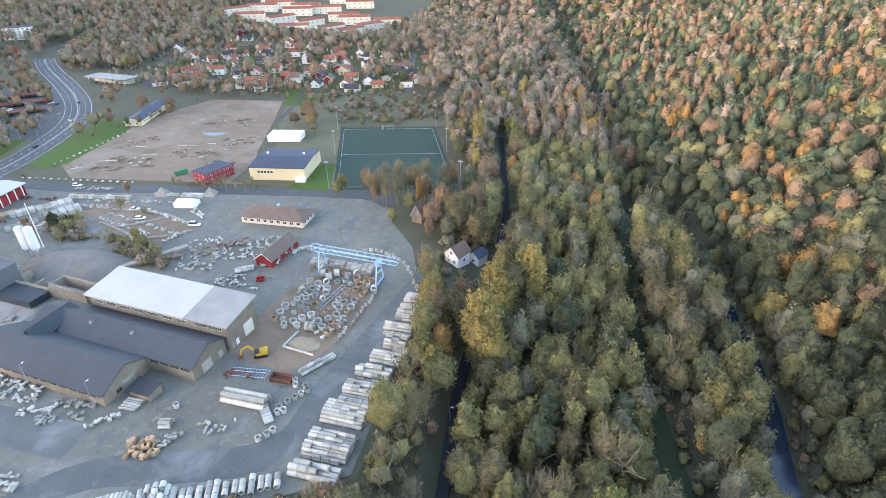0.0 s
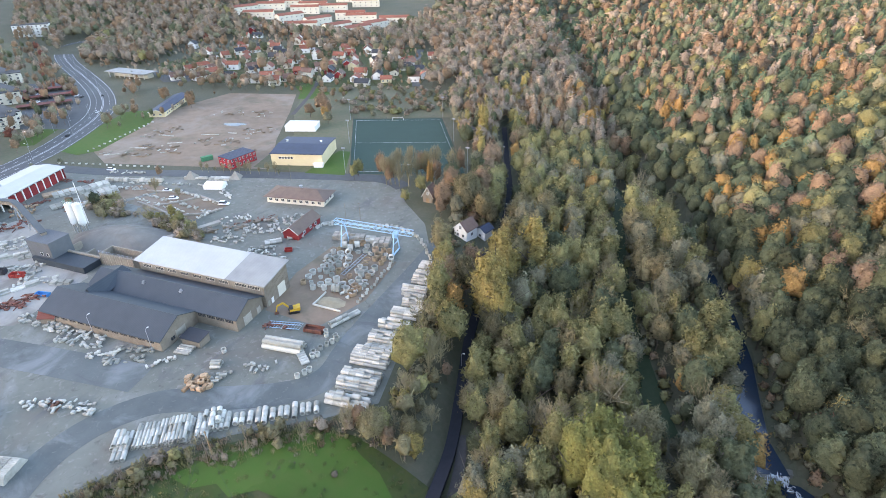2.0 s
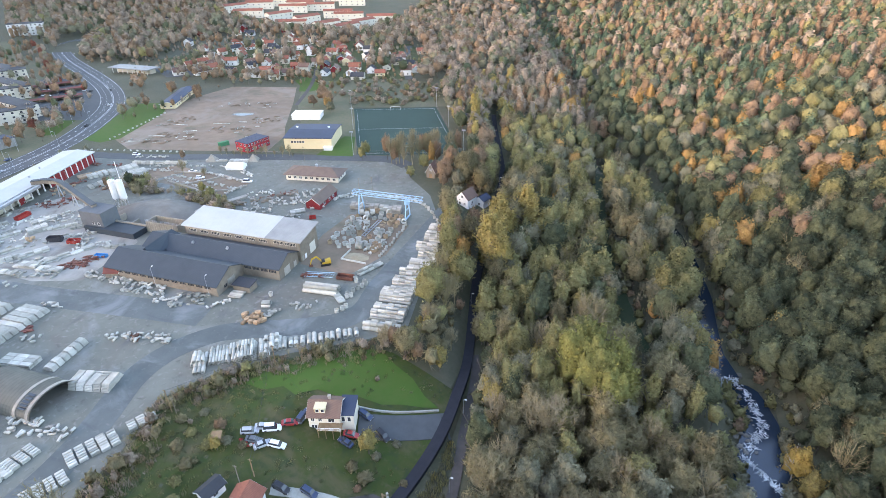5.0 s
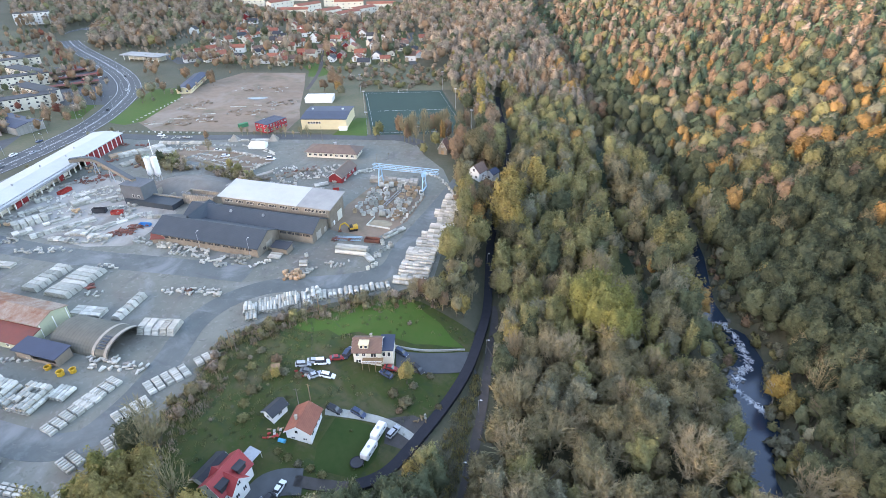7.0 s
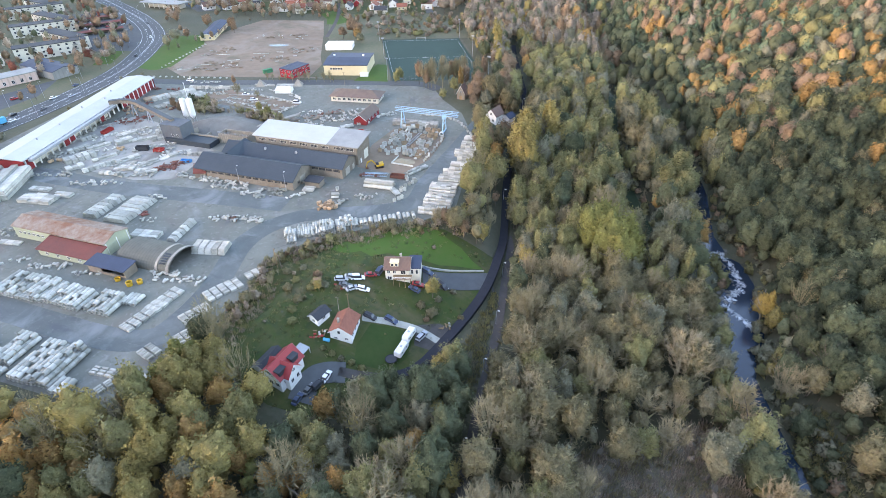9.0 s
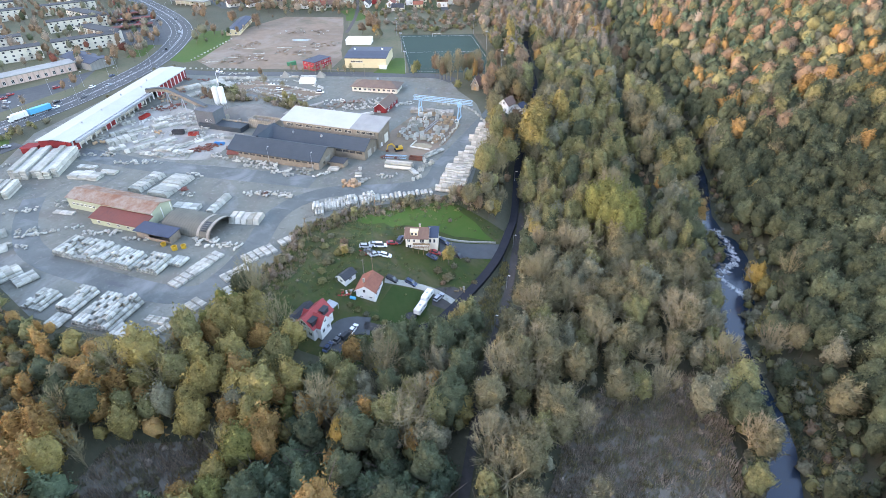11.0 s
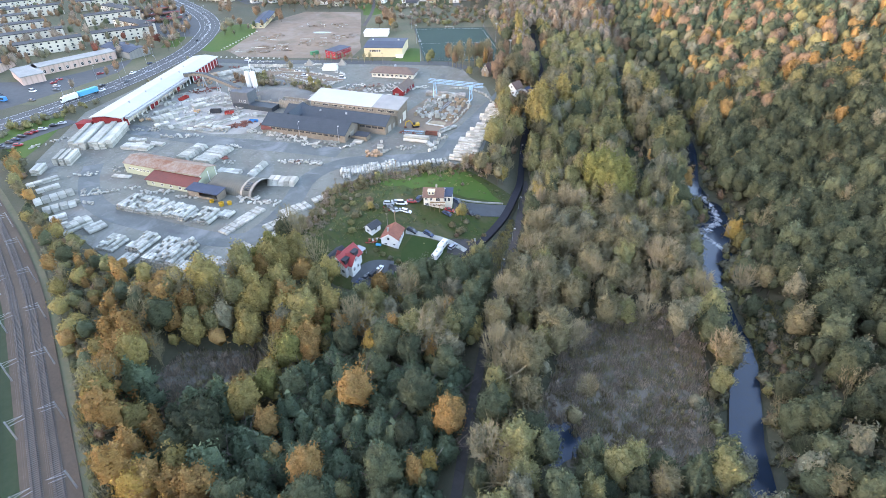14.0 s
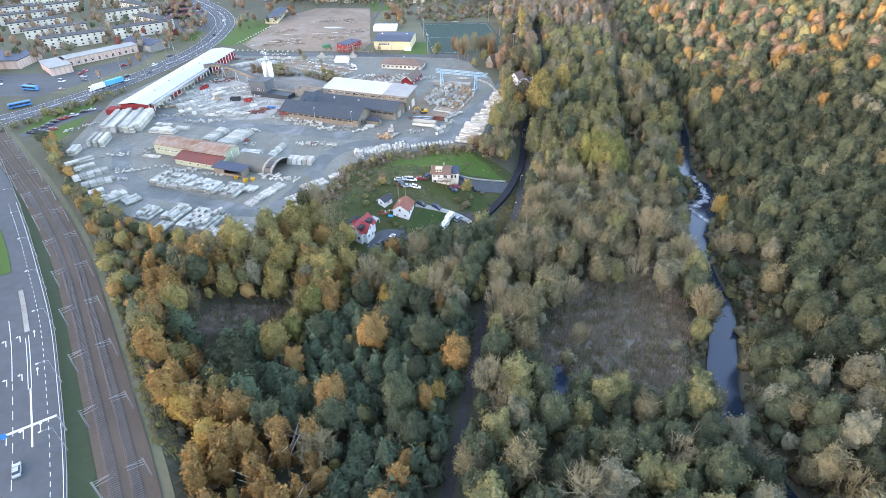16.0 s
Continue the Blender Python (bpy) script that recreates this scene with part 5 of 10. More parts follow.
def gable_body(L, W, he, hr, base=-1.5, thick=0.25):
    """Walls of a gabled house, ridge along x, as a shell with thickness."""
    me = Mesh()
    a, b = L / 2, W / 2
    vs, fs = [], []
    for k in (0, thick):
        x, y = a - k, b - k
        dz = k * (hr - he) / b
        vs += [(-x, -y, base), (x, -y, base), (x, y, base), (-x, y, base), (-x, -y, he - 0 * dz), (x, -y, he), (x, y, he), (-x, y, he), (-x, 0, hr - dz), (x, 0, hr - dz)]
    fs = [(0, 1, 5, 4), (2, 3, 7, 6), (1, 2, 6, 9, 5), (3, 0, 4, 8, 7)]
    fs += [tuple(i + 10 for i in f[::-1]) for f in fs]
    fs += [(4, 5, 15, 14), (6, 7, 17, 16), (5, 9, 19, 15), (9, 6, 16, 19), (7, 8, 18, 17), (8, 4, 14, 18)]
    return me.add(vs, fs)


def gable_roof(L, W, he, hr, over=0.5, thick=0.2, off=0.0, x0=None, x1=None):
    """Two roof slabs meeting in a ridge along x."""
    me = Mesh()
    a0, a1 = (-L / 2 - over if x0 is None else x0), (L / 2 + over if x1 is None else x1)
    sl = (hr - he) / (W / 2)
    b = W / 2 + over
    zl = he - over * sl
    for s in (-1, 1):
        v = [(a0, 0, hr + 0.02), (a1, 0, hr + 0.02), (a1, s * b, zl + 0.02), (a0, s * b, zl + 0.02)]
        v += [(p[0], p[1], p[2] + thick) for p in v]
        f = [(3, 2, 1, 0), (4, 5, 6, 7), (0, 1, 5, 4), (1, 2, 6, 5), (2, 3, 7, 6), (3, 0, 4, 7)]
        me.add(v, f if s < 0 else [q[::-1] for q in f])
    return me


def house(name, label, x, y, L, W, he, hr, rz, wall, roof, windows=(), doors=(), chimney=None, group="", z=None, base=-1.5, category="house", plain=False):
    """Gabled house; windows: (side, along, z, w, h, columns); doors: (side, along, w, h, material)."""
    zz = land1(x, y) if z is None else z
    ob = thing(name, label, category, pose(x, y, zz, 0, 0, rz), group)
    part("wall", gable_body(L, W, he, hr, base), wall, ob)
    rf = part("roof", gable_roof(L, W, he, hr), roof, ob)
    tr = Mesh()
    for s in (-1, 1):
        sl = (hr - he) / (W / 2)
        for e in (-L / 2 - 0.52, L / 2 + 0.47):
            tr.add(*slab((e, 0, hr - 0.1), (e + 0.05, 0, hr - 0.1), s * (W / 2 + 0.5), -(0.5 + W / 2) * sl, 0.3))
    part("bargeboard", tr, M_WHITE, ob)
    for sd_, al, wz, ww, wh, cols in windows:
        px, py = {"S": (al, -W / 2), "N": (al, W / 2), "E": (L / 2, al), "W": (-L / 2, al)}[sd_]
        window_parts(ob, px, py, wz, ww, wh, sd_, cols, None, plain)
    for sd_, al, ww, wh, dm in doors:
        d = Mesh()
        d.box(-ww / 2, ww / 2, -0.06, 0.02, 0, wh).box(-ww / 2 - 0.1, -ww / 2, -0.08, 0.02, 0, wh + 0.1).box(ww / 2, ww / 2 + 0.1, -0.08, 0.02, 0, wh + 0.1)
        px, py = {"S": (al, -W / 2), "N": (al, W / 2), "E": (L / 2, al), "W": (-L / 2, al)}[sd_]
        part("door", d, dm, ob, m=pose(px, py, 0, 0, 0, {"S": 0, "E": 90, "N": 180, "W": 270}[sd_]))
    if chimney:
        c = Mesh()
        cx, cy, cs = chimney
        top = hr + 0.9
        c.box(cx - cs, cx + cs, cy - cs, cy + cs, hr - 2.0, top).box(cx - cs - 0.08, cx + cs + 0.08, cy - cs - 0.08, cy + cs + 0.08, top, top + 0.12)
        part("chimney", c, M_CONC_OLD, rf)
    return ob


def slab(a, b, dy, dz, h):
    """Verts and faces of a sloping board from a-b down to a+(0,dy,dz), height h."""
    v = [a, b, (b[0], b[1] + dy, b[2] + dz), (a[0], a[1] + dy, a[2] + dz)]
    v += [(p[0], p[1], p[2] + h) for p in v]
    f = [(3, 2, 1, 0), (4, 5, 6, 7), (0, 1, 5, 4), (1, 2, 6, 5), (2, 3, 7, 6), (3, 0, 4, 7)]
    return v, f


# ---------------- factory: two dark gabled halls and the white-roofed hall ----------------
hall_a = thing("timber_hall", "low timber factory hall with dark sheet-metal gable roof", "factory hall", pose(-146, 76, 0), "factory halls")
part("wall", gable_body(50, 16.5, 4.2, 8.0, -0.2), M_WOOD, hall_a)
part("roof", gable_roof(50, 16.5, 4.2, 8.0, 0.6, 0.25), M_DARKROOF, hall_a)
for k in range(13):
    window_parts(hall_a, -22 + k * 3.6, -8.25, 2.6, 2.6, 0.9, "S", 4, M_WOODY)
window_parts(hall_a, 25, -3.5, 1.2, 1.6, 1.2, "E", 2, M_WOODY)
d = Mesh()
d.box(24.98, 25.08, -1.8, 1.8, 0, 3.4).box(25.0, 25.14, -2.0, -1.8, 0, 3.6).box(25.0, 25.14, 1.8, 2.0, 0, 3.6)
part("gate", d, M_CONC_OLD, hall_a, "weathered grey sliding gate")

hall_b = thing("timber_hall", "longer timber factory hall with dark sheet-metal gable roof", "factory hall", pose(-136, 90, 0), "factory halls")
part("wall", gable_body(62, 13.5, 5.0, 8.3, -0.2), M_WOOD, hall_b)
part("roof", gable_roof(62, 13.5, 5.0, 8.3, 0.6, 0.25), M_DARKROOF, hall_b)
for k in range(4):
    window_parts(hall_b, 17.5 + k * 3.6, -6.75, 3.1, 3.0, 1.1, "S", 5, M_WOODY)
for al, w, h in ((-1.5, 3.4, 3.4), (4.2, 1.4, 2.4)):
    d = Mesh()
    d.box(30.98, 31.08, al - w / 2, al + w / 2, 0, h).box(31.0, 31.14, al - w / 2 - 0.2, al - w / 2, 0, h + 0.2).box(31.0, 31.14, al + w / 2, al + w / 2 + 0.2, 0, h + 0.2)
    part("gate", d, M_CONC_OLD, hall_b, "weathered grey wooden gate")
for al in (-10, 6):
    c = Mesh()
    c.pipe("Z", 0.5, 0.45, 0.08, 10, (al, -2.2, 8.0)).box(al - 0.5, al + 0.5, -2.7, -1.7, 7.0, 7.75)
    part("roof_vent", c, M_STEEL, hall_b)
cross = thing("cross_gable", "small dark cross-gabled dormer roof on the halls", "roof", pose(-160, 86.5, 0), "factory halls")
cr = Mesh()
cr.add([(-4, -9, 4.6), (4, -9, 4.6), (0, -9, 8.6), (-4, 6, 7.5), (4, 6, 7.5), (0, 6, 9.2)], [(0, 1, 2), (3, 5, 4), (0, 2, 5, 3), (1, 4, 5, 2), (0, 3, 4, 1)])
part("roof", cr, M_DARKROOF, cross)

hall_c = thing("white_roofed_hall", "tall factory hall with white and grey sheet roof, window bands", "factory hall", pose(-131, 104, 0), "factory halls")
c = Mesh()
c.add([(-27, -6.5, -0.2), (27, -6.5, -0.2), (27, 7, -0.2), (-27, 7, -0.2), (-27, -6.5, 9.0), (27, -6.5, 9.0), (27, 7, 10.8), (-27, 7, 10.8)],
      [(3, 2, 1, 0), (4, 5, 6, 7), (0, 1, 5, 4), (1, 2, 6, 5), (2, 3, 7, 6), (3, 0, 4, 7)])
part("wall", c, M_WOOD, hall_c)
for nm, x0, x1, m in (("white_roof", -28, 12, M_WHITEROOF), ("grey_roof", 12, 28, M_GREYROOF)):
    c = Mesh()
    c.add(*slab((x0, -7.4, 8.98 - 0.12), (x1, -7.4, 8.98 - 0.12), 15.2, 2.02, 0.35))
    part(nm, c, m, hall_c)
band = Mesh()
band.box(-26.5, 26.5, -6.62, -6.5, 5.4, 8.6)
part("render_band", band, M_BINWALL, hall_c, "weathered boards between the windows")
for k in range(7):
    window_parts(hall_c, -23 + k * 5.6, -6.62, 6.7, 3.6, 1.1, "S", 5, M_CREAM)
for k in range(2):
    window_parts(hall_c, 17.8 + k * 5.2, -6.62, 6.9, 4.6, 1.2, "S", 7, M_CREAM)
for al, w, h, m in ((2.5, 4.2, 4.6, M_CREAM), (-3.2, 1.2, 2.2, M_WHITE), (-5.2, 1.1, 2.2, M_CONC_OLD)):
    d = Mesh()
    d.box(26.98, 27.1, al - w / 2, al + w / 2, 0, h)
    part("gate", d, m, hall_c)
for k in range(20):
    w = Mesh()
    yy = -6.2 + k * 0.68
    w.box(27.0, 27.05, yy - 0.05, yy + 0.05, 0, 9.0 + 0.13 * (yy + 6.5))
    part("batten", w, M_WOODY, hall_c)

# bins, walls and the batching tower west of the halls
bins = thing("concrete_bin", "tall beige board-marked concrete bunker", "bunker", pose(-174.5, 104.5, 0))
c = Mesh()
c.box(-8.5, 8.5, -3.2, -2.7, 0, 5).box(-8.5, 8.5, 2.7, 3.2, 0, 5).box(-8.5, -8, -2.7, 2.7, 0, 5).box(8, 8.5, -2.7, 2.7, 0, 5)
part("wall", c, M_BINWALL, bins)
for k in range(14):
    w = Mesh()
    w.box(-8.3 + k * 1.27, -8.15 + k * 1.27, -3.3, -3.2, 0, 4.9)
    part("batten", w, M_CONC_OLD, bins)
w = Mesh()
for k in range(9):
    w.box(-8.5 + k * 2.1, -8.42 + k * 2.1, -3.1, -3.0, 5, 6.1)
w.box(-8.5, 8.5, -3.1, -3.0, 6.05, 6.13).box(-8.5, 8.5, -3.1, -3.0, 5.55, 5.6)
part("railing", w, M_STEEL, bins)
low = thing("bunker_wall", "low pale concrete bunker wall", "wall", pose(-192, 101.5, 0))
c = Mesh()
c.box(-10, 9, -0.4, 0.4, 0, 3.2).box(-10, -9.2, 0.4, 7, 0, 3.2).box(-0.5, 0.3, 0.4, 5, 0, 2.6)
part("wall", c, M_BINWALL, low)
c = Mesh()
c.box(-18, 9, -8, -0.6, 0, 2.6)
part("deck", c, M_DARKROOF, low, "dark flat lean-to roof")
M_SANDGREY = mat("grey_sand", (0.2, 0.185, 0.16), (0.145, 0.135, 0.12), scale=0.25, coarse=0.05, bump=0.15)
heap = Mesh()
g = np.random.default_rng(3)
ring = 26
vs = [(0, 0, 4.6)]
for q, hh in ((0.3, 4.3), (0.65, 2.4), (1.0, -0.1)):
    for k in range(ring):
        a = 2 * math.pi * k / ring
        rr = q * (1 + g.normal(0, 0.05))
        vs.append((22 * rr * math.cos(a), 13 * rr * math.sin(a), hh + g.normal(0, 0.1) * (hh > 0)))
fs = [(0, 1 + k, 1 + (k + 1) % ring) for k in range(ring)]
for q in range(2):
    fs += [(1 + q * ring + k, 1 + (q + 1) * ring + k, 1 + (q + 1) * ring + (k + 1) % ring, 1 + q * ring + (k + 1) % ring) for k in range(ring)]
heap.add(vs, fs)
solo("gravel_mound", heap, M_SANDGREY, "broad grey heap of sand and gravel", "heap", m=pose(-192, 120, 0.03, 0, 0, 12))
tower = thing("batching_tower", "dark grey sheet-clad batching tower", "tower", pose(-206, 99.5, 0))
c = Mesh()
c.box(-6, 6, -4.5, 4.5, 0, 9).box(-6.2, 6.2, -4.7, 4.7, 9, 9.3)
part("wall", c, mat("dark_grey_cladding", (0.13, 0.14, 0.15), (0.1, 0.11, 0.12), scale=0.3, ribs=("X", 0.4, 0.15)), tower)
for px in (0.5, 3.5):
    window_parts(tower, px, -4.5, 3.5, 1.2, 1.1, "S", 1)
for k in range(2):
    so = thing("cement_silo", "white cylindrical cement silo on steel legs", "silo", pose(-216 + k * 3.6, 118.5 + k * 0.8, 0), "cement silos")
    c = Mesh()
    c.tube([(0, 0, 3.0), (0, 0, 4.6), (0, 0, 13.5), (0, 0, 14.0)], [0.5, 1.65, 1.65, 0.9], 20)
    part("tank", c, M_WHITE, so)
    for a in range(4):
        w = Mesh()
        w.beam((1.3 * math.cos(a * 1.57 + 0.78), 1.3 * math.sin(a * 1.57 + 0.78), 0), (1.3 * math.cos(a * 1.57 + 0.78), 1.3 * math.sin(a * 1.57 + 0.78), 5), 0.2)
        part("leg", w, M_STEEL, so)
    w = Mesh()
    for a in range(12):
        w.beam((1.5 * math.cos(a * 0.5236), 1.5 * math.sin(a * 0.5236), 13.6), (1.5 * math.cos(a * 0.5236), 1.5 * math.sin(a * 0.5236), 14.7), 0.06)
    w.pipe("Z", 0.07, 1.53, 0.06, 12, (0, 0, 14.7))
    part("railing", w, mat("green_rail", (0.1, 0.3, 0.15)) if k == 0 else M_STEEL, so)
conv = thing("conveyor", "covered conveyor bridge from the red hall to the tower", "conveyor", None)
c = Mesh()
cpts = [(-264, 115, 8.0), (-259, 118, 8.3), (-252, 118.8, 8.5), (-245, 116.6, 8.6), (-208, 100, 9.3)]
for a, b in zip(cpts, cpts[1:]):
    c.beam(a, b, 2.0, 1.9)
part("casing", c, M_WOODY, conv, "weathered grey side panels")
c = Mesh()
for a, b in zip(cpts, cpts[1:]):
    c.beam((a[0], a[1], a[2] + 1.05), (b[0], b[1], b[2] + 1.05), 2.5, 0.2)
part("cover", c, M_DARKROOF, conv)
for px, py in ((-252, 118.5), (-236, 112.6), (-222, 106.4)):
    w = Mesh()
    w.beam((px - 1.5, py, 0), (px, py, 8), 0.35).beam((px + 1.5, py, 0), (px, py, 8), 0.35).beam((px - 0.8, py, 3.6), (px + 0.8, py, 3.6), 0.2)
    part("trestle", w, M_STEEL, conv)

# ---------------- long red hall with white roof ----------------
red_hall = thing("red_hall", "long red hall with a white sheet-metal roof and open bays", "storage hall", pose(-271.4, 103, 0, 0, 0, 13.1) @ Matrix.Diagonal((1.16, 1, 1, 1)))
HL = 117
c = Mesh()
c.box(-7.5, -7.1, -HL / 2, HL / 2, 0, 6.0).box(-7.1, 7.5, -HL / 2, -HL / 2 + 0.4, 0, 6.0).box(-7.1, 7.5, HL / 2 - 0.4, HL / 2, 0, 6.0)
part("wall", c, M_RED, red_hall)
c = Mesh()
c.add([(-8.2, -HL / 2 - 0.8, 5.9), (0, -HL / 2 - 0.8, 7.0), (8.4, -HL / 2 - 0.8, 5.9), (-8.2, HL / 2 + 0.8, 5.9), (0, HL / 2 + 0.8, 7.0), (8.4, HL / 2 + 0.8, 5.9)] + [(-8.2, -HL / 2 - 0.8, 6.3), (0, -HL / 2 - 0.8, 7.4), (8.4, -HL / 2 - 0.8, 6.3), (-8.2, HL / 2 + 0.8, 6.3), (0, HL / 2 + 0.8, 7.4), (8.4, HL / 2 + 0.8, 6.3)],
      [(0, 3, 4, 1), (1, 4, 5, 2), (6, 7, 10, 9), (7, 8, 11, 10), (0, 1, 7, 6), (1, 2, 8, 7), (4, 3, 9, 10), (5, 4, 10, 11), (3, 0, 6, 9), (2, 5, 11, 8)])
part("roof", c, M_WHITEROOF, red_hall)
# black strip added as the shade under the eaves
c = Mesh()
c.box(6.4, 7.0, -HL / 2 + 1, HL / 2 - 1, 4.9, 5.8)
part("beam", c, M_BLACK, red_hall, "black strip painted in for the shade under the eaves")
for k in range(27):
    yy = -HL / 2 + 1.5 + k * (HL - 3) / 26
    w = Mesh()
    w.box(7.0, 7.5, yy - 0.25, yy + 0.25, 0, 5.9)
    part("post", w, M_WHITE, red_hall)
    if k > 17 or k in (0, 6, 7, 13):
        w = Mesh()
        w.box(7.1, 7.3, yy + 0.3, yy + (HL - 3) / 26 - 0.3, 0, 5.0)
        if k < 26:
            part("panel", w, M_RED, red_hall)
    elif k < 26 and k % 2:
        w = Mesh()
        w.box(3.0, 3.2, yy + 0.3, yy + (HL - 3) / 26 - 0.3, 0, 4.6)
        part("partition", w, M_WOODY, red_hall)
for al, px in ((-20, 1), (4, -2), (18, 2), (30, -1), (-38, 1.5)):
    w = Mesh()
    w.tube([(px, al, 6.9), (px, al, 7.9), (px, al, 8.1)], [0.35, 0.35, 0.5], 8)
    part("roof_vent", w, M_STEEL, red_hall)
c = Mesh()
c.box(8.5, 10.2, -HL / 2 + 2, HL / 2 - 46, 4.7, 5.9)
part("conveyor_gallery", c, M_STEEL, red_hall, "grey conveyor gallery along the eaves")
c = Mesh()
c.box(5.0, 5.25, -HL / 2 + 3, HL / 2 - 48, 0, 4.9)
part("back_wall", c, M_CREAM, red_hall, "pale board wall inside the bays")
annex = thing("red_annex", "small red flat-roofed annex at the hall's end", "shed", pose(-271, 43, 0, 0, 0, 13))
c = Mesh()
c.box(-4, 3, -3, 3, 0, 3).box(-4.3, 3.3, -3.3, 3.3, 3, 3.25)
part("wall", c, M_RED, annex)

# ---------------- green shed, annex, arched hangar ----------------
green = thing("green_shed", "pale green rendered shed with a rust-streaked tin roof", "shed", pose(-183, 11.5, 0))
part("wall", gable_body(44, 11, 5.2, 7.0, -0.2), M_GREEN, green)
part("roof", gable_roof(44, 11, 5.2, 7.0, 0.4, 0.2), M_RUST, green)
for k in range(6):
    window_parts(green, -19 + k * 2.2, -5.5, 2.4, 1.1, 0.9, "S", 2)
d = Mesh()
d.box(21.98, 22.1, -2.4, 2.4, 0, 4)
part("gate", d, M_GREEN, green)
for k in range(3):
    w = Mesh()
    w.box(21.9 + 0.0, 22.14, -5.2 + k * 4.9, -4.9 + k * 4.9, 0, 5)
    part("downpipe", w, M_WHITE, green)
annex2 = thing("rust_annex", "lean-to annex with a dark red rusty roof", "shed", pose(-173, 2.6, 0))
c = Mesh()
c.add([(-13, -3.3, 0), (13, -3.3, 0), (13, 3.3, 0), (-13, 3.3, 0), (-13, -3.3, 3), (13, -3.3, 3), (13, 3.3, 4.4), (-13, 3.3, 4.4)], [(3, 2, 1, 0), (4, 5, 6, 7), (0, 1, 5, 4), (1, 2, 6, 5), (2, 3, 7, 6), (3, 0, 4, 7)])
part("wall", c, M_GREEN, annex2)
c = Mesh()
c.add(*slab((-13.4, -3.9, 2.9), (13.4, -3.9, 2.9), 7.2, 1.53, 0.2))
part("roof", c, M_RUSTRED, annex2)
for px in (-9, -4, 1, 6, 10):
    window_parts(annex2, px, -3.3, 1.1, 1.2, 1.0, "S", 2)
arch = thing("arched_hangar", "grey-brown concrete hangar with a barrel-vaulted roof", "hangar", pose(-143.5, 10.5, 0))
c = Mesh()
NS = 16
for rr, flip in ((1.0, False), (0.97, True)):
    vs, fs = [], []
    for i in range(NS + 1):
        a = math.pi * i / NS
        for px in (-11.5, 11.5):
            vs.append((px, -7.2 * rr * math.cos(a), 0.8 + 4.0 * rr * math.sin(a)))
    fs = [(2 * i, 2 * i + 1, 2 * i + 3, 2 * i + 2) for i in range(NS)]
    c.add(vs, fs if not flip else [f[::-1] for f in fs])
c.box(-11.5, 11.5, -7.25, -7.0, 0, 0.85).box(-11.5, 11.5, 7.0, 7.25, 0, 0.85)
part("vault", c, M_VAULT, arch)
for px in (6.0, 10.6):
    w = Mesh()
    vs, fs = [], []
    for i in range(NS + 1):
        a = math.pi * i / NS
        for q, xx in ((1.0, px - 0.5), (1.0, px + 0.5), (1.025, px + 0.5), (1.025, px - 0.5)):
            vs.append((xx, -7.22 * q * math.cos(a), 0.82 + 4.02 * q * math.sin(a)))
    for i in range(NS):
        b = 4 * i
        fs += [(b + k, b + (k + 1) % 4, b + 4 + (k + 1) % 4, b + 4 + k) for k in range(4)]
    w.add(vs, fs)
    part("rib", w, M_CONC_OLD, arch)
w = Mesh()
vs = [(-11.4, -6.9 * math.cos(math.pi * i / NS), 0.8 + 3.75 * math.sin(math.pi * i / NS)) for i in range(NS + 1)] + [(-11.4, 6.9, 0), (-11.4, -6.9, 0)]
n = len(vs)
vs += [(p[0] + 0.3, p[1], p[2]) for p in vs]
w.add(vs, [tuple(range(n)), tuple(range(2 * n - 1, n - 1, -1))] + [(i, (i + 1) % n, n + (i + 1) % n, n + i) for i in range(n)])
part("end_wall", w, M_CONC_OLD, arch)
for k in range(5):
    w = Mesh()
    a0 = 0.62 + k * 0.16
    yy, zz = -7.3 * math.cos(a0), 0.9 + 4.08 * math.sin(a0)
    w.beam((7.2, yy, zz), (9.6, yy, zz), 0.8, 0.08)
    part("skylight", w, M_GLASS, arch)
shed = thing("flat_shed", "low shed with a blue-black flat roof and open front", "shed", pose(-152.5, -0.6, 0))
c = Mesh()
c.box(-8, 8, 2.6, 2.8, 0, 3.4).box(-8, -7.8, -2.6, 2.6, 0, 3.4).box(7.8, 8, -2.6, 2.6, 0, 3.4).box(-7.8, 7.8, -2.6, -2.4, 0, 1.2).box(-7.8, -2, -2.6, -2.4, 1.2, 3.4)
part("wall", c, M_WOOD, shed)
c = Mesh()
c.add(*slab((-8.6, -3.3, 3.4), (8.6, -3.3, 3.4), 6.4, 0.5, 0.25))
part("roof", c, M_BLUEROOF, shed)

# ---------------- red shed, brown-roofed office, gantry crane, sports hall, pavilion ----------------
house("red_shed", "small red wooden shed with white trim and brown roof", -123.5, 150.5, 17.5, 7.2, 3.0, 5.6, 90, M_RED, M_BROWNROOF, windows=[("S", -4, 1.0, 1.6, 1.1, 3), ("S", 1, 1.0, 1.6, 1.1, 3), ("S", 5, 1.0, 1.6, 1.1, 3)], doors=[("W", 0, 2.6, 2.3, M_RED)], z=0, base=-0.2, category="shed")
office = thing("office_block", "low white office building with a broad brown hipped roof", "office", pose(-141.5, 177.5, 0, 0, 0, 7))
c = Mesh()
c.box(-14.5, 14.5, -5.8, 5.8, -0.2, 3.2)
part("wall", c, M_CREAM, office)
c = Mesh()
a, b = 15.8, 7.1
c.add([(-a, -b, 3.2), (a, -b, 3.2), (a, b, 3.2), (-a, b, 3.2), (-9, 0, 6.0), (9, 0, 6.0)], [(3, 2, 1, 0), (0, 1, 5, 4), (1, 2, 5), (2, 3, 4, 5), (3, 0, 4)])
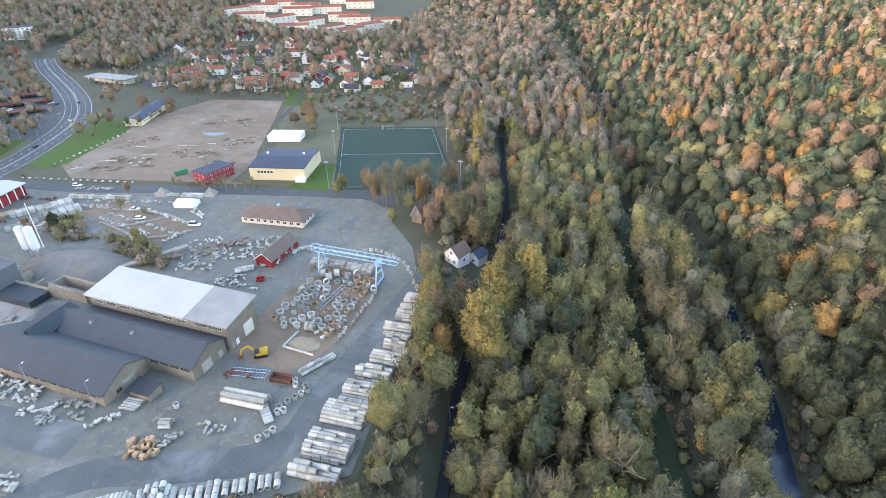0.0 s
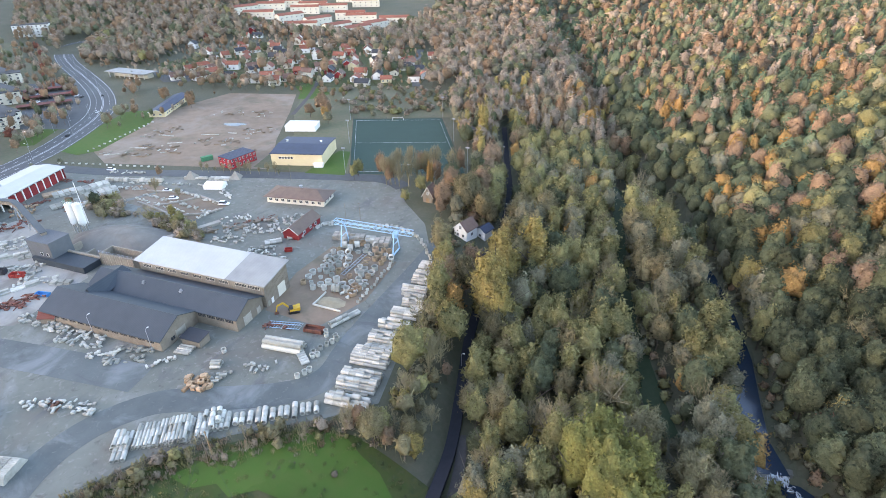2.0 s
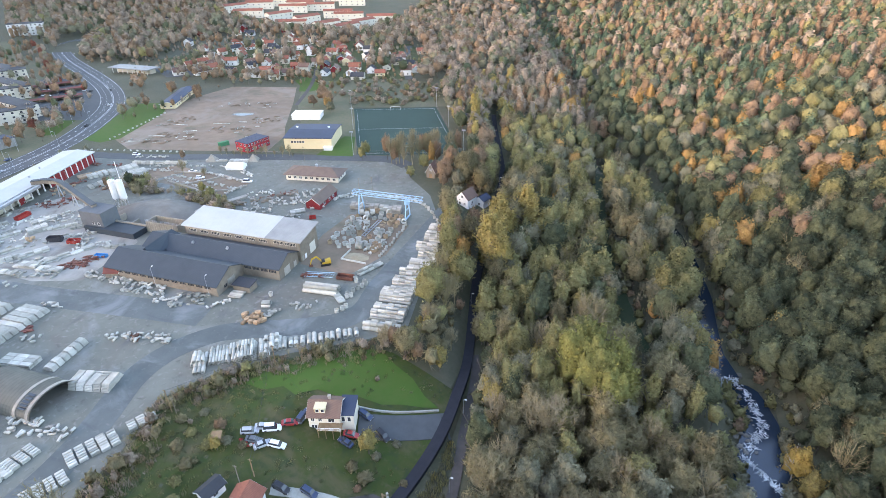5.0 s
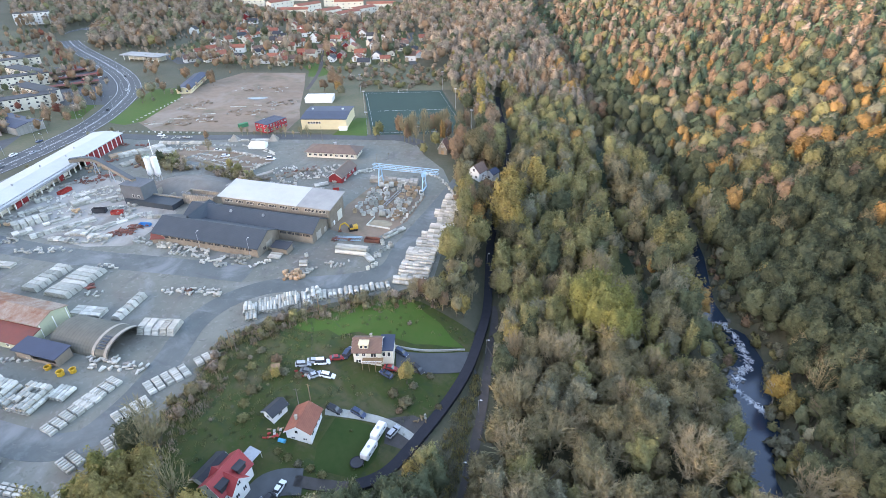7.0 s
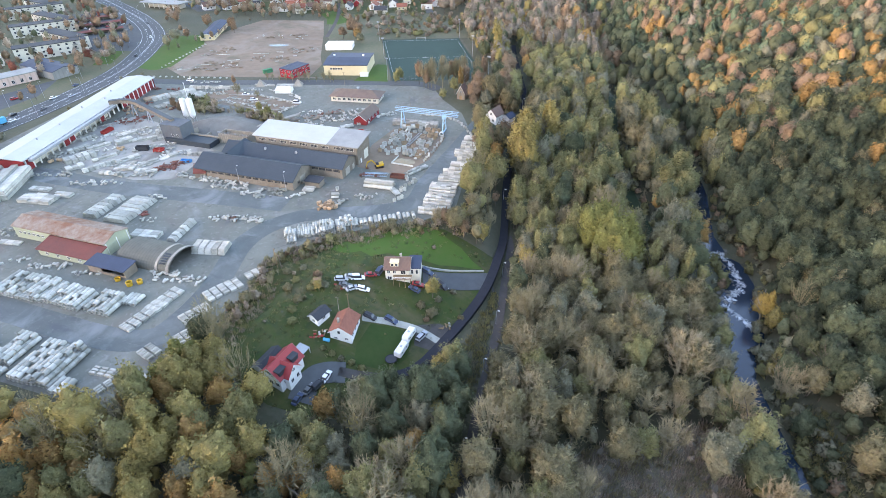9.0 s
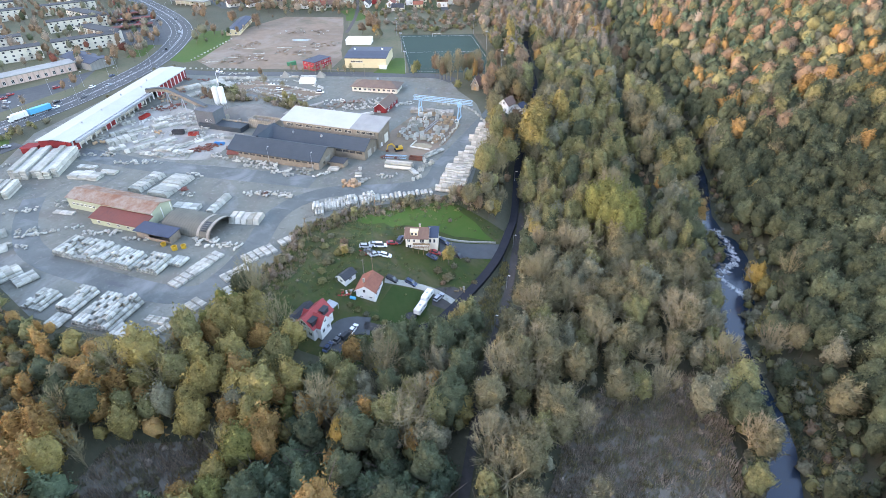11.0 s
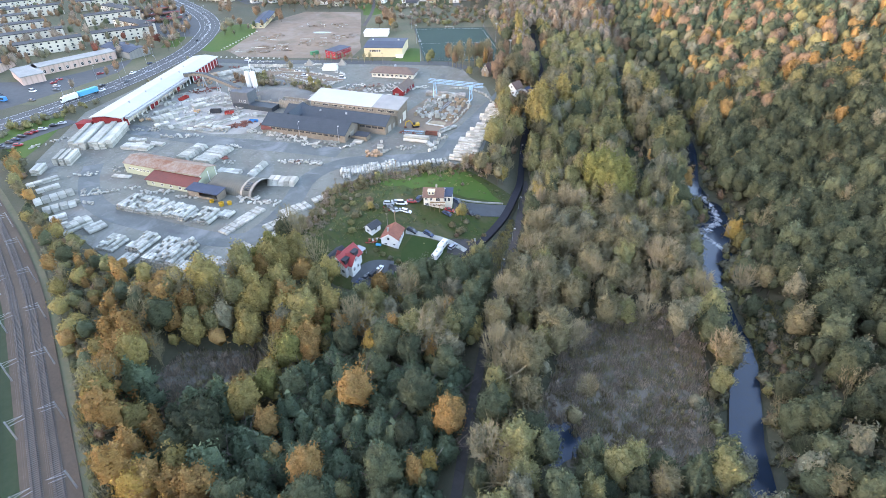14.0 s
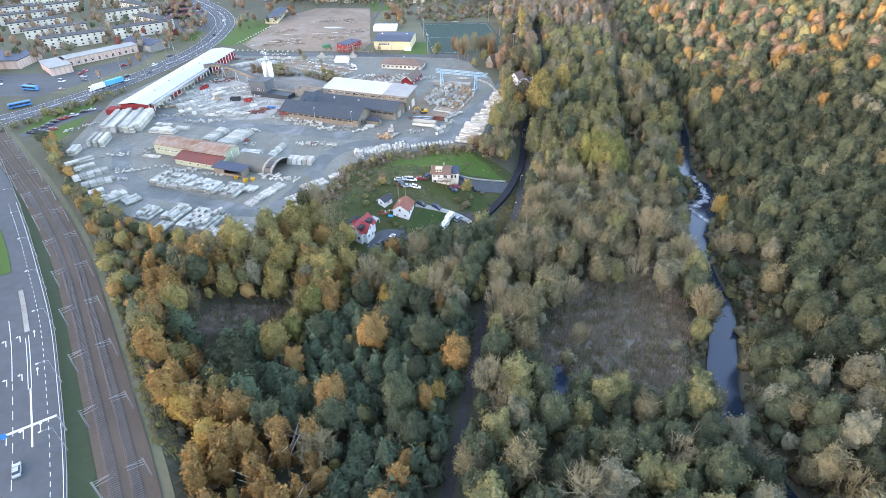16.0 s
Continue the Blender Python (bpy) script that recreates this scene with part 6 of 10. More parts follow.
part("roof", c, M_BROWNROOF, office)
for k in range(9):
    window_parts(office, -12.5 + k * 3.1, -5.8, 1.1, 1.5, 1.2, "S", 2)
for k in range(3):
    window_parts(office, 14.5, -3.5 + k * 3, 1.1, 1.5, 1.2, "E", 2)
w = Mesh()
w.tube([(0.5, 1.0, 5.4), (0.5, 1.0, 6.7), (0.5, 1.0, 6.9)], [0.7, 0.7, 0.9], 10)
part("roof_vent", w, M_STEEL, office)

crane = thing("gantry_crane", "light blue steel lattice gantry crane", "crane", None)
for yy in (144.2, 146.4):
    w = Mesh()
    for zz in (9.2, 11.0):
        w.beam((-103.5, yy, zz), (-69.5, yy, zz), 0.2)
    for k in range(20):
        x0 = -103.5 + k * 1.7
        w.beam((x0, yy, 9.2 if k % 2 else 11.0), (x0 + 1.7, yy, 11.0 if k % 2 else 9.2), 0.1)
    part("girder", w, M_BLUE, crane)
for k in range(12):
    x0 = -103.4 + k * 3.07
    for zz in (9.2, 11.0):
        part("cross_bar", Mesh().beam((x0, 144.2, zz), (x0, 146.4, zz), 0.12), M_BLUE, crane)
for px in (-100, -77):
    for yy, y2 in ((144.2, 142.0), (146.4, 148.6)):
        w = Mesh()
        w.beam((px, y2, 0.3), (px, yy, 9.3), 0.4)
        part("leg", w, M_BLUE, crane)
    w = Mesh()
    w.beam((px, 142, 0.45), (px, 148.6, 0.45), 0.5).beam((px, 143, 4.6), (px, 147.5, 4.6), 0.25)
    part("bogie", w, M_BLUE, crane)
w = Mesh()
w.box(-78, -76, 144.4, 146.2, 7.2, 9.0)
part("cab", w, M_BLUE, crane)

gym = thing("sports_hall", "pale yellow sports hall with a dark blue-grey roof", "sports hall", pose(-171, 229, 0, 0, 0, 14))
part("wall", gable_body(29, 28, 6.6, 7.6, -5), M_YELLOW, gym)
part("roof", gable_roof(29, 28, 6.6, 7.6, 0.4, 0.35), M_BLUEROOF, gym)
for k in range(5):
    window_parts(gym, -9.5 + k * 1.7, -14, 3.9, 1.3, 1.1, "S", 1)
for px in (-11, 9):
    w = Mesh()
    w.tube([(px, 4, 7.3), (px, 4, 8.3), (px, 4, 8.5)], [0.6, 0.6, 0.8], 10)
    part("roof_vent", w, M_WHITE, gym)
c = Mesh()
c.box(10, 15, -16.5, -13.9, -5, 2.0).box(9.7, 15.3, -16.8, -13.9, 2.0, 2.25)
part("porch", c, M_WHITE, gym)
back = thing("white_hall", "white flat-roofed hall behind the sports hall", "hall", pose(-201, 274, 0, 0, 0, 16))
c = Mesh()
c.box(-10, 10, -6, 6, -5, 3.3).box(-10.2, 10.2, -6.2, 6.2, 3.3, 3.65)
part("wall", c, M_WHITE, back)
pav = thing("red_pavilion", "two-storey red site pavilion with striped blue-grey roof", "pavilion", pose(-202, 209, 0, 0, 0, -14))
c = Mesh()
c.box(-5.2, 5.2, -8.5, 8.5, -0.3, 5.4)
part("wall", c, mat("bright_red_cladding", (0.42, 0.04, 0.05), (0.33, 0.03, 0.04), ribs=("Y", 2.4, 0.1), coarse=0.1), pav)
for k in range(7):
    w = Mesh()
    yy = -8.6 + k * 2.46
    w.box(-5.4, 5.4, yy, yy + 2.26, 5.4, 5.65)
    part("roof_module", w, M_BLUEROOF, pav)
for k in range(7):
    for zz in (0.6, 3.3):
        window_parts(pav, 5.2, -7.4 + k * 2.46, zz + 0.4, 0.9, 1.2, "E", 1)
        if k < 3:
            window_parts(pav, -3.4 + k * 3.2, -8.5, zz + 0.4, 1.1, 1.1, "S", 1)

# ---------------- concrete goods in the yard ----------------
yr = random.Random(11)
pipe_cache = {}


def pipe_data(r, length, material):
    key = (round(r, 2), round(length, 2), material.name)
    if key not in pipe_cache:
        pipe_cache[key] = Mesh().pipe("X", length, r, r * 0.2, 12, bell=0.0).data("pipe", material)
    return pipe_cache[key]


def block_data(a, b, c, material):
    key = (a, b, c, material.name)
    if key not in pipe_cache:
        me = Mesh()
        k = min(a, b, c) * 0.12
        # chamfered top edges
        me.add([(-a / 2, -b / 2, 0), (a / 2, -b / 2, 0), (a / 2, b / 2, 0), (-a / 2, b / 2, 0), (-a / 2, -b / 2, c - k), (a / 2, -b / 2, c - k), (a / 2, b / 2, c - k), (-a / 2, b / 2, c - k),
                (-a / 2 + k, -b / 2 + k, c), (a / 2 - k, -b / 2 + k, c), (a / 2 - k, b / 2 - k, c), (-a / 2 + k, b / 2 - k, c)],
               [(3, 2, 1, 0), (0, 1, 5, 4), (1, 2, 6, 5), (2, 3, 7, 6), (3, 0, 4, 7), (4, 5, 9, 8), (5, 6, 10, 9), (6, 7, 11, 10), (7, 4, 8, 11), (8, 9, 10, 11)])
        pipe_cache[key] = me.data("block", material)
    return pipe_cache[key]


def pipe_stack(x, y, rz, nl, nw, layers, r, length, material=None, miss=0.06, label="stacked pale grey concrete pipes lying in rows"):
    """Pipes lying along the stack's x axis: nl end to end, nw side by side, in layers that step in."""
    material = material or M_CONC
    ob = thing("pipe_stack", label, "pipe stack", pose(x, y, land1(x, y) + 0.03, 0, 0, rz), "concrete pipe stacks")
    me = pipe_data(r, length, material)
    for k in range(layers):
        for i in range(nl):
            for j in range(nw - k):
                if k and yr.random() < miss or k == layers - 1 and k and yr.random() < miss * 4:
                    continue
                px = (i - (nl - 1) / 2) * (length + 0.12) + yr.uniform(-0.08, 0.08)
                py = (j - (nw - 1 - k) / 2) * (2 * r + 0.03)
                part("pipe", me, None, ob, m=pose(px, py, r + k * r * 1.76, yr.uniform(0, 360), 0, yr.uniform(-1.5, 1.5)))
    return ob


def slab_stack(x, y, rz, nx_, ny__, layers, a, b, c, material=None, step=0, gap=0.15, label="stacked pale concrete slabs", name="slab_stack"):
    ob = thing(name, label, "slab stack", pose(x, y, land1(x, y) + 0.03, 0, 0, rz), "concrete slab stacks")
    me = block_data(a, b, c, material or M_CONC)
    for k in range(layers):
        for i in range(nx_):
            for j in range(ny__ - (k if step else 0)):
                if k and k == layers - 1 and yr.random() < 0.15:
                    continue
                px = (i - (nx_ - 1) / 2) * (a + gap) + yr.uniform(-0.07, 0.07)
                py = (j - (ny__ - 1) / 2) * (b + gap * 0.5) + yr.uniform(-0.03, 0.03)
                part("slab", me, None, ob, m=pose(px, py, k * (c + (0.14 if name == "beam_stack" else 0.05)), 0, 0, yr.uniform(-1, 1)))
    return ob


def small_pipe(me, x, y, z, length, r):
    """One pipe of a pile along x: six-sided, with a dark-bored end."""
    vs = [(x + s * length / 2, y + r * math.cos(k * math.pi / 3), z + r * math.sin(k * math.pi / 3)) for s in (-1, 1) for k in range(6)]
    fs = [(k, (k + 1) % 6, 6 + (k + 1) % 6, 6 + k) for k in range(6)] + [(5, 4, 3, 2, 1, 0), (6, 7, 8, 9, 10, 11)]
    me.add(vs, fs)


def pipe_pile(x, y, rz, rows, length, width, layers, d, label="long stepped piles of small pale concrete pipes", gap=0.35):
    """Rows of pipes behind each other along x, each row a trapezoid of pipes laid side by side."""
    ob = thing("pipe_pile", label, "pipe pile", pose(x, y, land1(x, y) + 0.03, 0, 0, rz), "pipe piles")
    n = max(2, int(width / d))
    for i in range(rows):
        me = Mesh()
        px = (i - (rows - 1) / 2) * (length + gap)
        top = layers - (yr.random() < 0.25)
        for k in range(top):
            for j in range(n - k):
                if k == top - 1 and yr.random() < 0.06:
                    continue
                small_pipe(me, px + yr.uniform(-0.1, 0.1), (j - (n - 1 - k) / 2) * d, d / 2 + k * d * 0.87, length, d * 0.49)
        tagged(part("bundle", me, M_CONC, ob), kind="stuff")
    return ob


ring_at = []


def ring(x, y, r, h, material=None, tilt=0):
    ring_at.append((x, y))
    nm, lab = ("well_ring", "upright concrete well ring") if not tilt else ("pipe", "large concrete pipe lying on the ground")
    key = ("ring", round(r, 1), round(h, 1), (material or M_CONC).name)
    if key not in pipe_cache:
        pipe_cache[key] = Mesh().pipe("Z", h, r, r * 0.14, 18, bell=0.06).data("well_ring", material or M_CONC)
    z = land1(x, y) + 0.03
    m = pose(x, y, z + (r if tilt else h / 2), 90 if tilt else 0, 0, yr.uniform(0, 360) if not tilt else tilt)
    return solo(nm, pipe_cache[key], None, lab + (", brown stained" if material is M_CONC_BROWN else ", pale grey"), "well ring", group="concrete well rings", m=m)


# stacks along the eastern lane, pipes across
for x, y, nl, nw, ly, r, ln in ((-57, 67.5, 5, 3, 2, 0.75, 2.3), (-57.5, 75.5, 5, 8, 3, 0.5, 2.2), (-58.5, 85.5, 5, 7, 3, 0.52, 2.2), (-58.5, 94.5, 4, 6, 3, 0.48, 2.3), (-58.5, 102, 4, 3, 2, 0.75, 2.4), (-57.5, 108.5, 4, 4, 2, 0.6, 2.2), (-57.5, 116, 3, 6, 3, 0.5, 2.2), (-60, 123, 4, 3, 2, 0.55, 2.2), (-58.5, 130, 4, 6, 3, 0.5, 2.2), (-60.5, 138.5, 3, 6, 2, 0.52, 2.2)):
    pipe_stack(x, y, 4, nl, nw, ly, r, ln)
# smaller pipes filling the gaps between them
for x, y, n, w, ly in ((-57.5, 71.4, 4, 1.8, 2), (-58.5, 90.2, 4, 2.2, 2), (-58.5, 98.4, 3, 2.0, 2), (-59, 119.8, 4, 2.0, 2), (-59.5, 134.6, 4, 2.2, 2), (-54.8, 111, 2, 7, 2)):
    pipe_pile(x, y, 4, n, 2.1, w, ly, 0.72, gap=0.2)
# stacks on the southern rim
for x, y, nl, nw, ly, r, ln in ((-104.5, 37.2, 2, 4, 2, 0.6, 2.4), (-102.2, 34.2, 2, 3, 1, 0.6, 2.6), (-100.3, 40.2, 3, 6, 2, 0.42, 2.4), (-97, 42.3, 3, 6, 2, 0.42, 2.6), (-92.8, 44.3, 3, 7, 3, 0.45, 2.6), (-88.5, 47.6, 4, 3, 2, 0.6, 2.1), (-86.3, 50.2, 4, 3, 2, 0.72, 1.5)):
    pipe_stack(x, y, -58, nl, nw, ly, r, ln)
for k in range(9):
    x, y = -83.5 + k * 2.45, 51.2 + k * 1.45
    pipe_stack(x, y, -60, 2 if k % 3 else 3, 1 + k % 2, 1, 0.75, 1.7)
# south-west field: pipes along y
for x, y, nl, nw, ly, r, ln in ((-177, -17, 5, 6, 2, 0.78, 2.3), (-167.5, -16.5, 5, 6, 2, 0.78, 2.3), (-158, -16.5, 4, 5, 2, 0.8, 2.3), (-150.6, -17, 4, 4, 2, 0.8, 2.3), (-140.4, -16, 4, 5, 2, 0.82, 2.4), (-133.8, -11.5, 2, 3, 1, 0.7, 2.2),
                                (-161.8, -43.5, 4, 5, 2, 0.7, 2.3), (-150.5, -39.5, 5, 4, 2, 0.78, 2.4), (-138.5, -41.5, 6, 5, 2, 0.8, 2.4), (-131.5, -41, 6, 3, 3, 0.82, 2.4), (-125.2, -46.5, 2, 3, 1, 0.9, 2.3), (-148.5, -49, 2, 3, 1, 0.75, 2.4)):
    pipe_stack(x, y, 92, round(nl * 1.3), nw + 1 - (r > 0.85), ly, r * 0.95, ln * 0.72)
for x, y, nl, nw, ly, r, ln, rz in ((-187, -38.5, 5, 5, 2, 0.75, 2.3, 70), (-178, -36.5, 3, 4, 1, 0.75, 2.3, 70)):
    pipe_stack(x, y, rz, nl, nw, ly, r, ln)
# angle elements in echelon along the lane
for x, y, rz, n, m_ in ((-125, -16.5, 80, 6, 5), (-124, -8.5, 80, 5, 5), (-109.5, 0.5, 62, 4, 6), (-106.8, 4.6, 62, 2, 6), (-110, -11, 65, 4, 5), (-106, -20, 65, 3, 5), (-112, -29, 75, 2, 6), (-107, -40, 70, 3, 4), (-119, -39, 5, 3, 3), (-114, -42, 70, 3, 3), (-103.5, 12.5, 60, 3, 4)):
    slab_stack(x, y, rz, n, m_, 1, 2.0, 0.75, 0.9, label="pale concrete angle elements set out in rows", name="element_row", gap=0.5)
# long beams by the red hall
for k in range(7):
    slab_stack(-259 + k * 2.75 + (0.0 if k < 3 else 1.0), 29.0 + k * 1.25, 117, 1, 1, 6 - k % 2, 28 if k % 3 else 25, 2.6, 0.62, label="tall stack of long pale concrete beams", name="beam_stack")
for k in range(3):
    slab_stack(-247.5 + k * 3.1, 6.2 + k * 1.0, 117, 1, 1, 5, 12, 2.0, 0.62, label="stack of pale concrete beams", name="beam_stack")
slab_stack(-246.5, -6.5, 117, 1, 3, 4, 8, 1.3, 0.6, label="stack of pale concrete beams", name="beam_stack")
for x, y, rz, nx_, ny__, ly, a, b, c in ((-235.5, -14, 62, 4, 2, 3, 3.2, 2.2, 0.7), (-227, -18, 62, 3, 2, 2, 3.0, 2.2, 0.7), (-216.5, -23.5, 60, 5, 3, 2, 3.0, 1.8, 0.7), (-206.5, -29, 55, 4, 3, 2, 3.0, 1.8, 0.7), (-199, -36, 55, 2, 2, 2, 3.0, 2.0, 0.7),
                                         (-189.6, 33, 92, 7, 3, 3, 2.2, 2.4, 0.55), (-177, 34, 92, 8, 4, 3, 2.2, 2.6, 0.55), (-157, 20.5, 8, 3, 3, 3, 3.6, 1.5, 0.5), (-146, 27, 95, 6, 2, 3, 2.2, 2.0, 0.5), (-127.5, 20.5, 12, 5, 6, 4, 2.4, 1.2, 0.45),
                                         (-222, 30, 8, 3, 4, 3, 5, 1.6, 0.5), (-215, 36, 8, 2, 2, 2, 4, 1.6, 0.5), (-203, 13, 5, 3, 1, 2, 4.6, 1.4, 0.6), (-204, 2, 8, 3, 2, 1, 3, 1.2, 0.6),
                                         (-237, 66, 62, 5, 3, 4, 2.6, 2.4, 0.6), (-240, 80, 62, 4, 2, 3, 2.6, 2.4, 0.6), (-221, 62, 62, 6, 2, 2, 2.4, 1.6, 0.6), (-214, 72, 60, 4, 2, 2, 2.6, 1.6, 0.6), (-199, 76, 62, 4, 2, 2, 4.5, 1.4, 0.5), (-196, 64, 10, 4, 2, 2, 2.4, 1.6, 0.6),
                                         (-250, 156, 62, 5, 4, 3, 2.8, 2.0, 0.55), (-240, 152, 62, 5, 4, 3, 2.8, 2.0, 0.55), (-247, 168, 14, 5, 2, 2, 2.4, 1.6, 0.6), (-229, 173, 14, 5, 2, 2, 2.4, 1.6, 0.5), (-196, 186, 14, 4, 2, 2, 2.6, 1.6, 0.5)):
    if nx_ * ny__ >= 9 and a < 3.1:
        pipe_pile(x, y, rz, nx_, a - 0.2, ny__ * b * 1.06, ly + 2, 0.44)
    else:
        slab_stack(x, y, rz, nx_, ny__, ly, a, b, c, step=1 if b > 2 else 0)
for x, y in ((-263, 143), (-258, 150)):
    slab_stack(x, y, 62, 3, 3, 2, 2.4, 1.6, 0.6, M_CONC_BROWN, label="stack of pinkish concrete blocks")
for x, y, rz, nx_, ny__, ly, a, b, c in ((-231, 88, 62, 3, 2, 3, 2.6, 2.2, 0.6), (-226, 70, 62, 4, 1, 2, 2.6, 2.0, 0.6), (-208, 64, 10, 4, 2, 2, 2.4, 1.8, 0.6), (-232, 58, 62, 3, 2, 2, 2.4, 2.0, 0.6), (-222, 94, 50, 4, 1, 2, 2.4, 1.6, 0.6), (-237, 96, 62, 4, 2, 2, 2.4, 2.0, 0.6), (-229, 37, 8, 4, 2, 2, 2.2, 1.4, 0.5), (-236, 142, 62, 4, 2, 2, 2.6, 2.0, 0.6), (-209, 183, 14, 5, 1, 2, 2.4, 1.6, 0.5), (-236, 171, 14, 4, 1, 2, 2.2, 1.4, 0.6)):
    slab_stack(x, y, rz, nx_, ny__, ly, a, b, c)
# long pipes before the halls
pipe_stack(-86.5, 81.5, 4, 1, 3, 2, 0.8, 13, miss=0.0, label="long pale concrete pipes side by side")
pipe_stack(-78.5, 79, 50, 1, 6, 1, 0.55, 2.4)
pipe_stack(-101, 68, 20, 1, 3, 2, 0.5, 3.0, miss=0)
pipe_stack(-75.5, 100, 62, 5, 2, 2, 0.6, 2.2)
pipe_stack(-129, 137, 40, 3, 3, 1, 0.55, 2.2)
pipe_stack(-122.5, 143.5, 40, 3, 2, 1, 0.6, 2.2)
# well rings between crane and lane
for x, y, r in ((-97.5, 137, 1.4), (-97.5, 133.5, 1.4), (-90, 145.5, 1.1), (-89, 142, 1.1), (-79.5, 131, 1.2), (-85.5, 130.5, 1.0), (-83, 129.5, 1.3), (-85, 127.5, 1.1), (-82.5, 125.5, 1.2), (-79.5, 128, 1.4), (-99, 123.5, 0.8), (-96, 123.5, 1.2), (-96.5, 127.5, 1.0), (-94.8, 125.8, 0.9), (-89.5, 119.5, 1.2), (-86, 117.5, 1.4), (-83.5, 119.8, 1.1), (-81.5, 121.8, 1.2), (-78.6, 119.8, 1.0)):
    ring(x, y, r, 1.8 if r == 1.2 else 1.2)
for x, y, r in ((-85.5, 144, 1.4), (-82.2, 144.5, 1.0), (-79.8, 144.5, 1.1), (-82.5, 140.5, 1.6), (-82.5, 137.4, 1.2), (-79, 135.5, 1.0), (-79.5, 125.2, 1.0), (-81.2, 118, 1.2), (-79.0, 116.9, 1.0), (-80, 113.7, 1.6), (-86, 137, 1.5), (-85, 133.5, 1.4)):
    ring(x, y, r, 0.4 if x in (-86, -85) else 1.4, M_CONC_BROWN)
for x, y, r, h, tl in ((-99.8, 131, 1.3, 1.8, 60), (-91.5, 132.5, 1.2, 1.2, 30), (-98.5, 142.5, 1.4, 2.0, 120), (-95.3, 141.2, 1.4, 2.0, 120), (-94.0, 144.6, 1.3, 2.0, 120), (-87.2, 113.6, 1.5, 1.3, 100), (-85.6, 113.9, 1.5, 1.3, 100), (-76.8, 140, 1.1, 1.4, 20)):
    ring(x, y, r, h, None, tl)
for k in range(900):
    x, y = yr.uniform(-101, -77.5), yr.uniform(112, 147)
    if min(math.hypot(x - a, y - b) for a, b in ring_at) > 2.75 and not (abs(x + 88.7) < 2.0 and 122 < y < 141):
        ring(x, y, yr.choice((0.8, 1.0, 1.2)), yr.choice((0.9, 1.2, 1.6)), M_CONC_BROWN if yr.random() < 0.3 else None, yr.choice((0, 0, 0, 60)))
frame_rails = thing("lattice_girder", "grey steel lattice girder lying between the well rings", "girder", pose(-88.7, 131.5, 0.1, 0, 0, 85))
for yy in (-0.7, 0.7):
    part("rail", Mesh().beam((-8, yy, 0.35), (8, yy, 0.35), 0.22, 0.4), M_STEEL, frame_rails)
for k in range(9):
    part("rung", Mesh().beam((-7.6 + k * 1.9, -0.7, 0.3), (-7.6 + k * 1.9, 0.7, 0.3), 0.14), M_STEEL, frame_rails)
for x, y, n, m_ in ((-104, 149.5, 3, 4), (-97, 150.5, 3, 3), (-91, 150.5, 2, 3), (-85.5, 150.5, 3, 5)):
    slab_stack(x, y, 12, n, m_, 3, 2.0, 1.1, 0.6, M_CONC_OLD if n == 3 else M_CONC, label="stack of weathered concrete blocks under the crane", gap=0.2)
for k in range(16):
    ring(-75.6 + 0.02 * k + yr.uniform(-0.5, 0.5), 110 + k * 1.9, 0.55, 0.8)
for x, y in ((-75.5, 71.5), (-74.3, 73.5), (-73.6, 75), (-76, 80.5), (-74.8, 81.5), (-76.5, 82), (-75.5, 84.5), (-74.5, 86.5), (-73.6, 88.2), (-72.8, 90), (-74, 91), (-77, 90.5), (-78, 92), (-103, 73.8)):
    ring(x, y, 0.75, 1.3)
for k in range(26):
    a = k / 25
    ring(-96 + 34 * a + yr.uniform(-0.5, 0.5), 163 - 3 * a - 22 * a * a + yr.uniform(-0.6, 0.6) + 8 * math.sin(a * 2.2), 0.6, 0.9)

# scattered goods: heaps of small pieces
piece_kinds = [block_data(1.5, 0.6, 0.5, M_CONC), block_data(0.9, 0.9, 0.7, M_CONC), block_data(2.2, 0.7, 0.5, M_CONC), pipe_data(0.4, 1.4, M_CONC), pipe_data(0.3, 1.0, M_CONC), block_data(1.0, 0.8, 0.45, M_CONC_OLD)]
rust_kinds = [block_data(2.6, 0.4, 0.3, M_SCRAP), block_data(1.4, 0.9, 0.6, M_SCRAP), block_data(3.2, 0.25, 0.25, M_SCRAP)]


def spread(x, y, rz, lx, ly, n, kinds=piece_kinds, label="loose pale concrete pieces strewn on the yard", name="loose_goods"):
    """Many small pieces strewn over a patch lx by ly."""
    me, mats = Mesh(), []
    for k in range(n):
        d = yr.choice(kinds)
        if d.materials[0] not in mats:
            mats.append(d.materials[0])
        up = 0.42 if d.name.startswith("pipe") else 0.0
        m = pose(yr.uniform(-lx, lx) / 2, yr.uniform(-ly, ly) / 2, up + (yr.random() < 0.35) * 0.45, 0, 0, yr.choice((0, 90)) + yr.uniform(-25, 25))
        me.add([m @ v.co for v in d.vertices], [tuple(q.vertices) for q in d.polygons], mats.index(d.materials[0]))
    return solo(name, me, mats, label, "concrete goods", "stuff", "loose goods", pose(x, y, land1(x, y) + 0.03, 0, 0, rz))


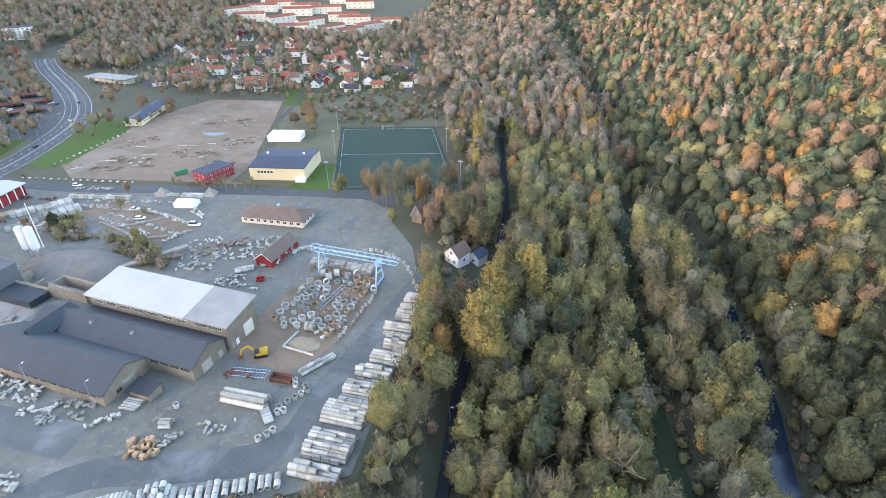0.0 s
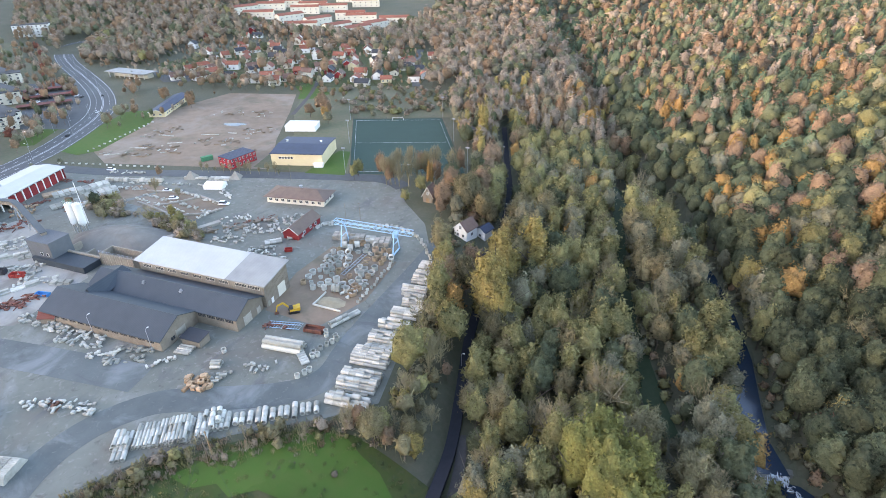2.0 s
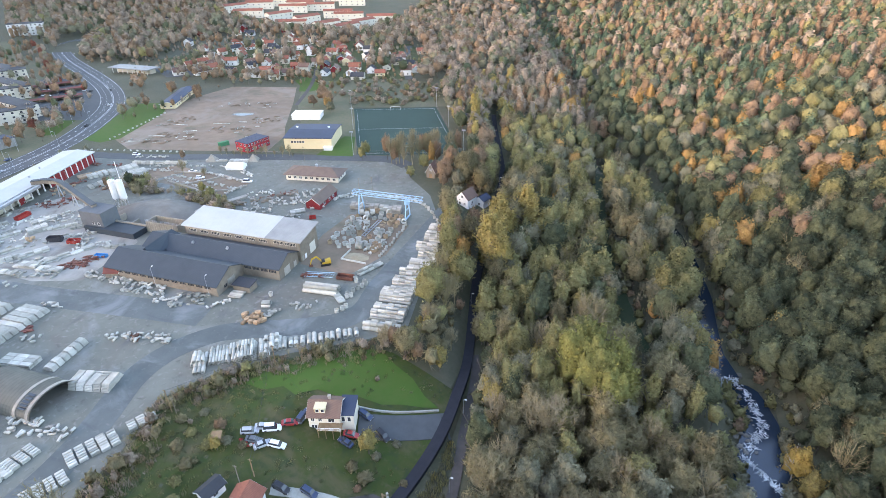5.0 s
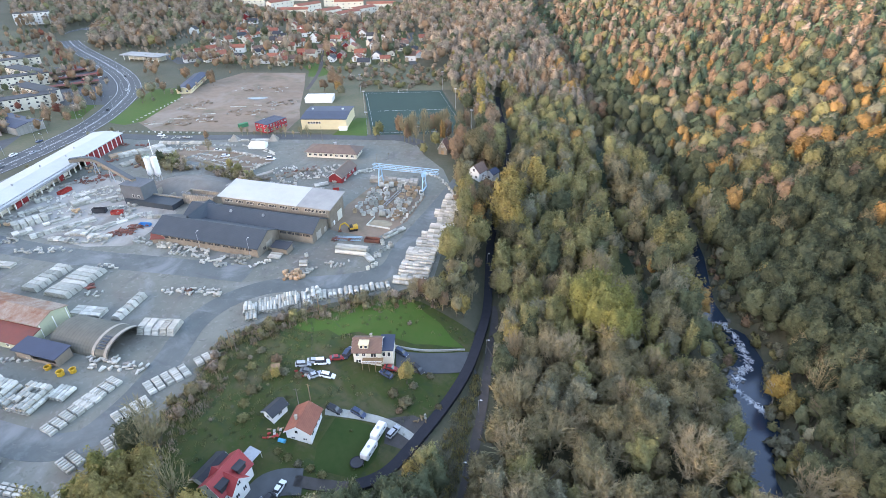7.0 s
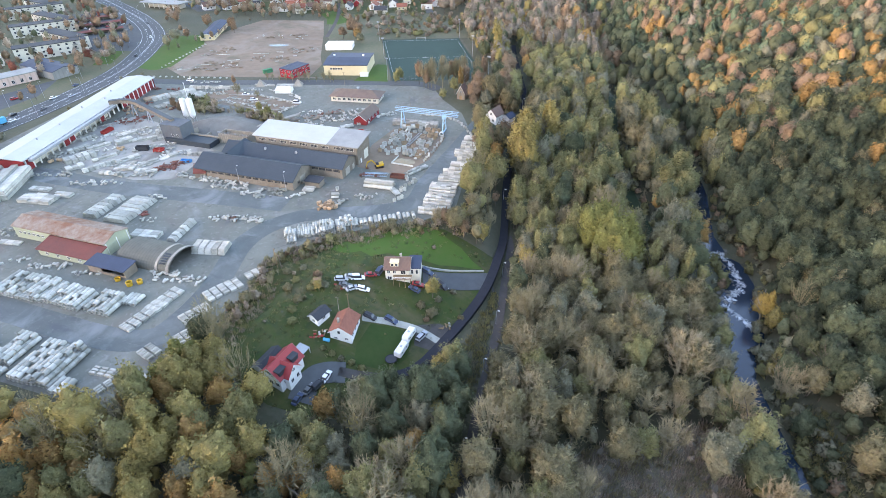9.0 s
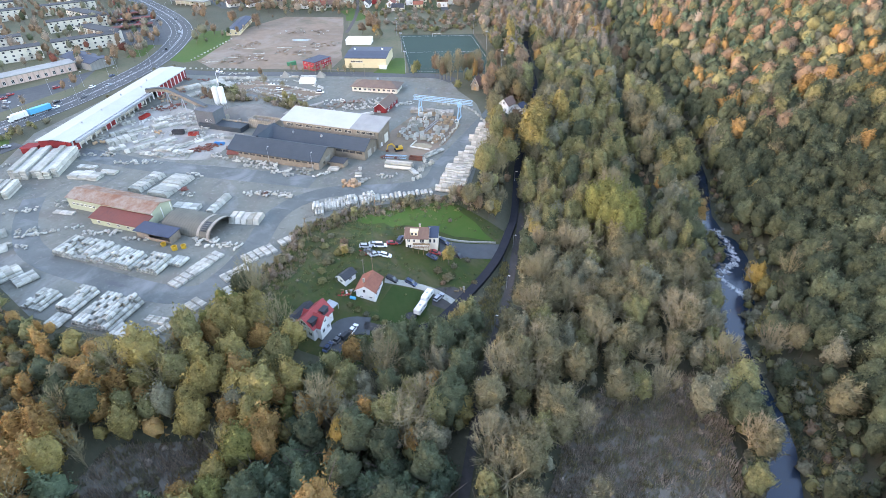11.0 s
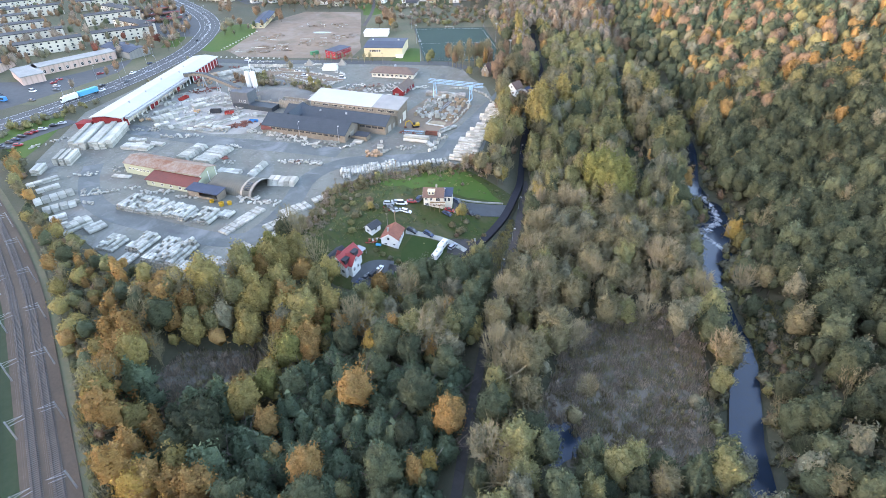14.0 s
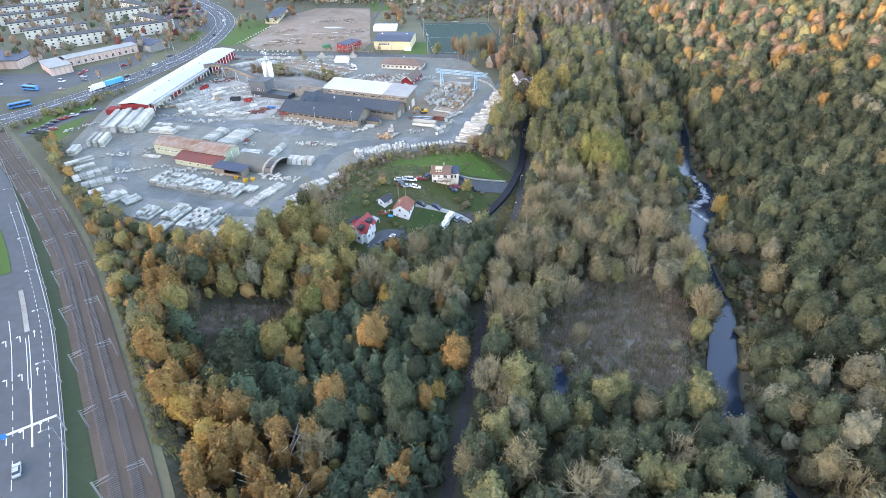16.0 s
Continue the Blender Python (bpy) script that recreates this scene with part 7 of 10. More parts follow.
for x, y, rz, lx, ly, n in ((-155, 65.5, 0, 26, 3.5, 42), (-130, 66, 20, 12, 3, 26), (-137, 61, 30, 10, 2, 16), (-129, 60.5, 25, 12, 3, 22), (-117, 64.5, 50, 10, 1.6, 12), (-139, 38.5, 20, 9, 4, 14), (-128, 41.5, 12, 16, 4, 34), (-175, 66, 0, 10, 4, 16),
                            (-198, 60, 15, 18, 4, 28), (-176, 45, 30, 12, 4, 12), (-215, 47, 10, 14, 3, 14), (-238, 48.5, 20, 22, 4, 28), (-245, 92, 62, 18, 5, 26), (-228, 100, 40, 20, 4, 30), (-233, 76, 60, 14, 4, 18), (-212, 88, 45, 18, 3, 22), (-204, 86, 30, 10, 3, 16),
                            (-190, 176, 5, 8, 4, 10), (-180, 171, -30, 12, 3, 16), (-200, 150, -10, 40, 2, 30), (-185, 142, -10, 14, 4, 12), (-215, 172, 14, 60, 2, 40), (-148, 140, 30, 14, 8, 16), (-130, 131, 20, 10, 4, 14), (-133, 158, 40, 10, 8, 16), (-113, 160, 60, 6, 3, 10),
                            (-160, -4, 15, 10, 3, 14), (-176, -5, 20, 16, 3, 22), (-127, 2, 10, 20, 4, 34), (-135, 4, 0, 10, 3, 16), (-207, -14, 10, 8, 4, 12), (-197, -11, 38, 24, 1.6, 26), (-199, -22, 0, 14, 1.6, 12), (-270, 76, 95, 30, 4, 24), (-264, 100, 95, 26, 3, 24), (-272, 20, 60, 18, 4, 20), (-96.5, 64.5, 40, 6, 4, 14)):
    spread(x, y, rz, lx, ly, n)
for x, y, rz, lx, ly, n in ((-192, 70, 30, 9, 5, 16), (-250, 110, 20, 16, 6, 20), (-176, 77, 20, 6, 4, 10), (-171, 33, 10, 6, 4, 12), (-244, 150, 60, 10, 4, 10), (-268, 160, 14, 22, 3, 22), (-133, 41, 0, 5, 2, 6), (-95, 90, 8, 10, 3, 14), (-150, 150, 40, 20, 4, 14), (-158, 0, 0, 4, 2, 6)):
    spread(x, y, rz, lx, ly, n, rust_kinds, "rusty reinforcement steel and moulds in a heap", "scrap_heap")
for x, y, rz, lx, ly, n in ((-196, 155, -8, 46, 1.6, 44), (-173, 152, 75, 14, 1.4, 14), (-192, 164, -12, 34, 1.6, 30), (-140, 146, 30, 18, 10, 34), (-148, 133, 20, 14, 6, 22), (-126, 128, 10, 16, 4, 24), (-258, 60, 95, 16, 5, 26), (-260, 88, 95, 20, 5, 34), (-218, 106, 30, 16, 5, 26), (-206, 50, 8, 16, 3, 14), (-150, 62, 5, 18, 2.4, 26), (-118, 156, 60, 10, 3, 16), (-97, 133, 60, 10, 5, 16), (-80, 117, 70, 12, 4, 18), (-231, 162, 10, 16, 3, 18), (-250, 178, 14, 20, 2, 20), (-209, 8, 10, 12, 6, 18), (-222, -2, 30, 14, 4, 14), (-165, 30, 10, 6, 4, 8), (-88, 72, 30, 10, 6, 12)):
    spread(x, y, rz, lx, ly, n)
for x, y, rz, lx, ly, n in ((-155, 141, 35, 16, 5, 30), (-166, 134, 35, 14, 4, 20), (-144, 153, 40, 10, 4, 16), (-122, 74, 0, 9, 2, 10)):
    spread(x, y, rz, lx, ly, n, [block_data(3.0, 0.3, 0.25, M_TIMBER), block_data(2.0, 1.2, 0.8, M_WOODY), block_data(1.4, 0.9, 0.7, M_CONC_OLD)], "old timber, frames and boards in a pile", "timber_pile")
for x, y, rz, lx, ly, n in ((-238, 137, 50, 12, 6, 20), (-262, 128, 60, 12, 5, 22), (-255, 122, 60, 10, 5, 14)):
    spread(x, y, rz, lx, ly, n, [block_data(1.6, 1.0, 0.8, M_CONC_BROWN), block_data(2.4, 0.4, 0.4, M_SCRAP)], "reddish blocks and rusty steel in a heap", "scrap_heap")
w = spread(-101, 60, 20, 8, 5.5, 26, [block_data(1.4, 1.2, 1.1, M_BOXES), block_data(1.8, 1.0, 0.9, M_TIMBER)], "heap of brown wooden crates and pallets", "crate_heap")
for x, y, rz, n in ((-246, 60, 62, 4), (-226, 80, 62, 3)):
    spread(x, y, rz, 5, 3, n, [block_data(1.6, 1.2, 1.0, M_BOXES)], "tan wooden boxes on the yard", "box_stack")
for x, y, r, h in ((-141, -5.5, 1.0, 1.5), (-138.5, -3.5, 0.9, 1.3), (-147, -4.5, 0.9, 1.0)):
    solo("steel_mould", Mesh().pipe("Z", h, r, 0.12, 16, (0, 0, h / 2), 0.15), M_YELP, "yellow round steel pipe mould", "mould", group="pipe moulds", m=pose(x, y, 0.05))
for x, y, rz, a, b, c, mt, lab in ((-82, 91.5, 5, 6.5, 2.6, 1.5, M_SCRAP, "rust-red steel skip in the yard"), (-206, 84, 20, 5, 2.4, 1.6, M_REDP, "bright red open steel container"), (-215, 83, 20, 6, 2.4, 2.2, M_BLACK, "dark open-topped steel container"), (-250, 96, 95, 7, 2.5, 1.6, M_REDP, "long red steel container"), (-185, 78, 10, 5, 1.8, 1.2, M_BLUEP, "blue open-topped steel container"), (-119, 133, 30, 3, 2, 1.2, M_REDP, "small open red steel box")):
    me = Mesh()
    me.box(-a / 2, a / 2, -b / 2, -b / 2 + 0.12, 0.15, c).box(-a / 2, a / 2, b / 2 - 0.12, b / 2, 0.15, c).box(-a / 2, -a / 2 + 0.12, -b / 2, b / 2, 0.15, c).box(a / 2 - 0.12, a / 2, -b / 2, b / 2, 0.15, c).box(-a / 2, a / 2, -b / 2, b / 2, 0.1, 0.25)
    box = thing("container", lab, "container", pose(x, y, 0.03, 0, 0, rz))
    part("body", me, mt, box)
    for k in range(int(a)):
        part("rib", Mesh().box(-a / 2 + k + 0.4, -a / 2 + k + 0.55, -b / 2 - 0.08, -b / 2, 0.1, c), mt, box)
        part("rib", Mesh().box(-a / 2 + k + 0.4, -a / 2 + k + 0.55, b / 2, b / 2 + 0.08, 0.1, c), mt, box)

# timber lean-to, sand box and low walls near the halls
w = Mesh()
w.box(-6.5, 4.5, -0.15, 0.15, 0, 0.7).box(-6.5, -6.2, 0.15, 8, 0, 0.7)
solo("low_wall", w, M_CONC, "low white concrete angle wall", "wall", m=pose(-83.5, 103.4, 0.03, 0, 0, -3))
sand = Mesh()
for q in range(1):
    vs, fs = [(0, 0, 0.9)], []
    for k in range(18):
        a = 2 * math.pi * k / 18
        vs.append((5.5 * math.cos(a) * yr.uniform(0.9, 1.1), 3.2 * math.sin(a) * yr.uniform(0.9, 1.1), 0))
    fs = [(0, 1 + k, 1 + (k + 1) % 18) for k in range(18)]
    sand.add(vs, fs)
solo("sand_mound", sand, M_SAND, "low tan sand heap", "sand heap", m=pose(-84.5, 107, 0.05))
leanto = thing("lean_to", "low dark-roofed lean-to beside the timber hall", "shed", pose(-114.5, 75, 0))
c = Mesh()
c.box(-3.5, 3.5, -2.2, 2.2, 0, 2.6)
part("wall", c, M_WOOD, leanto)
c = Mesh()
c.add(*slab((-3.9, -2.7, 2.6), (3.9, -2.7, 2.6), 5.2, 0.5, 0.15))
part("roof", c, M_BLACK, leanto)
pipe_stack(-115, 70.5, 5, 1, 5, 1, 0.4, 5, miss=0)
house("brick_hut", "small hut with a rusty red roof at the hall's corner", -168.5, 68.5, 5, 4, 2.6, 4.2, 20, M_WOODY, M_RUSTRED, z=0, base=-0.1, category="hut")
tent = Mesh()
tent.add([(-5, -3, 0), (5, -3, 0), (5, 3, 0), (-5, 3, 0), (-5, -3, 2), (5, -3, 2), (5, 3, 2), (-5, 3, 2), (-4, 0, 3.6), (4, 0, 3.6)], [(0, 1, 5, 4), (1, 2, 6, 5), (2, 3, 7, 6), (3, 0, 4, 7), (4, 5, 9, 8), (6, 7, 8, 9), (5, 6, 9), (7, 4, 8)])
solo("storage_tent", tent, M_WHITE, "small whitish storage tent", "tent", m=pose(-191, 176.5, 0.03, 0, 0, 15))
for x, y in ((-212, 183), (-189, 190)):
    cone = Mesh()
    cone.add([(-3, -3, 0), (3, -3, 0), (3, 3, 0), (-3, 3, 0), (0, 0, 4)], [(0, 1, 4), (1, 2, 4), (2, 3, 4), (3, 0, 4)])
    solo("gravel_cone", cone, M_CONC_OLD, "small pointed heap of grey gravel", "gravel heap", m=pose(x, y, 0.03, 0, 0, 20))

# excavator
ex = thing("excavator", "yellow tracked excavator with folded arm", "excavator", pose(-94, 98.5, 0.03, 0, 0, 215))
for s in (-1, 1):
    t_ = Mesh()
    t_.prism([(-1.9, -0.3), (1.9, -0.3), (1.9, 0.3), (-1.9, 0.3)], 0.15, 0.75).prism([(-1.6, -0.3), (1.6, -0.3), (1.6, 0.3), (-1.6, 0.3)], 0.0, 0.9)
    part("crawler", t_, M_RUBBER, ex, m=pose(0, s * 1.1, 0))
c = Mesh()
c.box(-1.9, 1.3, -1.3, 1.3, 1.0, 1.9).box(-2.1, -0.9, -1.2, 1.2, 1.0, 2.2)
part("body", c, M_YELP, ex)
c = Mesh()
c.box(0.2, 1.5, 0.2, 1.3, 1.9, 3.0)
part("cab", c, M_BLACK, ex)
c = Mesh()
c.beam((1.2, -0.3, 1.6), (3.2, -0.3, 4.0), 0.4, 0.55).beam((3.2, -0.3, 4.0), (5.2, -0.3, 3.2), 0.4, 0.5)
part("boom", c, M_YELP, ex)
c = Mesh()
c.beam((5.2, -0.3, 3.2), (5.8, -0.3, 1.0), 0.35, 0.4)
part("stick", c, M_YELP, ex)
c = Mesh()
c.prism([(-0.5, -0.5), (0.5, -0.5), (0.7, 0.5), (-0.7, 0.5)], 0.0, 0.9)
part("bucket", c, M_SCRAP, ex, m=pose(5.7, -0.3, 0.1))

# long low walls behind the halls and round the fenced lot
for nm, line, hgt, lab in (("ramp_wall", [(-175, 122), (-168, 134), (-161, 146)], 1.3, "long grey concrete ramp wall behind the hall"), ("lot_wall", [(-215, 150), (-200, 147), (-188, 143), (-175, 149), (-170, 157)], 0.8, "low pale wall of concrete blocks round the lot"), ("lot_wall", [(-221, 162), (-197, 167), (-172, 160)], 0.7, "low pale wall of concrete blocks round the lot"), ("lot_wall", [(-205, 149), (-197, 154), (-190, 165)], 0.7, "low pale wall of concrete blocks in the lot")):
    solo(nm, strip(line, 0.45 if nm == "lot_wall" else 1.3, -0.45 if nm == "lot_wall" else -1.3, hgt, 2.0, depth=hgt + 0.1), M_CONC_OLD, lab, "wall", "structure")
mast = thing("mast", "white mast beside the cement silos", "mast", pose(-219, 126, 0))
part("pole", Mesh().tube([(0, 0, -0.2), (0, 0, 20)], [0.22, 0.12], 8), M_WHITE, mast)
part("base", Mesh().box(-0.6, 0.6, -0.6, 0.6, -0.1, 0.3), M_CONC, mast)
# reinforcement cage frame and trailer near the excavator
cage = thing("reinforcement_cage", "grey-blue steel reinforcement cage lying on the yard", "steel cage", pose(-92.5, 90.6, 0.05, 0, 0, 12))
for k in range(3):
    part("chord", Mesh().beam((-5.5, -1.6 + k * 1.6, 0.5 + 0.4 * (k == 1)), (5.5, -1.6 + k * 1.6, 0.5 + 0.4 * (k == 1)), 0.14), M_BLUE, cage)
for k in range(12):
    part("bar", Mesh().beam((-5.4 + k * 0.98, -1.6, 0.45), (-5.0 + k * 0.98, 1.6, 0.45), 0.1).beam((-5.4 + k * 0.98, -1.6, 0.1), (-5.4 + k * 0.98, -1.6, 0.5), 0.1), M_STEEL, cage)
# dense rows of goods on the dusty ground
for x, y, rz, w, n, ly in ((-246, 74, 62, 4.5, 4, 3), (-228, 90, 50, 3.0, 4, 2), (-216, 96, 50, 3.0, 3, 2), (-204, 70, 12, 3.5, 4, 2), (-186, 86, 20, 3.0, 3, 2), (-252, 86, 62, 3.5, 3, 3), (-211, 58, 10, 3.0, 4, 2), (-246, 137, 62, 6, 5, 3), (-258, 146, 62, 6, 4, 3)):
    pipe_pile(x, y, rz, n, 2.2, w, ly, 0.6)
for x, y, rz, lx, ly, n in ((-240, 84, 60, 26, 6, 44), (-222, 78, 50, 26, 5, 44), (-206, 92, 40, 22, 5, 36), (-196, 84, 30, 14, 6, 26), (-250, 68, 62, 14, 5, 24), (-232, 104, 50, 20, 5, 30), (-212, 66, 10, 20, 4, 30), (-256, 104, 70, 20, 5, 26), (-163, 66, 0, 10, 3, 20), (-135, 152, 30, 12, 8, 20), (-158, 150, 40, 14, 6, 18)):
    spread(x, y, rz, lx, ly, n)
for x, y, rz, lx, ly, n in ((-190, 70, 30, 10, 5, 26), (-187, 76, 20, 8, 4, 18), (-262, 132, 60, 14, 5, 26), (-246, 118, 30, 10, 4, 18)):
    spread(x, y, rz, lx, ly, n, rust_kinds, "rusty reinforcement steel and moulds in a heap", "scrap_heap")

# ---------------- three houses in the meadow ----------------
house("cream_house", "two-storey cream house with brown tiled roof and dormer", -57.6, 30.4, 8.4, 7.2, 4.4, 6.8, 15, M_CREAM, M_TILEB,
      windows=[("S", -3.0, 2.6, 0.9, 1.1, 2), ("S", -1.0, 2.6, 0.9, 1.1, 2), ("S", 2.0, 2.4, 1.6, 1.4, 2), ("S", -2.8, 0.0, 1.4, 1.2, 2), ("S", 0.2, 0.0, 1.0, 1.2, 2)],
      doors=[("S", 2.6, 1.0, 2.1, M_TIMBER)], chimney=(1.0, 0.8, 0.35), base=-2.5)
zc = land1(-57.6, 30.4)
ext = thing("house_annex", "flat blue-black roofed annex of the cream house", "annex", pose(-52.2, 32.2, zc, 0, 0, 15))
c = Mesh()
c.box(-1.8, 2.2, -3.2, 3.2, -2, 4.2)
part("wall", c, M_CREAM, ext)
c = Mesh()
c.add(*slab((-2.0, -3.5, 4.3), (2.5, -3.5, 4.3), 7.0, 0.6, 0.18))
part("roof", c, M_BLUEROOF, ext)
window_parts(ext, -0.6, -3.2, 2.0, 0.8, 1.6, "S", 1)
window_parts(ext, 1.0, -3.2, 2.0, 0.8, 1.6, "S", 1)
dormer = thing("dormer", "small white roof dormer with two windows", "dormer", pose(-58.0, 28.2, zc + 5.0, 0, 0, 15))
c = Mesh()
c.box(-1.4, 1.4, -0.9, 1.4, -0.3, 1.5).box(-1.6, 1.6, -1.1, 1.6, 1.5, 1.65)
part("wall", c, M_YELLOW, dormer)
for k in (-0.7, 0.7):
    window_parts(dormer, k, -0.9, 0.3, 0.8, 0.9, "S", 1)
deck = thing("balcony", "wooden balcony on posts before the house", "balcony", pose(-54.6, 26.2, zc - 0.4, 0, 0, 15))
c = Mesh()
c.box(-3.2, 3.2, -1.4, 1.3, 2.2, 2.4)
part("deck", c, M_TIMBER, deck)
for k in range(4):
    w = Mesh()
    w.box(-3.1 + k * 2.0, -2.95 + k * 2.0, -1.35, -1.2, -2.0, 2.2)
    part("post", w, M_TIMBER, deck)
w = Mesh()
w.box(-3.2, 3.2, -1.42, -1.34, 3.2, 3.3)
for k in range(22):
    w.box(-3.15 + k * 0.3, -3.09 + k * 0.3, -1.42, -1.36, 2.4, 3.2)
part("railing", w, M_WHITE, deck)
house("white_cottage", "white cottage with a red-brown tiled gable roof", -64.2, 0.6, 8.4, 6.8, 3.0, 5.2, 97, M_WHITE, M_TILE,
      windows=[("W", 0.4, 2.4, 0.8, 1.1, 1), ("S", -2.6, 0.9, 1.2, 1.1, 2), ("S", 0, 0.9, 1.2, 1.1, 2), ("S", 2.4, 0.9, 1.2, 1.1, 2), ("W", -1.8, 0.2, 1.0, 0.6, 2), ("W", 1.6, 0.2, 1.0, 0.6, 2)], doors=[("N", 1, 1.0, 2.1, M_TIMBER)], chimney=(-1.5, 1.2, 0.3), base=-3)
house("grey_outbuilding", "small white outbuilding with dark felt roof", -73.0, 1.0, 5.2, 3.6, 2.4, 3.5, 74, M_WHITE, M_BLACK, windows=[("W", 0, 0.8, 1.0, 0.9, 2), ("S", 0, 0.8, 1.2, 0.9, 2)], base=-2)
zt = land1(-73.6, -20.6)
house("red_roofed_villa", "white villa with a bright red metal roof and dark dormers", -73.6, -20.6, 10, 6.8, 4.0, 7.2, 82, M_WHITE, M_REDROOF,
      windows=[("W", -2.2, 0.8, 1.1, 1.3, 2), ("W", 0.0, 0.8, 1.1, 1.3, 2), ("W", 2.2, 0.8, 1.1, 1.3, 2), ("W", 0, 4.6, 1.6, 1.4, 3), ("S", -3, 1.0, 1.2, 1.2, 2), ("S", 2.5, 1.0, 1.2, 1.2, 2)], doors=[("S", 0, 1.0, 2.1, M_TIMBER)], base=-3)
house("villa_wing", "red-roofed gabled cross wing of the villa", -72.4, -21.6, 7.4, 5.0, 4.0, 6.6, -8, M_WHITE, M_REDROOF, windows=[("E", -1.2, 0.9, 1.0, 1.3, 2), ("E", 1.2, 0.9, 1.0, 1.3, 2), ("E", 0, 4.3, 1.0, 1.1, 2)], base=-3, z=zt)
dm = thing("roof_dormer", "dark flat-roofed dormers on the red roof", "dormer", pose(-73.6, -20.6, zt, 0, 0, 82))
for px, py in ((2.4, -2.0), (-3.2, -2.0)):
    c = Mesh()
    c.box(px - 1.3, px + 1.3, py - 1.2, py + 2.0, 4.2, 6.0).box(px - 1.5, px + 1.5, py - 1.4, py + 2.2, 6.0, 6.2)
    part("dormer_roof", c, M_BLACK, dm)
house("dark_garage", "garage with a dark felt roof beside the villa", -78.6, -19.5, 8, 5, 3.0, 4.6, 82, M_WHITE, M_BLACK, windows=[("W", 0, 1, 1.0, 1.0, 2)], base=-3, z=zt)
gl = thing("pergola", "pale glazed terrace roof by the villa", "terrace roof", pose(-72.0, -13.2, zt, 0, 0, 82))
c = Mesh()
c.add(*slab((-2.2, -1.8, 2.6), (2.2, -1.8, 2.6), 3.6, 0.4, 0.08))
part("roof", c, M_STEEL, gl)
for k in range(4):
    w = Mesh()
    w.box(-2.1 + (k % 2) * 4.1, -2.0 + (k % 2) * 4.1, -1.7 + (k // 2) * 3.3, -1.6 + (k // 2) * 3.3, -2, 2.6)
    part("post", w, M_WHITE, gl)
# valley houses further up
house("white_valley_house", "steep white gabled house by the lane", -56.0, 171, 7.4, 6.6, 4.4, 7.6, 70, M_WHITE, M_TILEB, windows=[("W", -1.4, 1.2, 1.0, 1.2, 2), ("W", 1.4, 1.2, 1.0, 1.2, 2), ("W", 0, 4.6, 1.1, 1.3, 2), ("S", 0, 1.2, 1.2, 1.2, 2)], base=-4)
house("blue_roofed_annex", "small annex with a dark blue roof", -49.5, 177, 6, 5, 3.5, 5.2, 70, M_WHITE, M_BLUEROOF, windows=[("W", 0, 1, 1.1, 1.1, 2)], base=-4)
house("pointed_cabin", "narrow pointed-roof cabin among trees", -81.5, 196, 6, 5, 3.6, 8.0, 85, M_WOODY, M_TILEB, windows=[("W", 0, 4, 1.0, 1.2, 2)], doors=[("W", 0, 1.6, 2.2, M_TIMBER)], base=-3)
house("club_house", "small white clubhouse by the pitch", -92, 300, 8, 5, 3.0, 3.6, 20, M_WHITE, M_BLUEROOF, windows=[("S", -2, 1, 1.2, 1.0, 2), ("S", 2, 1, 1.2, 1.0, 2)], base=-4)
house("lane_shed", "dark shed by the lane among trees", -45, 160, 7, 4, 2.6, 3.8, 60, M_WOOD, M_BLACK, base=-3, category="shed")
house("long_yellow_school", "long low yellow building with dark roof", -325, 289, 50, 11, 3.6, 5.0, 112.6, M_YELLOW, M_BLUEROOF, windows=[("W", -2.5, 1.2, 1.4, 1.2, 2), ("W", 2, 1.2, 1.4, 1.2, 2)] + [("S", -20 + k * 4, 1.2, 1.6, 1.2, 2) for k in range(11)], base=-1, category="school")

# ---------------- suburb ----------------
hr_ = random.Random(5)
walls = [M_WHITE, M_CREAM, M_WHITE, M_YELLOW, M_WHITE, M_CREAM, M_RED]
roofs = [M_TILE, M_TILEB, M_BLACK, M_TILE, M_BROWNROOF, M_TILE]
words = {"white_paint": "white", "cream_render": "cream", "pale_yellow_render": "pale yellow", "red_paint": "red wooden", "weathered_boards": "grey wooden", "red_tiles": "red tiled", "brown_tiles": "brown tiled", "black_felt": "black", "brown_felt_roof": "brown", "blue_grey_roof": "blue-grey"}
SUB_A = [(-367, 416), (-347, 383), (-418, 499), (-349, 421), (-312, 377), (-333, 425), (-313, 393), (-291, 373), (-319, 436), (-295, 417), (-289, 389), (-308, 403), (-285, 463), (-268, 427), (-254, 399), (-230, 406), (-217, 392), (-251, 415), (-295, 493), (-292, 511), (-258, 506), (-244, 475), (-237, 462), (-227, 443)]
SUB_B = [(-216, 420), (-254, 553), (-218, 493), (-206, 459), (-181, 419), (-190, 453), (-176, 434), (-335, 545), (-383, 554), (-352, 527), (-337, 476), (-314, 482), (-459, 581), (-476, 576), (-485, 604), (-369, 371), (-388, 365), (-372, 391)]
SUB_C = [(-633, 606), (-617, 619), (-629, 648), (-596, 640), (-542, 604), (-559, 614), (-573, 500), (-606, 477), (-487, 498), (-437, 463), (-310, 538), (-285, 541), (-254, 447), (-424, 611), (-400, 585), (-350, 590), (-300, 580), (-270, 590), (-520, 560), (-500, 640), (-405, 530), (-395, 470), (-360, 450), (-270, 480), (-200, 520)]
SUB_D = []
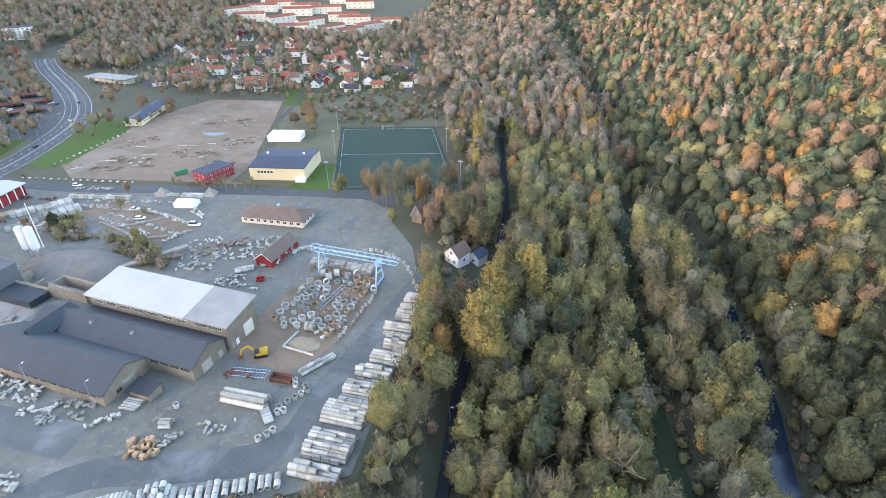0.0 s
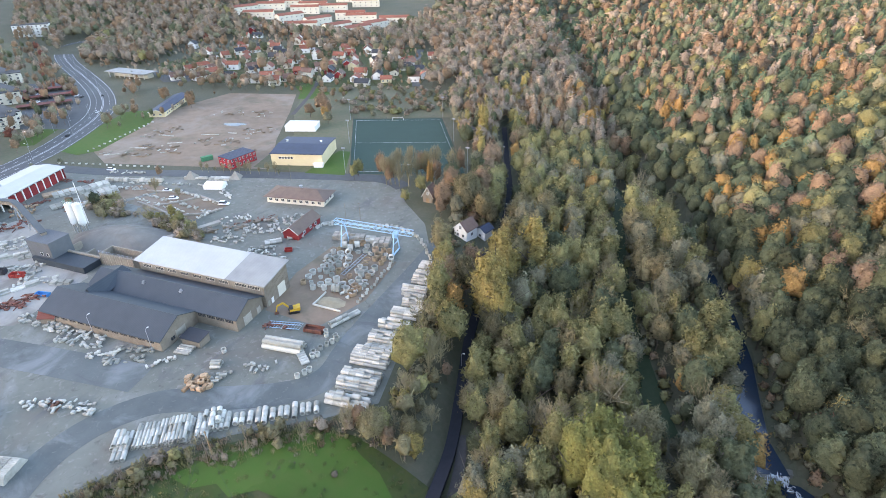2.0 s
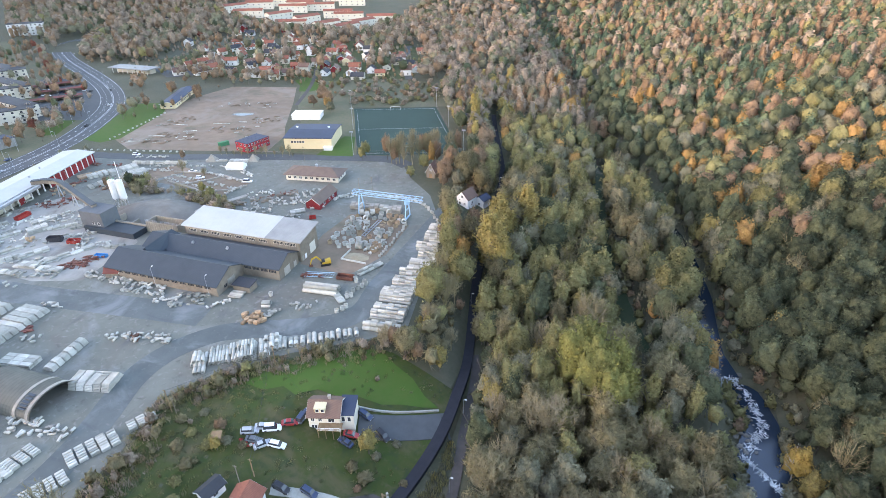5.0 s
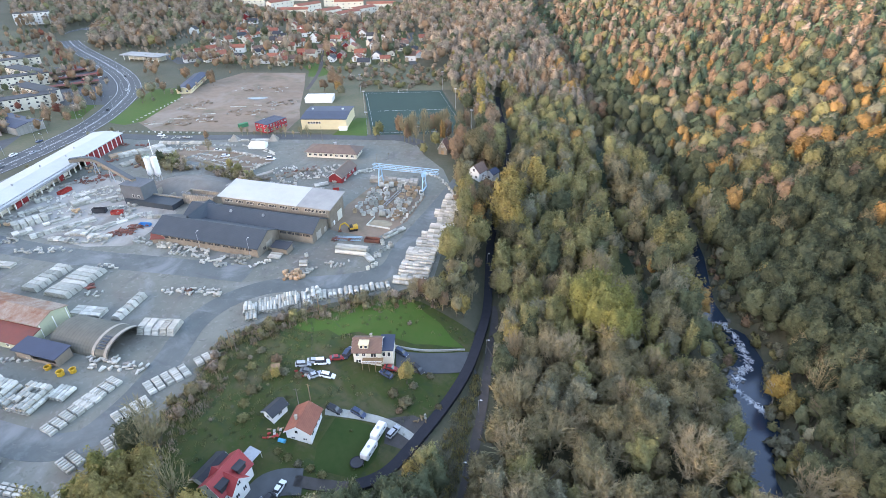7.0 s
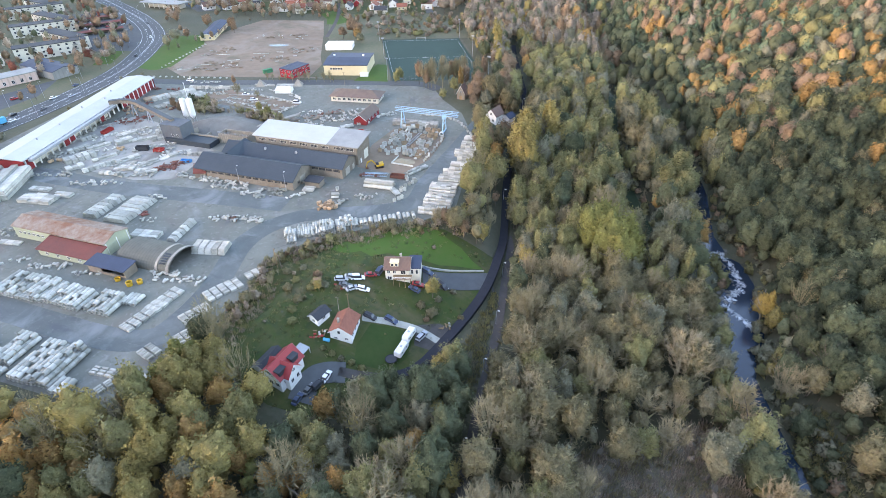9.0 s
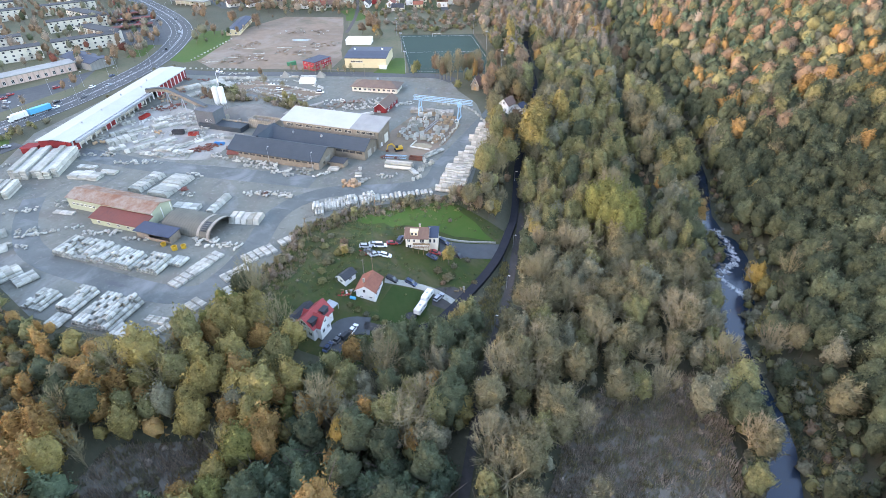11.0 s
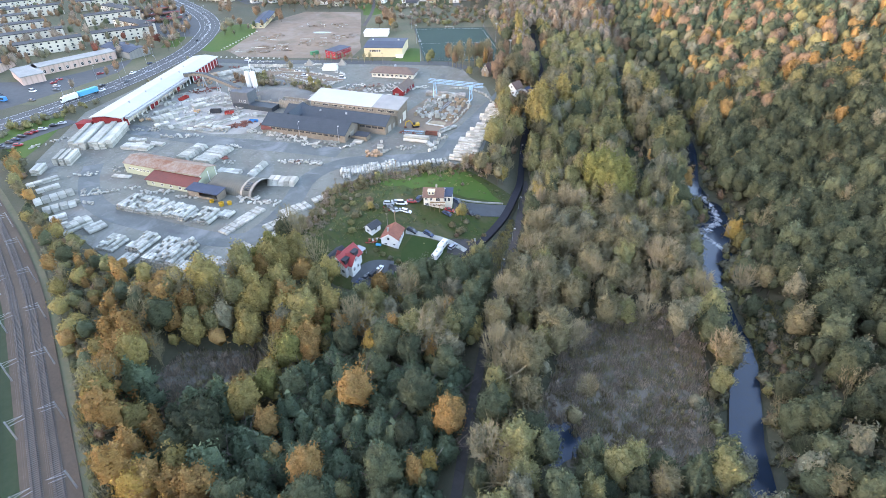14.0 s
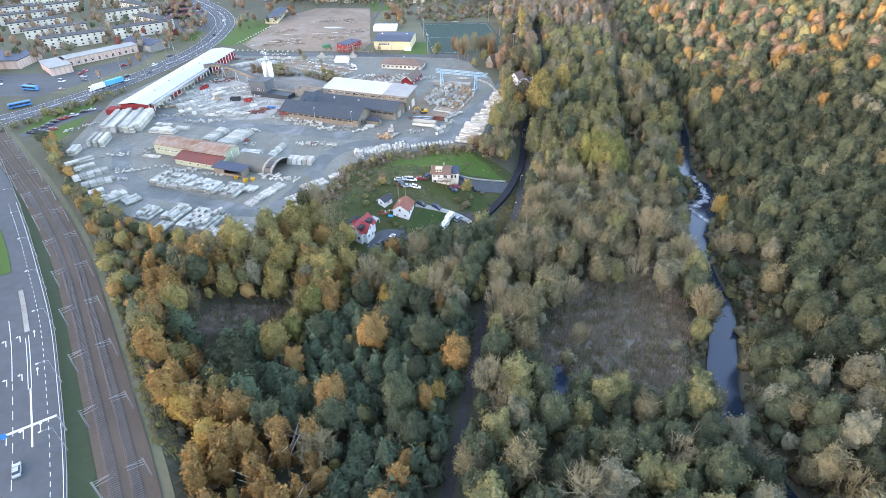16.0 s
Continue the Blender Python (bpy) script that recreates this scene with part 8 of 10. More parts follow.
while len(SUB_D) < 34:
    q = (hr_.uniform(-440, -180), hr_.uniform(385, 560))
    if inside([q[0]], [q[1]], [(-400, 388), (-260, 388), (-182, 415), (-195, 500), (-330, 560), (-440, 520)])[0] and all(math.hypot(q[0] - p[0], q[1] - p[1]) > 15 for p in SUB_A + SUB_B + SUB_C + SUB_D):
        SUB_D.append(q)
for x, y in SUB_A + SUB_B + SUB_C + SUB_D:
    wm, rm = hr_.choice(walls), hr_.choice(roofs)
    L, W = hr_.uniform(9, 12), hr_.uniform(7, 8.5)
    he = hr_.choice((3.2, 3.6, 5.2))
    house("villa", "%s suburban house with a %s gable roof" % (words[wm.name], words[rm.name]), x, y, L, W, he, he + hr_.uniform(2.2, 3.4), hr_.choice((20, 110, 15, 105, 60)) + hr_.uniform(-8, 8), wm, rm,
          windows=[("S", -2.6, 1.0, 1.3, 1.2, 2), ("S", 1.2, 1.0, 1.3, 1.2, 2), ("W", -1.6, 1.0, 1.2, 1.2, 2), ("E", 1.6, 1.0, 1.2, 1.2, 2)], chimney=(1.2, 0.4, 0.35), group="suburban houses", base=-1.5, plain=True)

# ---------------- apartment blocks ----------------
def block_of_flats(name, label, L, W, H, wall, roof, floors, bays, pitched, at, group):
    ob = thing(name, label, "apartment block", at, group)
    if pitched:
        part("wall", gable_body(L, W, H, H + 2.4, -4), wall, ob)
        part("roof", gable_roof(L, W, H, H + 2.4, 0.5, 0.3), roof, ob)
    else:
        c = Mesh()
        c.box(-L / 2, L / 2, -W / 2, W / 2, -4, H)
        part("wall", c, wall, ob)
        c = Mesh()
        c.box(-L / 2 - 0.4, L / 2 + 0.4, -W / 2 - 0.4, W / 2 + 0.4, H, H + 0.5)
        part("roof", c, roof, ob)
    for f in range(floors):
        for k in range(bays):
            px = -L / 2 + L * (k + 0.5) / bays
            zz = 1.0 + f * H / floors
            if not pitched and k % 5 == 2:
                c = Mesh()
                c.box(-1.6, 1.6, -1.3, 0, 0, 0.15).box(-1.6, 1.6, -1.3, -1.2, 0.15, 1.1)
                if ("balc",) not in pipe_cache:
                    pipe_cache[("balc",)] = c.data("balcony", M_CONC)
                part("balcony", pipe_cache[("balc",)], None, ob, m=pose(px, -W / 2, zz - 0.9))
            window_parts(ob, px, -W / 2, zz, 1.5, 1.3, "S", 1, None, True)
        if not pitched:
            for yy in (-2.5, 2.5):
                window_parts(ob, L / 2, yy, 1.0 + f * H / floors, 1.3, 1.3, "E", 1, None, True)
    return ob


flat0 = block_of_flats("apartment_block", "white three-storey slab block of flats with dark flat roof", 47, 11, 8.8, M_CREAM, M_BLACK, 3, 9, False, pose(-434, 155, 0, 0, 0, 53), "white slab blocks")
for x, y in ((-475, 172), (-517, 188), (-560, 205), (-605, 222), (-404, 201), (-467, 250), (-533, 299), (-569, 250), (-612, 272)):
    copy_thing(flat0, pose(x, y, 0, 0, 0, 53))
for x, y in ((-417, 226), (-481, 272), (-547, 318)):
    copy_thing(flat0, pose(x, y, 0, 0, 0, -13))
block_of_flats("white_block", "white four-storey block with a flat dark roof", 38, 14, 13, M_WHITE, M_BLACK, 4, 8, False, pose(-712, 478, land1(-712, 478), 0, 0, 40), "")
for x, y in ((-420, 262), (-441, 281), (-462, 299)):
    port = thing("carport", "long low carport with a rust-red sheet roof", "carport", pose(x, y, 0, 0, 0, 50), "carports")
    part("roof", Mesh().add(*slab((-18, -3, 2.5), (18, -3, 2.5), 6.0, 0.4, 0.15)), M_RUSTRED, port)
    part("back_wall", Mesh().box(-18, 18, 2.7, 2.9, -0.2, 2.8), M_WOOD, port)
    for k in range(7):
        part("post", Mesh().box(-17.6 + k * 5.8, -17.4 + k * 5.8, -2.7, -2.5, -0.2, 2.55), M_STEEL, port)
redb = block_of_flats("tiled_block", "pale sunlit block of flats with red tiled roof", 42, 11, 9.5, M_CREAM, M_TILE, 2, 5, True, pose(-527, 680, land1(-527, 680), 0, 0, 22), "red-roofed blocks")
RB = [(-570, 704), (-547, 740), (-569, 803), (-477, 681), (-485, 736), (-433, 641), (-429, 676), (-489, 766), (-452, 762), (-385, 652), (-404, 725), (-466, 840), (-349, 638), (-381, 714), (-423, 814), (-345, 680), (-330, 715), (-474, 961), (-416, 929), (-387, 961), (-340, 920), (-338, 971), (-428, 1038), (-375, 1048), (-533, 864), (-527, 932), (-536, 769)]
for k, (x, y) in enumerate(RB):
    copy_thing(redb, pose(x, y, land1(x, y), 0, 0, 22 if k % 3 else 70))
copy_thing(redb, pose(330, 560, land1(330, 560), 0, 0, -20))

# shopping centre
shop = thing("shop_row", "long low shop building with peach panelled front", "shop", pose(-380, 131, 0, 0, 0, 67))
c = Mesh()
c.box(-27, 27, -6, 6, -0.3, 5.4)
part("wall", c, M_PINK, shop)
c = Mesh()
c.box(-27.6, 27.6, -6.6, 6.6, 5.4, 5.9)
part("roof", c, M_GREYROOF, shop)
for k in range(10):
    window_parts(shop, -22.5 + k * 5, -6, 1.0, 1.6, 2.0, "S", 2)
shop2 = thing("shop_wing", "peach panelled end wing of the shops", "shop", pose(-385, 97, 0, 0, 0, -25))
c = Mesh()
c.box(-14, 14, -7, 7, -0.3, 5.4)
part("wall", c, M_PINK, shop2)
c = Mesh()
c.box(-14.5, 14.5, -7.5, 7.5, 5.4, 5.9)
part("roof", c, M_GREYROOF, shop2)
shop3 = thing("market_hall", "large peach supermarket with dark flat roof", "shop", pose(-445, 95, 0, 0, 0, 20))
c = Mesh()
c.box(-26, 26, -14, 14, -0.3, 6)
part("wall", c, M_PINK, shop3)
c = Mesh()
c.box(-26.5, 26.5, -14.5, 14.5, 6, 6.5)
part("roof", c, M_BLUEROOF, shop3)
grey = thing("grey_hall", "light grey hall with a low blue-grey roof", "hall", pose(-369, 167, 0, 0, 0, -11))
part("wall", gable_body(38, 17, 5.0, 6.6, -0.3), M_GREYROOF, grey)
part("roof", gable_roof(38, 17, 5.0, 6.6, 0.3, 0.25), M_BLUEROOF, grey)
petrol = thing("filling_station", "white flat-roofed filling station canopy", "canopy", pose(-437, 361, 0, 0, 0, -2))
c = Mesh()
c.box(-24, 24, -8, 8, 4.6, 5.4)
part("roof", c, M_GREYROOF, petrol)
for k in range(8):
    w = Mesh()
    w.box(-21 + k * 6, -20.6 + k * 6, -6, -5.6, 0, 4.6)
    part("post", w, M_WHITE, petrol)
c = Mesh()
c.box(-20, 20, -1, 6, 0, 4.5)
part("kiosk", c, M_CREAM, petrol)

# ---------------- vehicles ----------------
def loft(me, sections):
    """Skin between outlines of equal length (lists of points), capped."""
    n = len(sections[0])
    vs = [p for s in sections for p in s]
    fs = [tuple(range(n - 1, -1, -1)), tuple(range((len(sections) - 1) * n, len(sections) * n))]
    for i in range(len(sections) - 1):
        fs += [(i * n + k, i * n + (k + 1) % n, (i + 1) * n + (k + 1) % n, (i + 1) * n + k) for k in range(n)]
    return me.add(vs, fs)


def car_meshes(L, W, H, estate):
    b = Mesh()
    pr = [(-L / 2, 0.35, 0.75), (-L / 2 + 0.15, 0.25, 0.9), (-L / 2 + 0.8, 0.22, 0.95), (L / 2 - 1.2, 0.22, 0.93), (L / 2 - 0.25, 0.25, 0.78), (L / 2, 0.35, 0.62)]
    loft(b, [[(x, -W / 2 * q, z0), (x, W / 2 * q, z0), (x, W / 2 * q, z1 - 0.12), (x, W / 2 * q - 0.12, z1), (x, -W / 2 * q + 0.12, z1), (x, -W / 2 * q, z1 - 0.12)] for (x, z0, z1), q in zip(pr, (0.86, 0.97, 1, 1, 0.97, 0.84))])
    g = Mesh()
    r0, r1 = (-L / 2 + 0.15, -L / 2 + 0.5) if estate else (-L / 2 + 0.55, -L / 2 + 1.2)
    f0, f1 = L / 2 - 1.15, L / 2 - 1.95
    w0, w1 = W / 2 - 0.08, W / 2 - 0.26
    loft(g, [[(r0, -w0, 0.9), (f0, -w0, 0.9), (f0, w0, 0.9), (r0, w0, 0.9)], [(r1, -w1, H - 0.06), (f1, -w1, H - 0.06), (f1, w1, H - 0.06), (r1, w1, H - 0.06)]])
    rf = Mesh()
    loft(rf, [[(r1 - 0.05, -w1 - 0.03, H - 0.08), (f1 + 0.05, -w1 - 0.03, H - 0.08), (f1 + 0.05, w1 + 0.03, H - 0.08), (r1 - 0.05, w1 + 0.03, H - 0.08)], [(r1 + 0.1, -w1 + 0.1, H), (f1 - 0.1, -w1 + 0.1, H), (f1 - 0.1, w1 - 0.1, H), (r1 + 0.1, w1 - 0.1, H)]])
    return b, g, rf


wheel_me = Mesh().tube([(0, -0.1, 0), (0, 0.1, 0)], [0.32, 0.32], 12).data("wheel", M_RUBBER)
light_me = Mesh().box(-0.04, 0.04, -0.18, 0.18, -0.07, 0.07).data("headlight", M_WHITE)
under_me = Mesh().box(-1.6, -1.0, -0.85, 0.85, 0, 0.4).box(1.0, 1.6, -0.85, 0.85, 0, 0.4).data("underbody", M_RUBBER)
car_data = {}
names_c = ("black", "dark blue", "white", "red", "silver", "grey")


def car(x, y, rz, c, kind=0, z=None):
    L, W, H = ((4.4, 1.78, 1.45), (4.7, 1.82, 1.5), (4.9, 1.95, 1.95))[kind]
    if (c, kind) not in car_data:
        b, g, rf = car_meshes(L, W, H, kind > 0)
        car_data[(c, kind)] = (b.data("body", CARS[c]), g.data("glazing", M_GLASS), rf.data("car_roof", CARS[c]))
    b, g, rf = car_data[(c, kind)]
    sx_, sy_ = math.cos(radians(rz)), math.sin(radians(rz))
    zf, zb = land1(x + sx_ * 1.4, y + sy_ * 1.4), land1(x - sx_ * 1.4, y - sy_ * 1.4)
    at = Matrix.Translation((x, y, max(zf, zb) * 0.5 + min(zf, zb) * 0.5 + 0.26 if z is None else z)) @ Euler((0, -math.atan2(zf - zb, 2.8) if z is None else 0, radians(rz))).to_matrix().to_4x4()
    at = Matrix.Translation(at.translation) @ Matrix.Rotation(radians(rz), 4, "Z") @ Matrix.Rotation(-math.atan2(zf - zb, 2.8) if z is None else 0, 4, "Y")
    ob = thing("car", "%s %s with dark windows" % (names_c[c], ("saloon car", "estate car", "van")[kind]), "car", at, "cars")
    part("body", b, None, ob)
    if x < -120:
        part("underbody", under_me, None, ob)
    part("window_glass", g, None, ob)
    part("roof", rf, None, ob)
    for px in (-L / 2 + 0.85, L / 2 - 0.85) if x > -120 else ():
        for py in (-W / 2 + 0.08, W / 2 - 0.08):
            part("wheel", wheel_me, None, ob, m=pose(px, py, 0.32))
    for py in (-0.6, 0.6) if x > -120 else ():
        part("headlight", light_me, None, ob, m=pose(L / 2 - 0.02, py * W / 1.8, 0.62))
    return ob


for x, y, rz, c, kd in ((-73.6, 17.9, 30, 4, 1), (-71.2, 20.4, 25, 4, 0), (-69, 21, 30, 2, 2), (-65.7, 24.3, 30, 3, 0), (-65.6, 17.5, 12, 2, 1), (-68.9, 16.0, 50, 4, 0), (-63.4, 27.6, 85, 1, 2), (-48.8, 35.2, -12, 1, 1), (-42.1, 31.7, -25, 0, 1), (-50.2, 25.6, 170, 1, 0), (-49.8, 28.1, 10, 3, 0), (-59.2, 8.4, -5, 0, 1), (-52.7, 10.2, -8, 1, 1), (-41.7, 8.9, 72, 4, 1),
                         (-66.2, -26.4, 85, 1, 0), (-64.8, -22.5, 80, 5, 0), (-63.0, -20, 75, 0, 2), (-62.2, -16.8, 85, 2, 0), (-51.6, -20.4, 20, 0, 0), (-71.4, 16.2, 15, 5, 0)):
    car(x, y, rz, c, kd)
for k, (x, y) in enumerate(((-292.5, 4), (-292.5, 8), (-292.8, 13), (-293.4, 17), (-294, 21), (-294, 25), (-293.5, 28), (-292, 32), (-291, 38), (-286, 8), (-285, 12), (-289, 42))):
    car(x, y, 10 + k * 3, (0, 5, 0, 1, 0, 3, 3, 4, 0, 5, 3, 4)[k], k % 3 == 1)
for x, y, rz, c, kd in ((-358, 78, 10, 2, 2), (-351, 90, 15, 4, 1), (-344, 84, 20, 5, 0), (-360, 95, 80, 3, 0), (-362, 101, 80, 3, 1), (-373, 66, 10, 0, 0), (-395, 60, 5, 2, 1), (-400, 52, 5, 4, 0), (-345, 120, 70, 3, 1), (-342, 65, 10, 5, 0), (-404, 66, 10, 1, 1),
                         (-314, 93, 95, 2, 0), (-322, 100, 95, 0, 1), (-313, 112, 95, 5, 0), (-323, 128, 95, 2, 1), (-315, 134, 95, 4, 0), (-340, 215, 125, 0, 1), (-368, 262, 130, 2, 0), (-405, 300, 140, 0, 1), (-262, 178, 12, 2, 1), (-173, 161, 15, 2, 2), (-201, 158.5, 25, 2, 1), (-211, 165, 20, 2, 0),
                         (-100.8, -147.4, 142, 4, 0), (-310, 60, 95, 5, 1), (-329, 150, 95, 1, 0)):
    car(x, y, rz, c, kd, z=land1(x, y) + 0.1)
for k in range(20):
    car(-430 - (k % 9) * 7.5 + (k // 9) * 6, 268 + (k // 9) * 12 + (k % 9) * 1.2, 110, (0, 2, 4, 5, 3, 1)[k * 7 % 6], k % 2, z=0.1)

# caravans
for x, y in ((-45.3, 7.0), (-45.6, 0.9)):
    cv = thing("caravan", "white touring caravan parked on the grass", "caravan", pose(x, y, land1(x, y) + 0.1, 0, 0, 84), "caravans")
    c = Mesh()
    loft(c, [[(-2.9, s0 * 1.12, z_) for s0, z_ in ((-1, 0.6), (1, 0.6), (1, 2.0), (0.9, 2.3), (-0.9, 2.3), (-1, 2.0))], [(-2.6, s0 * 1.15, z_) for s0, z_ in ((-1, 0.5), (1, 0.5), (1, 2.4), (0.9, 2.62), (-0.9, 2.62), (-1, 2.4))], [(2.4, s0 * 1.15, z_) for s0, z_ in ((-1, 0.5), (1, 0.5), (1, 2.4), (0.9, 2.62), (-0.9, 2.62), (-1, 2.4))], [(2.9, s0 * 1.12, z_) for s0, z_ in ((-1, 0.6), (1, 0.6), (1, 1.6), (0.9, 1.9), (-0.9, 1.9), (-1, 1.6))]])
    part("body", c, M_WHITE, cv)
    for sy_ in (-1.1, 1.1):
        part("wheel", wheel_me, None, cv, m=pose(-0.2, sy_, 0.32))
    for px in (-1.6, 1.2):
        window_parts(cv, px, -1.15, 1.4, 1.0, 0.6, "S", 1)
        window_parts(cv, px, 1.15, 1.4, 1.0, 0.6, "N", 1)
    c = Mesh()
    c.beam((2.9, 0, 0.55), (4.2, 0, 0.45), 0.12).box(-0.4, 0.4, -0.35, 0.35, 2.6, 2.75)
    part("drawbar", c, M_STEEL, cv)


def lorry(x, y, rz, boxes, cab_mat, label, name="truck"):
    ob = thing(name, label, "truck", pose(x, y, 0.12, 0, 0, rz))
    c = Mesh()
    loft(c, [[(0, -1.2, 0.5), (0, 1.2, 0.5), (0, 1.2, 3.4), (0, -1.2, 3.4)], [(1.6, -1.2, 0.5), (1.6, 1.2, 0.5), (1.6, 1.2, 3.3), (1.6, -1.2, 3.3)], [(2.2, -1.1, 0.5), (2.2, 1.1, 0.5), (2.1, 1.05, 2.0), (2.1, -1.05, 2.0)]])
    part("cab", c, cab_mat, ob)
    c = Mesh()
    c.add([(1.95, -1.0, 1.9), (1.95, 1.0, 1.9), (1.72, 1.0, 2.9), (1.72, -1.0, 2.9), (2.2, -1.0, 1.9), (2.2, 1.0, 1.9), (1.78, 1.0, 2.9), (1.78, -1.0, 2.9)], [(4, 5, 6, 7), (3, 2, 1, 0), (0, 1, 5, 4), (2, 3, 7, 6)])
    part("windscreen", c, M_GLASS, ob)
    for x0, x1, m in boxes:
        c = Mesh()
        c.box(x0, x1, -1.27, 1.27, 1.0, 3.9)
        for k in range(int((x1 - x0) / 1.5)):
            c.box(x0 + k * 1.5 + 0.6, x0 + k * 1.5 + 0.68, -1.3, 1.3, 1.0, 3.92)
        part("cargo_box", c, m, ob)
        for px in (x0 + 1.0, x0 + 2.2, x1 - 1.2):
            for py in (-1.05, 1.05):
                w = Mesh()
                w.tube([(px, py - 0.15, 0.5), (px, py + 0.15, 0.5)], [0.5, 0.5], 12)
                part("wheel", w, M_RUBBER, ob)
    for py in (-1.05, 1.05):
        w = Mesh()
        w.tube([(1.2, py - 0.15, 0.5), (1.2, py + 0.15, 0.5)], [0.5, 0.5], 12)
        part("wheel", w, M_RUBBER, ob)
    return ob


lorry(-318.5, 69, 259, [(-8.2, -0.3, M_WHITE), (-21.5, -9.3, mat("cyan_tarpaulin", (0.06, 0.42, 0.62), (0.05, 0.36, 0.55), rough=0.5, coarse=0.1))], M_WHITE, "white lorry with bright blue trailer on the road")
bus = thing("bus", "bright blue city bus at the stop", "bus", pose(-363, 58.5, 0.1, 0, 0, 5))
c = Mesh()
loft(c, [[(-6, -1.2, 0.4), (-6, 1.2, 0.4), (-6, 1.15, 3.0), (-6, -1.15, 3.0)], [(5.8, -1.25, 0.4), (5.8, 1.25, 0.4), (5.8, 1.2, 3.05), (5.8, -1.2, 3.05)], [(6.1, -1.15, 0.5), (6.1, 1.15, 0.5), (6.0, 1.1, 2.8), (6.0, -1.1, 2.8)]])
part("body", c, M_BLUEP, bus)
c = Mesh()
c.box(-5.6, 5.6, -1.28, -1.2, 1.4, 2.5).box(-5.6, 5.6, 1.2, 1.28, 1.4, 2.5)
part("glazing", c, M_GLASS, bus)
for px in (-3.6, 3.6):
    for py in (-1.1, 1.1):
        w = Mesh()
        w.tube([(px, py - 0.12, 0.5), (px, py + 0.12, 0.5)], [0.5, 0.5], 12)
        part("wheel", w, M_RUBBER, bus)
copy_thing(bus, pose(-339, 33, 0.1, 0, 0, 60))

# ---------------- road markings ----------------
def dashes(line, off, a, b, length, gap, width, lift, name, label):
    pts = resample(line, 0.5)
    me = Mesh()
    run = 0.0
    for i in range(1, len(pts) - 1):
        if not (a <= pts[i][0] <= b):
            continue
        run += 0.5
        if gap and run % (length + gap) > length:
            continue
        d = pts[i + 1] - pts[i]
        d = d / np.linalg.norm(d)
        nn = np.array((-d[1], d[0]))
        p, q = pts[i] + nn * off, pts[i + 1] + nn * off
        u = nn * width / 2
        z = land1(*p) + lift
        me.add([(*(p - u), z), (*(p + u), z), (*(q + u), z), (*(q - u), z)], [(3, 2, 1, 0)])
    return tagged(solo(name, me, M_LINE, label, "road marking", "structure"))


for off, ln, gp in ((8.6, 1, 0), (-8.6, 1, 0), (0.5, 1, 0), (-0.5, 1, 0), (4.5, 3, 6), (-4.5, 3, 6)):
    dashes(HW, off, -640, -300, ln, gp, 0.22, 0.13, "lane_marking", "white painted lane line on the main road")
for off, ln, gp, a, b in ((3.7, 1.5, 1.6, -230, -60), (6.4, 1, 0, -230, -60), (-4.2, 3, 3, -126, -80), (-7.8, 3, 3, -126, -80)):
    dashes(LEFTROAD, off, a, b, ln, gp, 0.16, 0.11, "lane_marking", "white painted lane line")
dashes(LEFTROAD, 0.0, -122, -104, 1, 0, 0.45, 0.11, "lane_marking", "broad white wedge marking")
dashes(LEFTROAD, 0.3, -143, -122, 1, 0, 0.2, 0.11, "lane_marking", "solid white lane line")
dashes(LEFTROAD, -0.5, -142, -122, 1, 0, 0.2, 0.11, "lane_marking", "solid white lane line")
dashes(LEFTROAD, -4.3, -153, -127, 1, 0, 0.2, 0.11, "lane_marking", "solid white lane line")
isl = strip([(-166, -97.5), (-158, -102.5), (-150, -107.8), (-144, -111.8)], 0.7, -0.7, 0.25, 1.0)
solo("traffic_island", isl, M_CONC_OLD, "narrow grey kerbed traffic island", "traffic island", "structure")
solo("green_island", strip([(-240, -64), (-212, -79), (-196, -88), (-182, -97)], 6.5, -9, 0.25, 1.5), M_LAWN, "green grass island in the road", "grass", "structure")
arrow_s = Mesh()
arrow_s.add([(-0.12, -2.0, 0), (0.12, -2.0, 0), (0.12, 0.7, 0), (0.4, 0.7, 0), (0, 2.0, 0), (-0.4, 0.7, 0), (-0.12, 0.7, 0)], [(0, 1, 2, 3, 4, 5, 6)])
arrow_l = Mesh()
arrow_l.add([(-0.12, -2.0, 0), (0.12, -2.0, 0), (0.12, 1.2, 0), (-0.5, 1.2, 0), (-0.5, 1.6, 0), (-1.2, 1.0, 0), (-0.5, 0.5, 0), (-0.5, 0.9, 0), (-0.12, 0.9, 0)], [(0, 1, 2, 8), (2, 3, 7, 8), (3, 4, 5, 6, 7)])
ad = {"s": arrow_s.data("lane_arrow", M_LINE), "l": arrow_l.data("lane_arrow", M_LINE)}
pts = resample(LEFTROAD, 1.0)


def on_road(x_target, off):
    i = min(range(len(pts) - 1), key=lambda k: abs(pts[k][0] - x_target))
    d = pts[i + 1] - pts[i]
    d = d / np.linalg.norm(d)
    p = pts[i] + np.array((-d[1], d[0])) * off
    return p, math.degrees(math.atan2(-d[1], -d[0])) - 90


for xt in (-143, -127, -108.5):
    for off, kd in ((1.9, "s"), (-1.9, "l"), (-5.6, "l")):
        p, a = on_road(xt, off)
        solo("lane_arrow", ad[kd], None, "white painted lane arrow", "road marking", "structure", m=pose(p[0], p[1], 0.12, 0, 0, a))

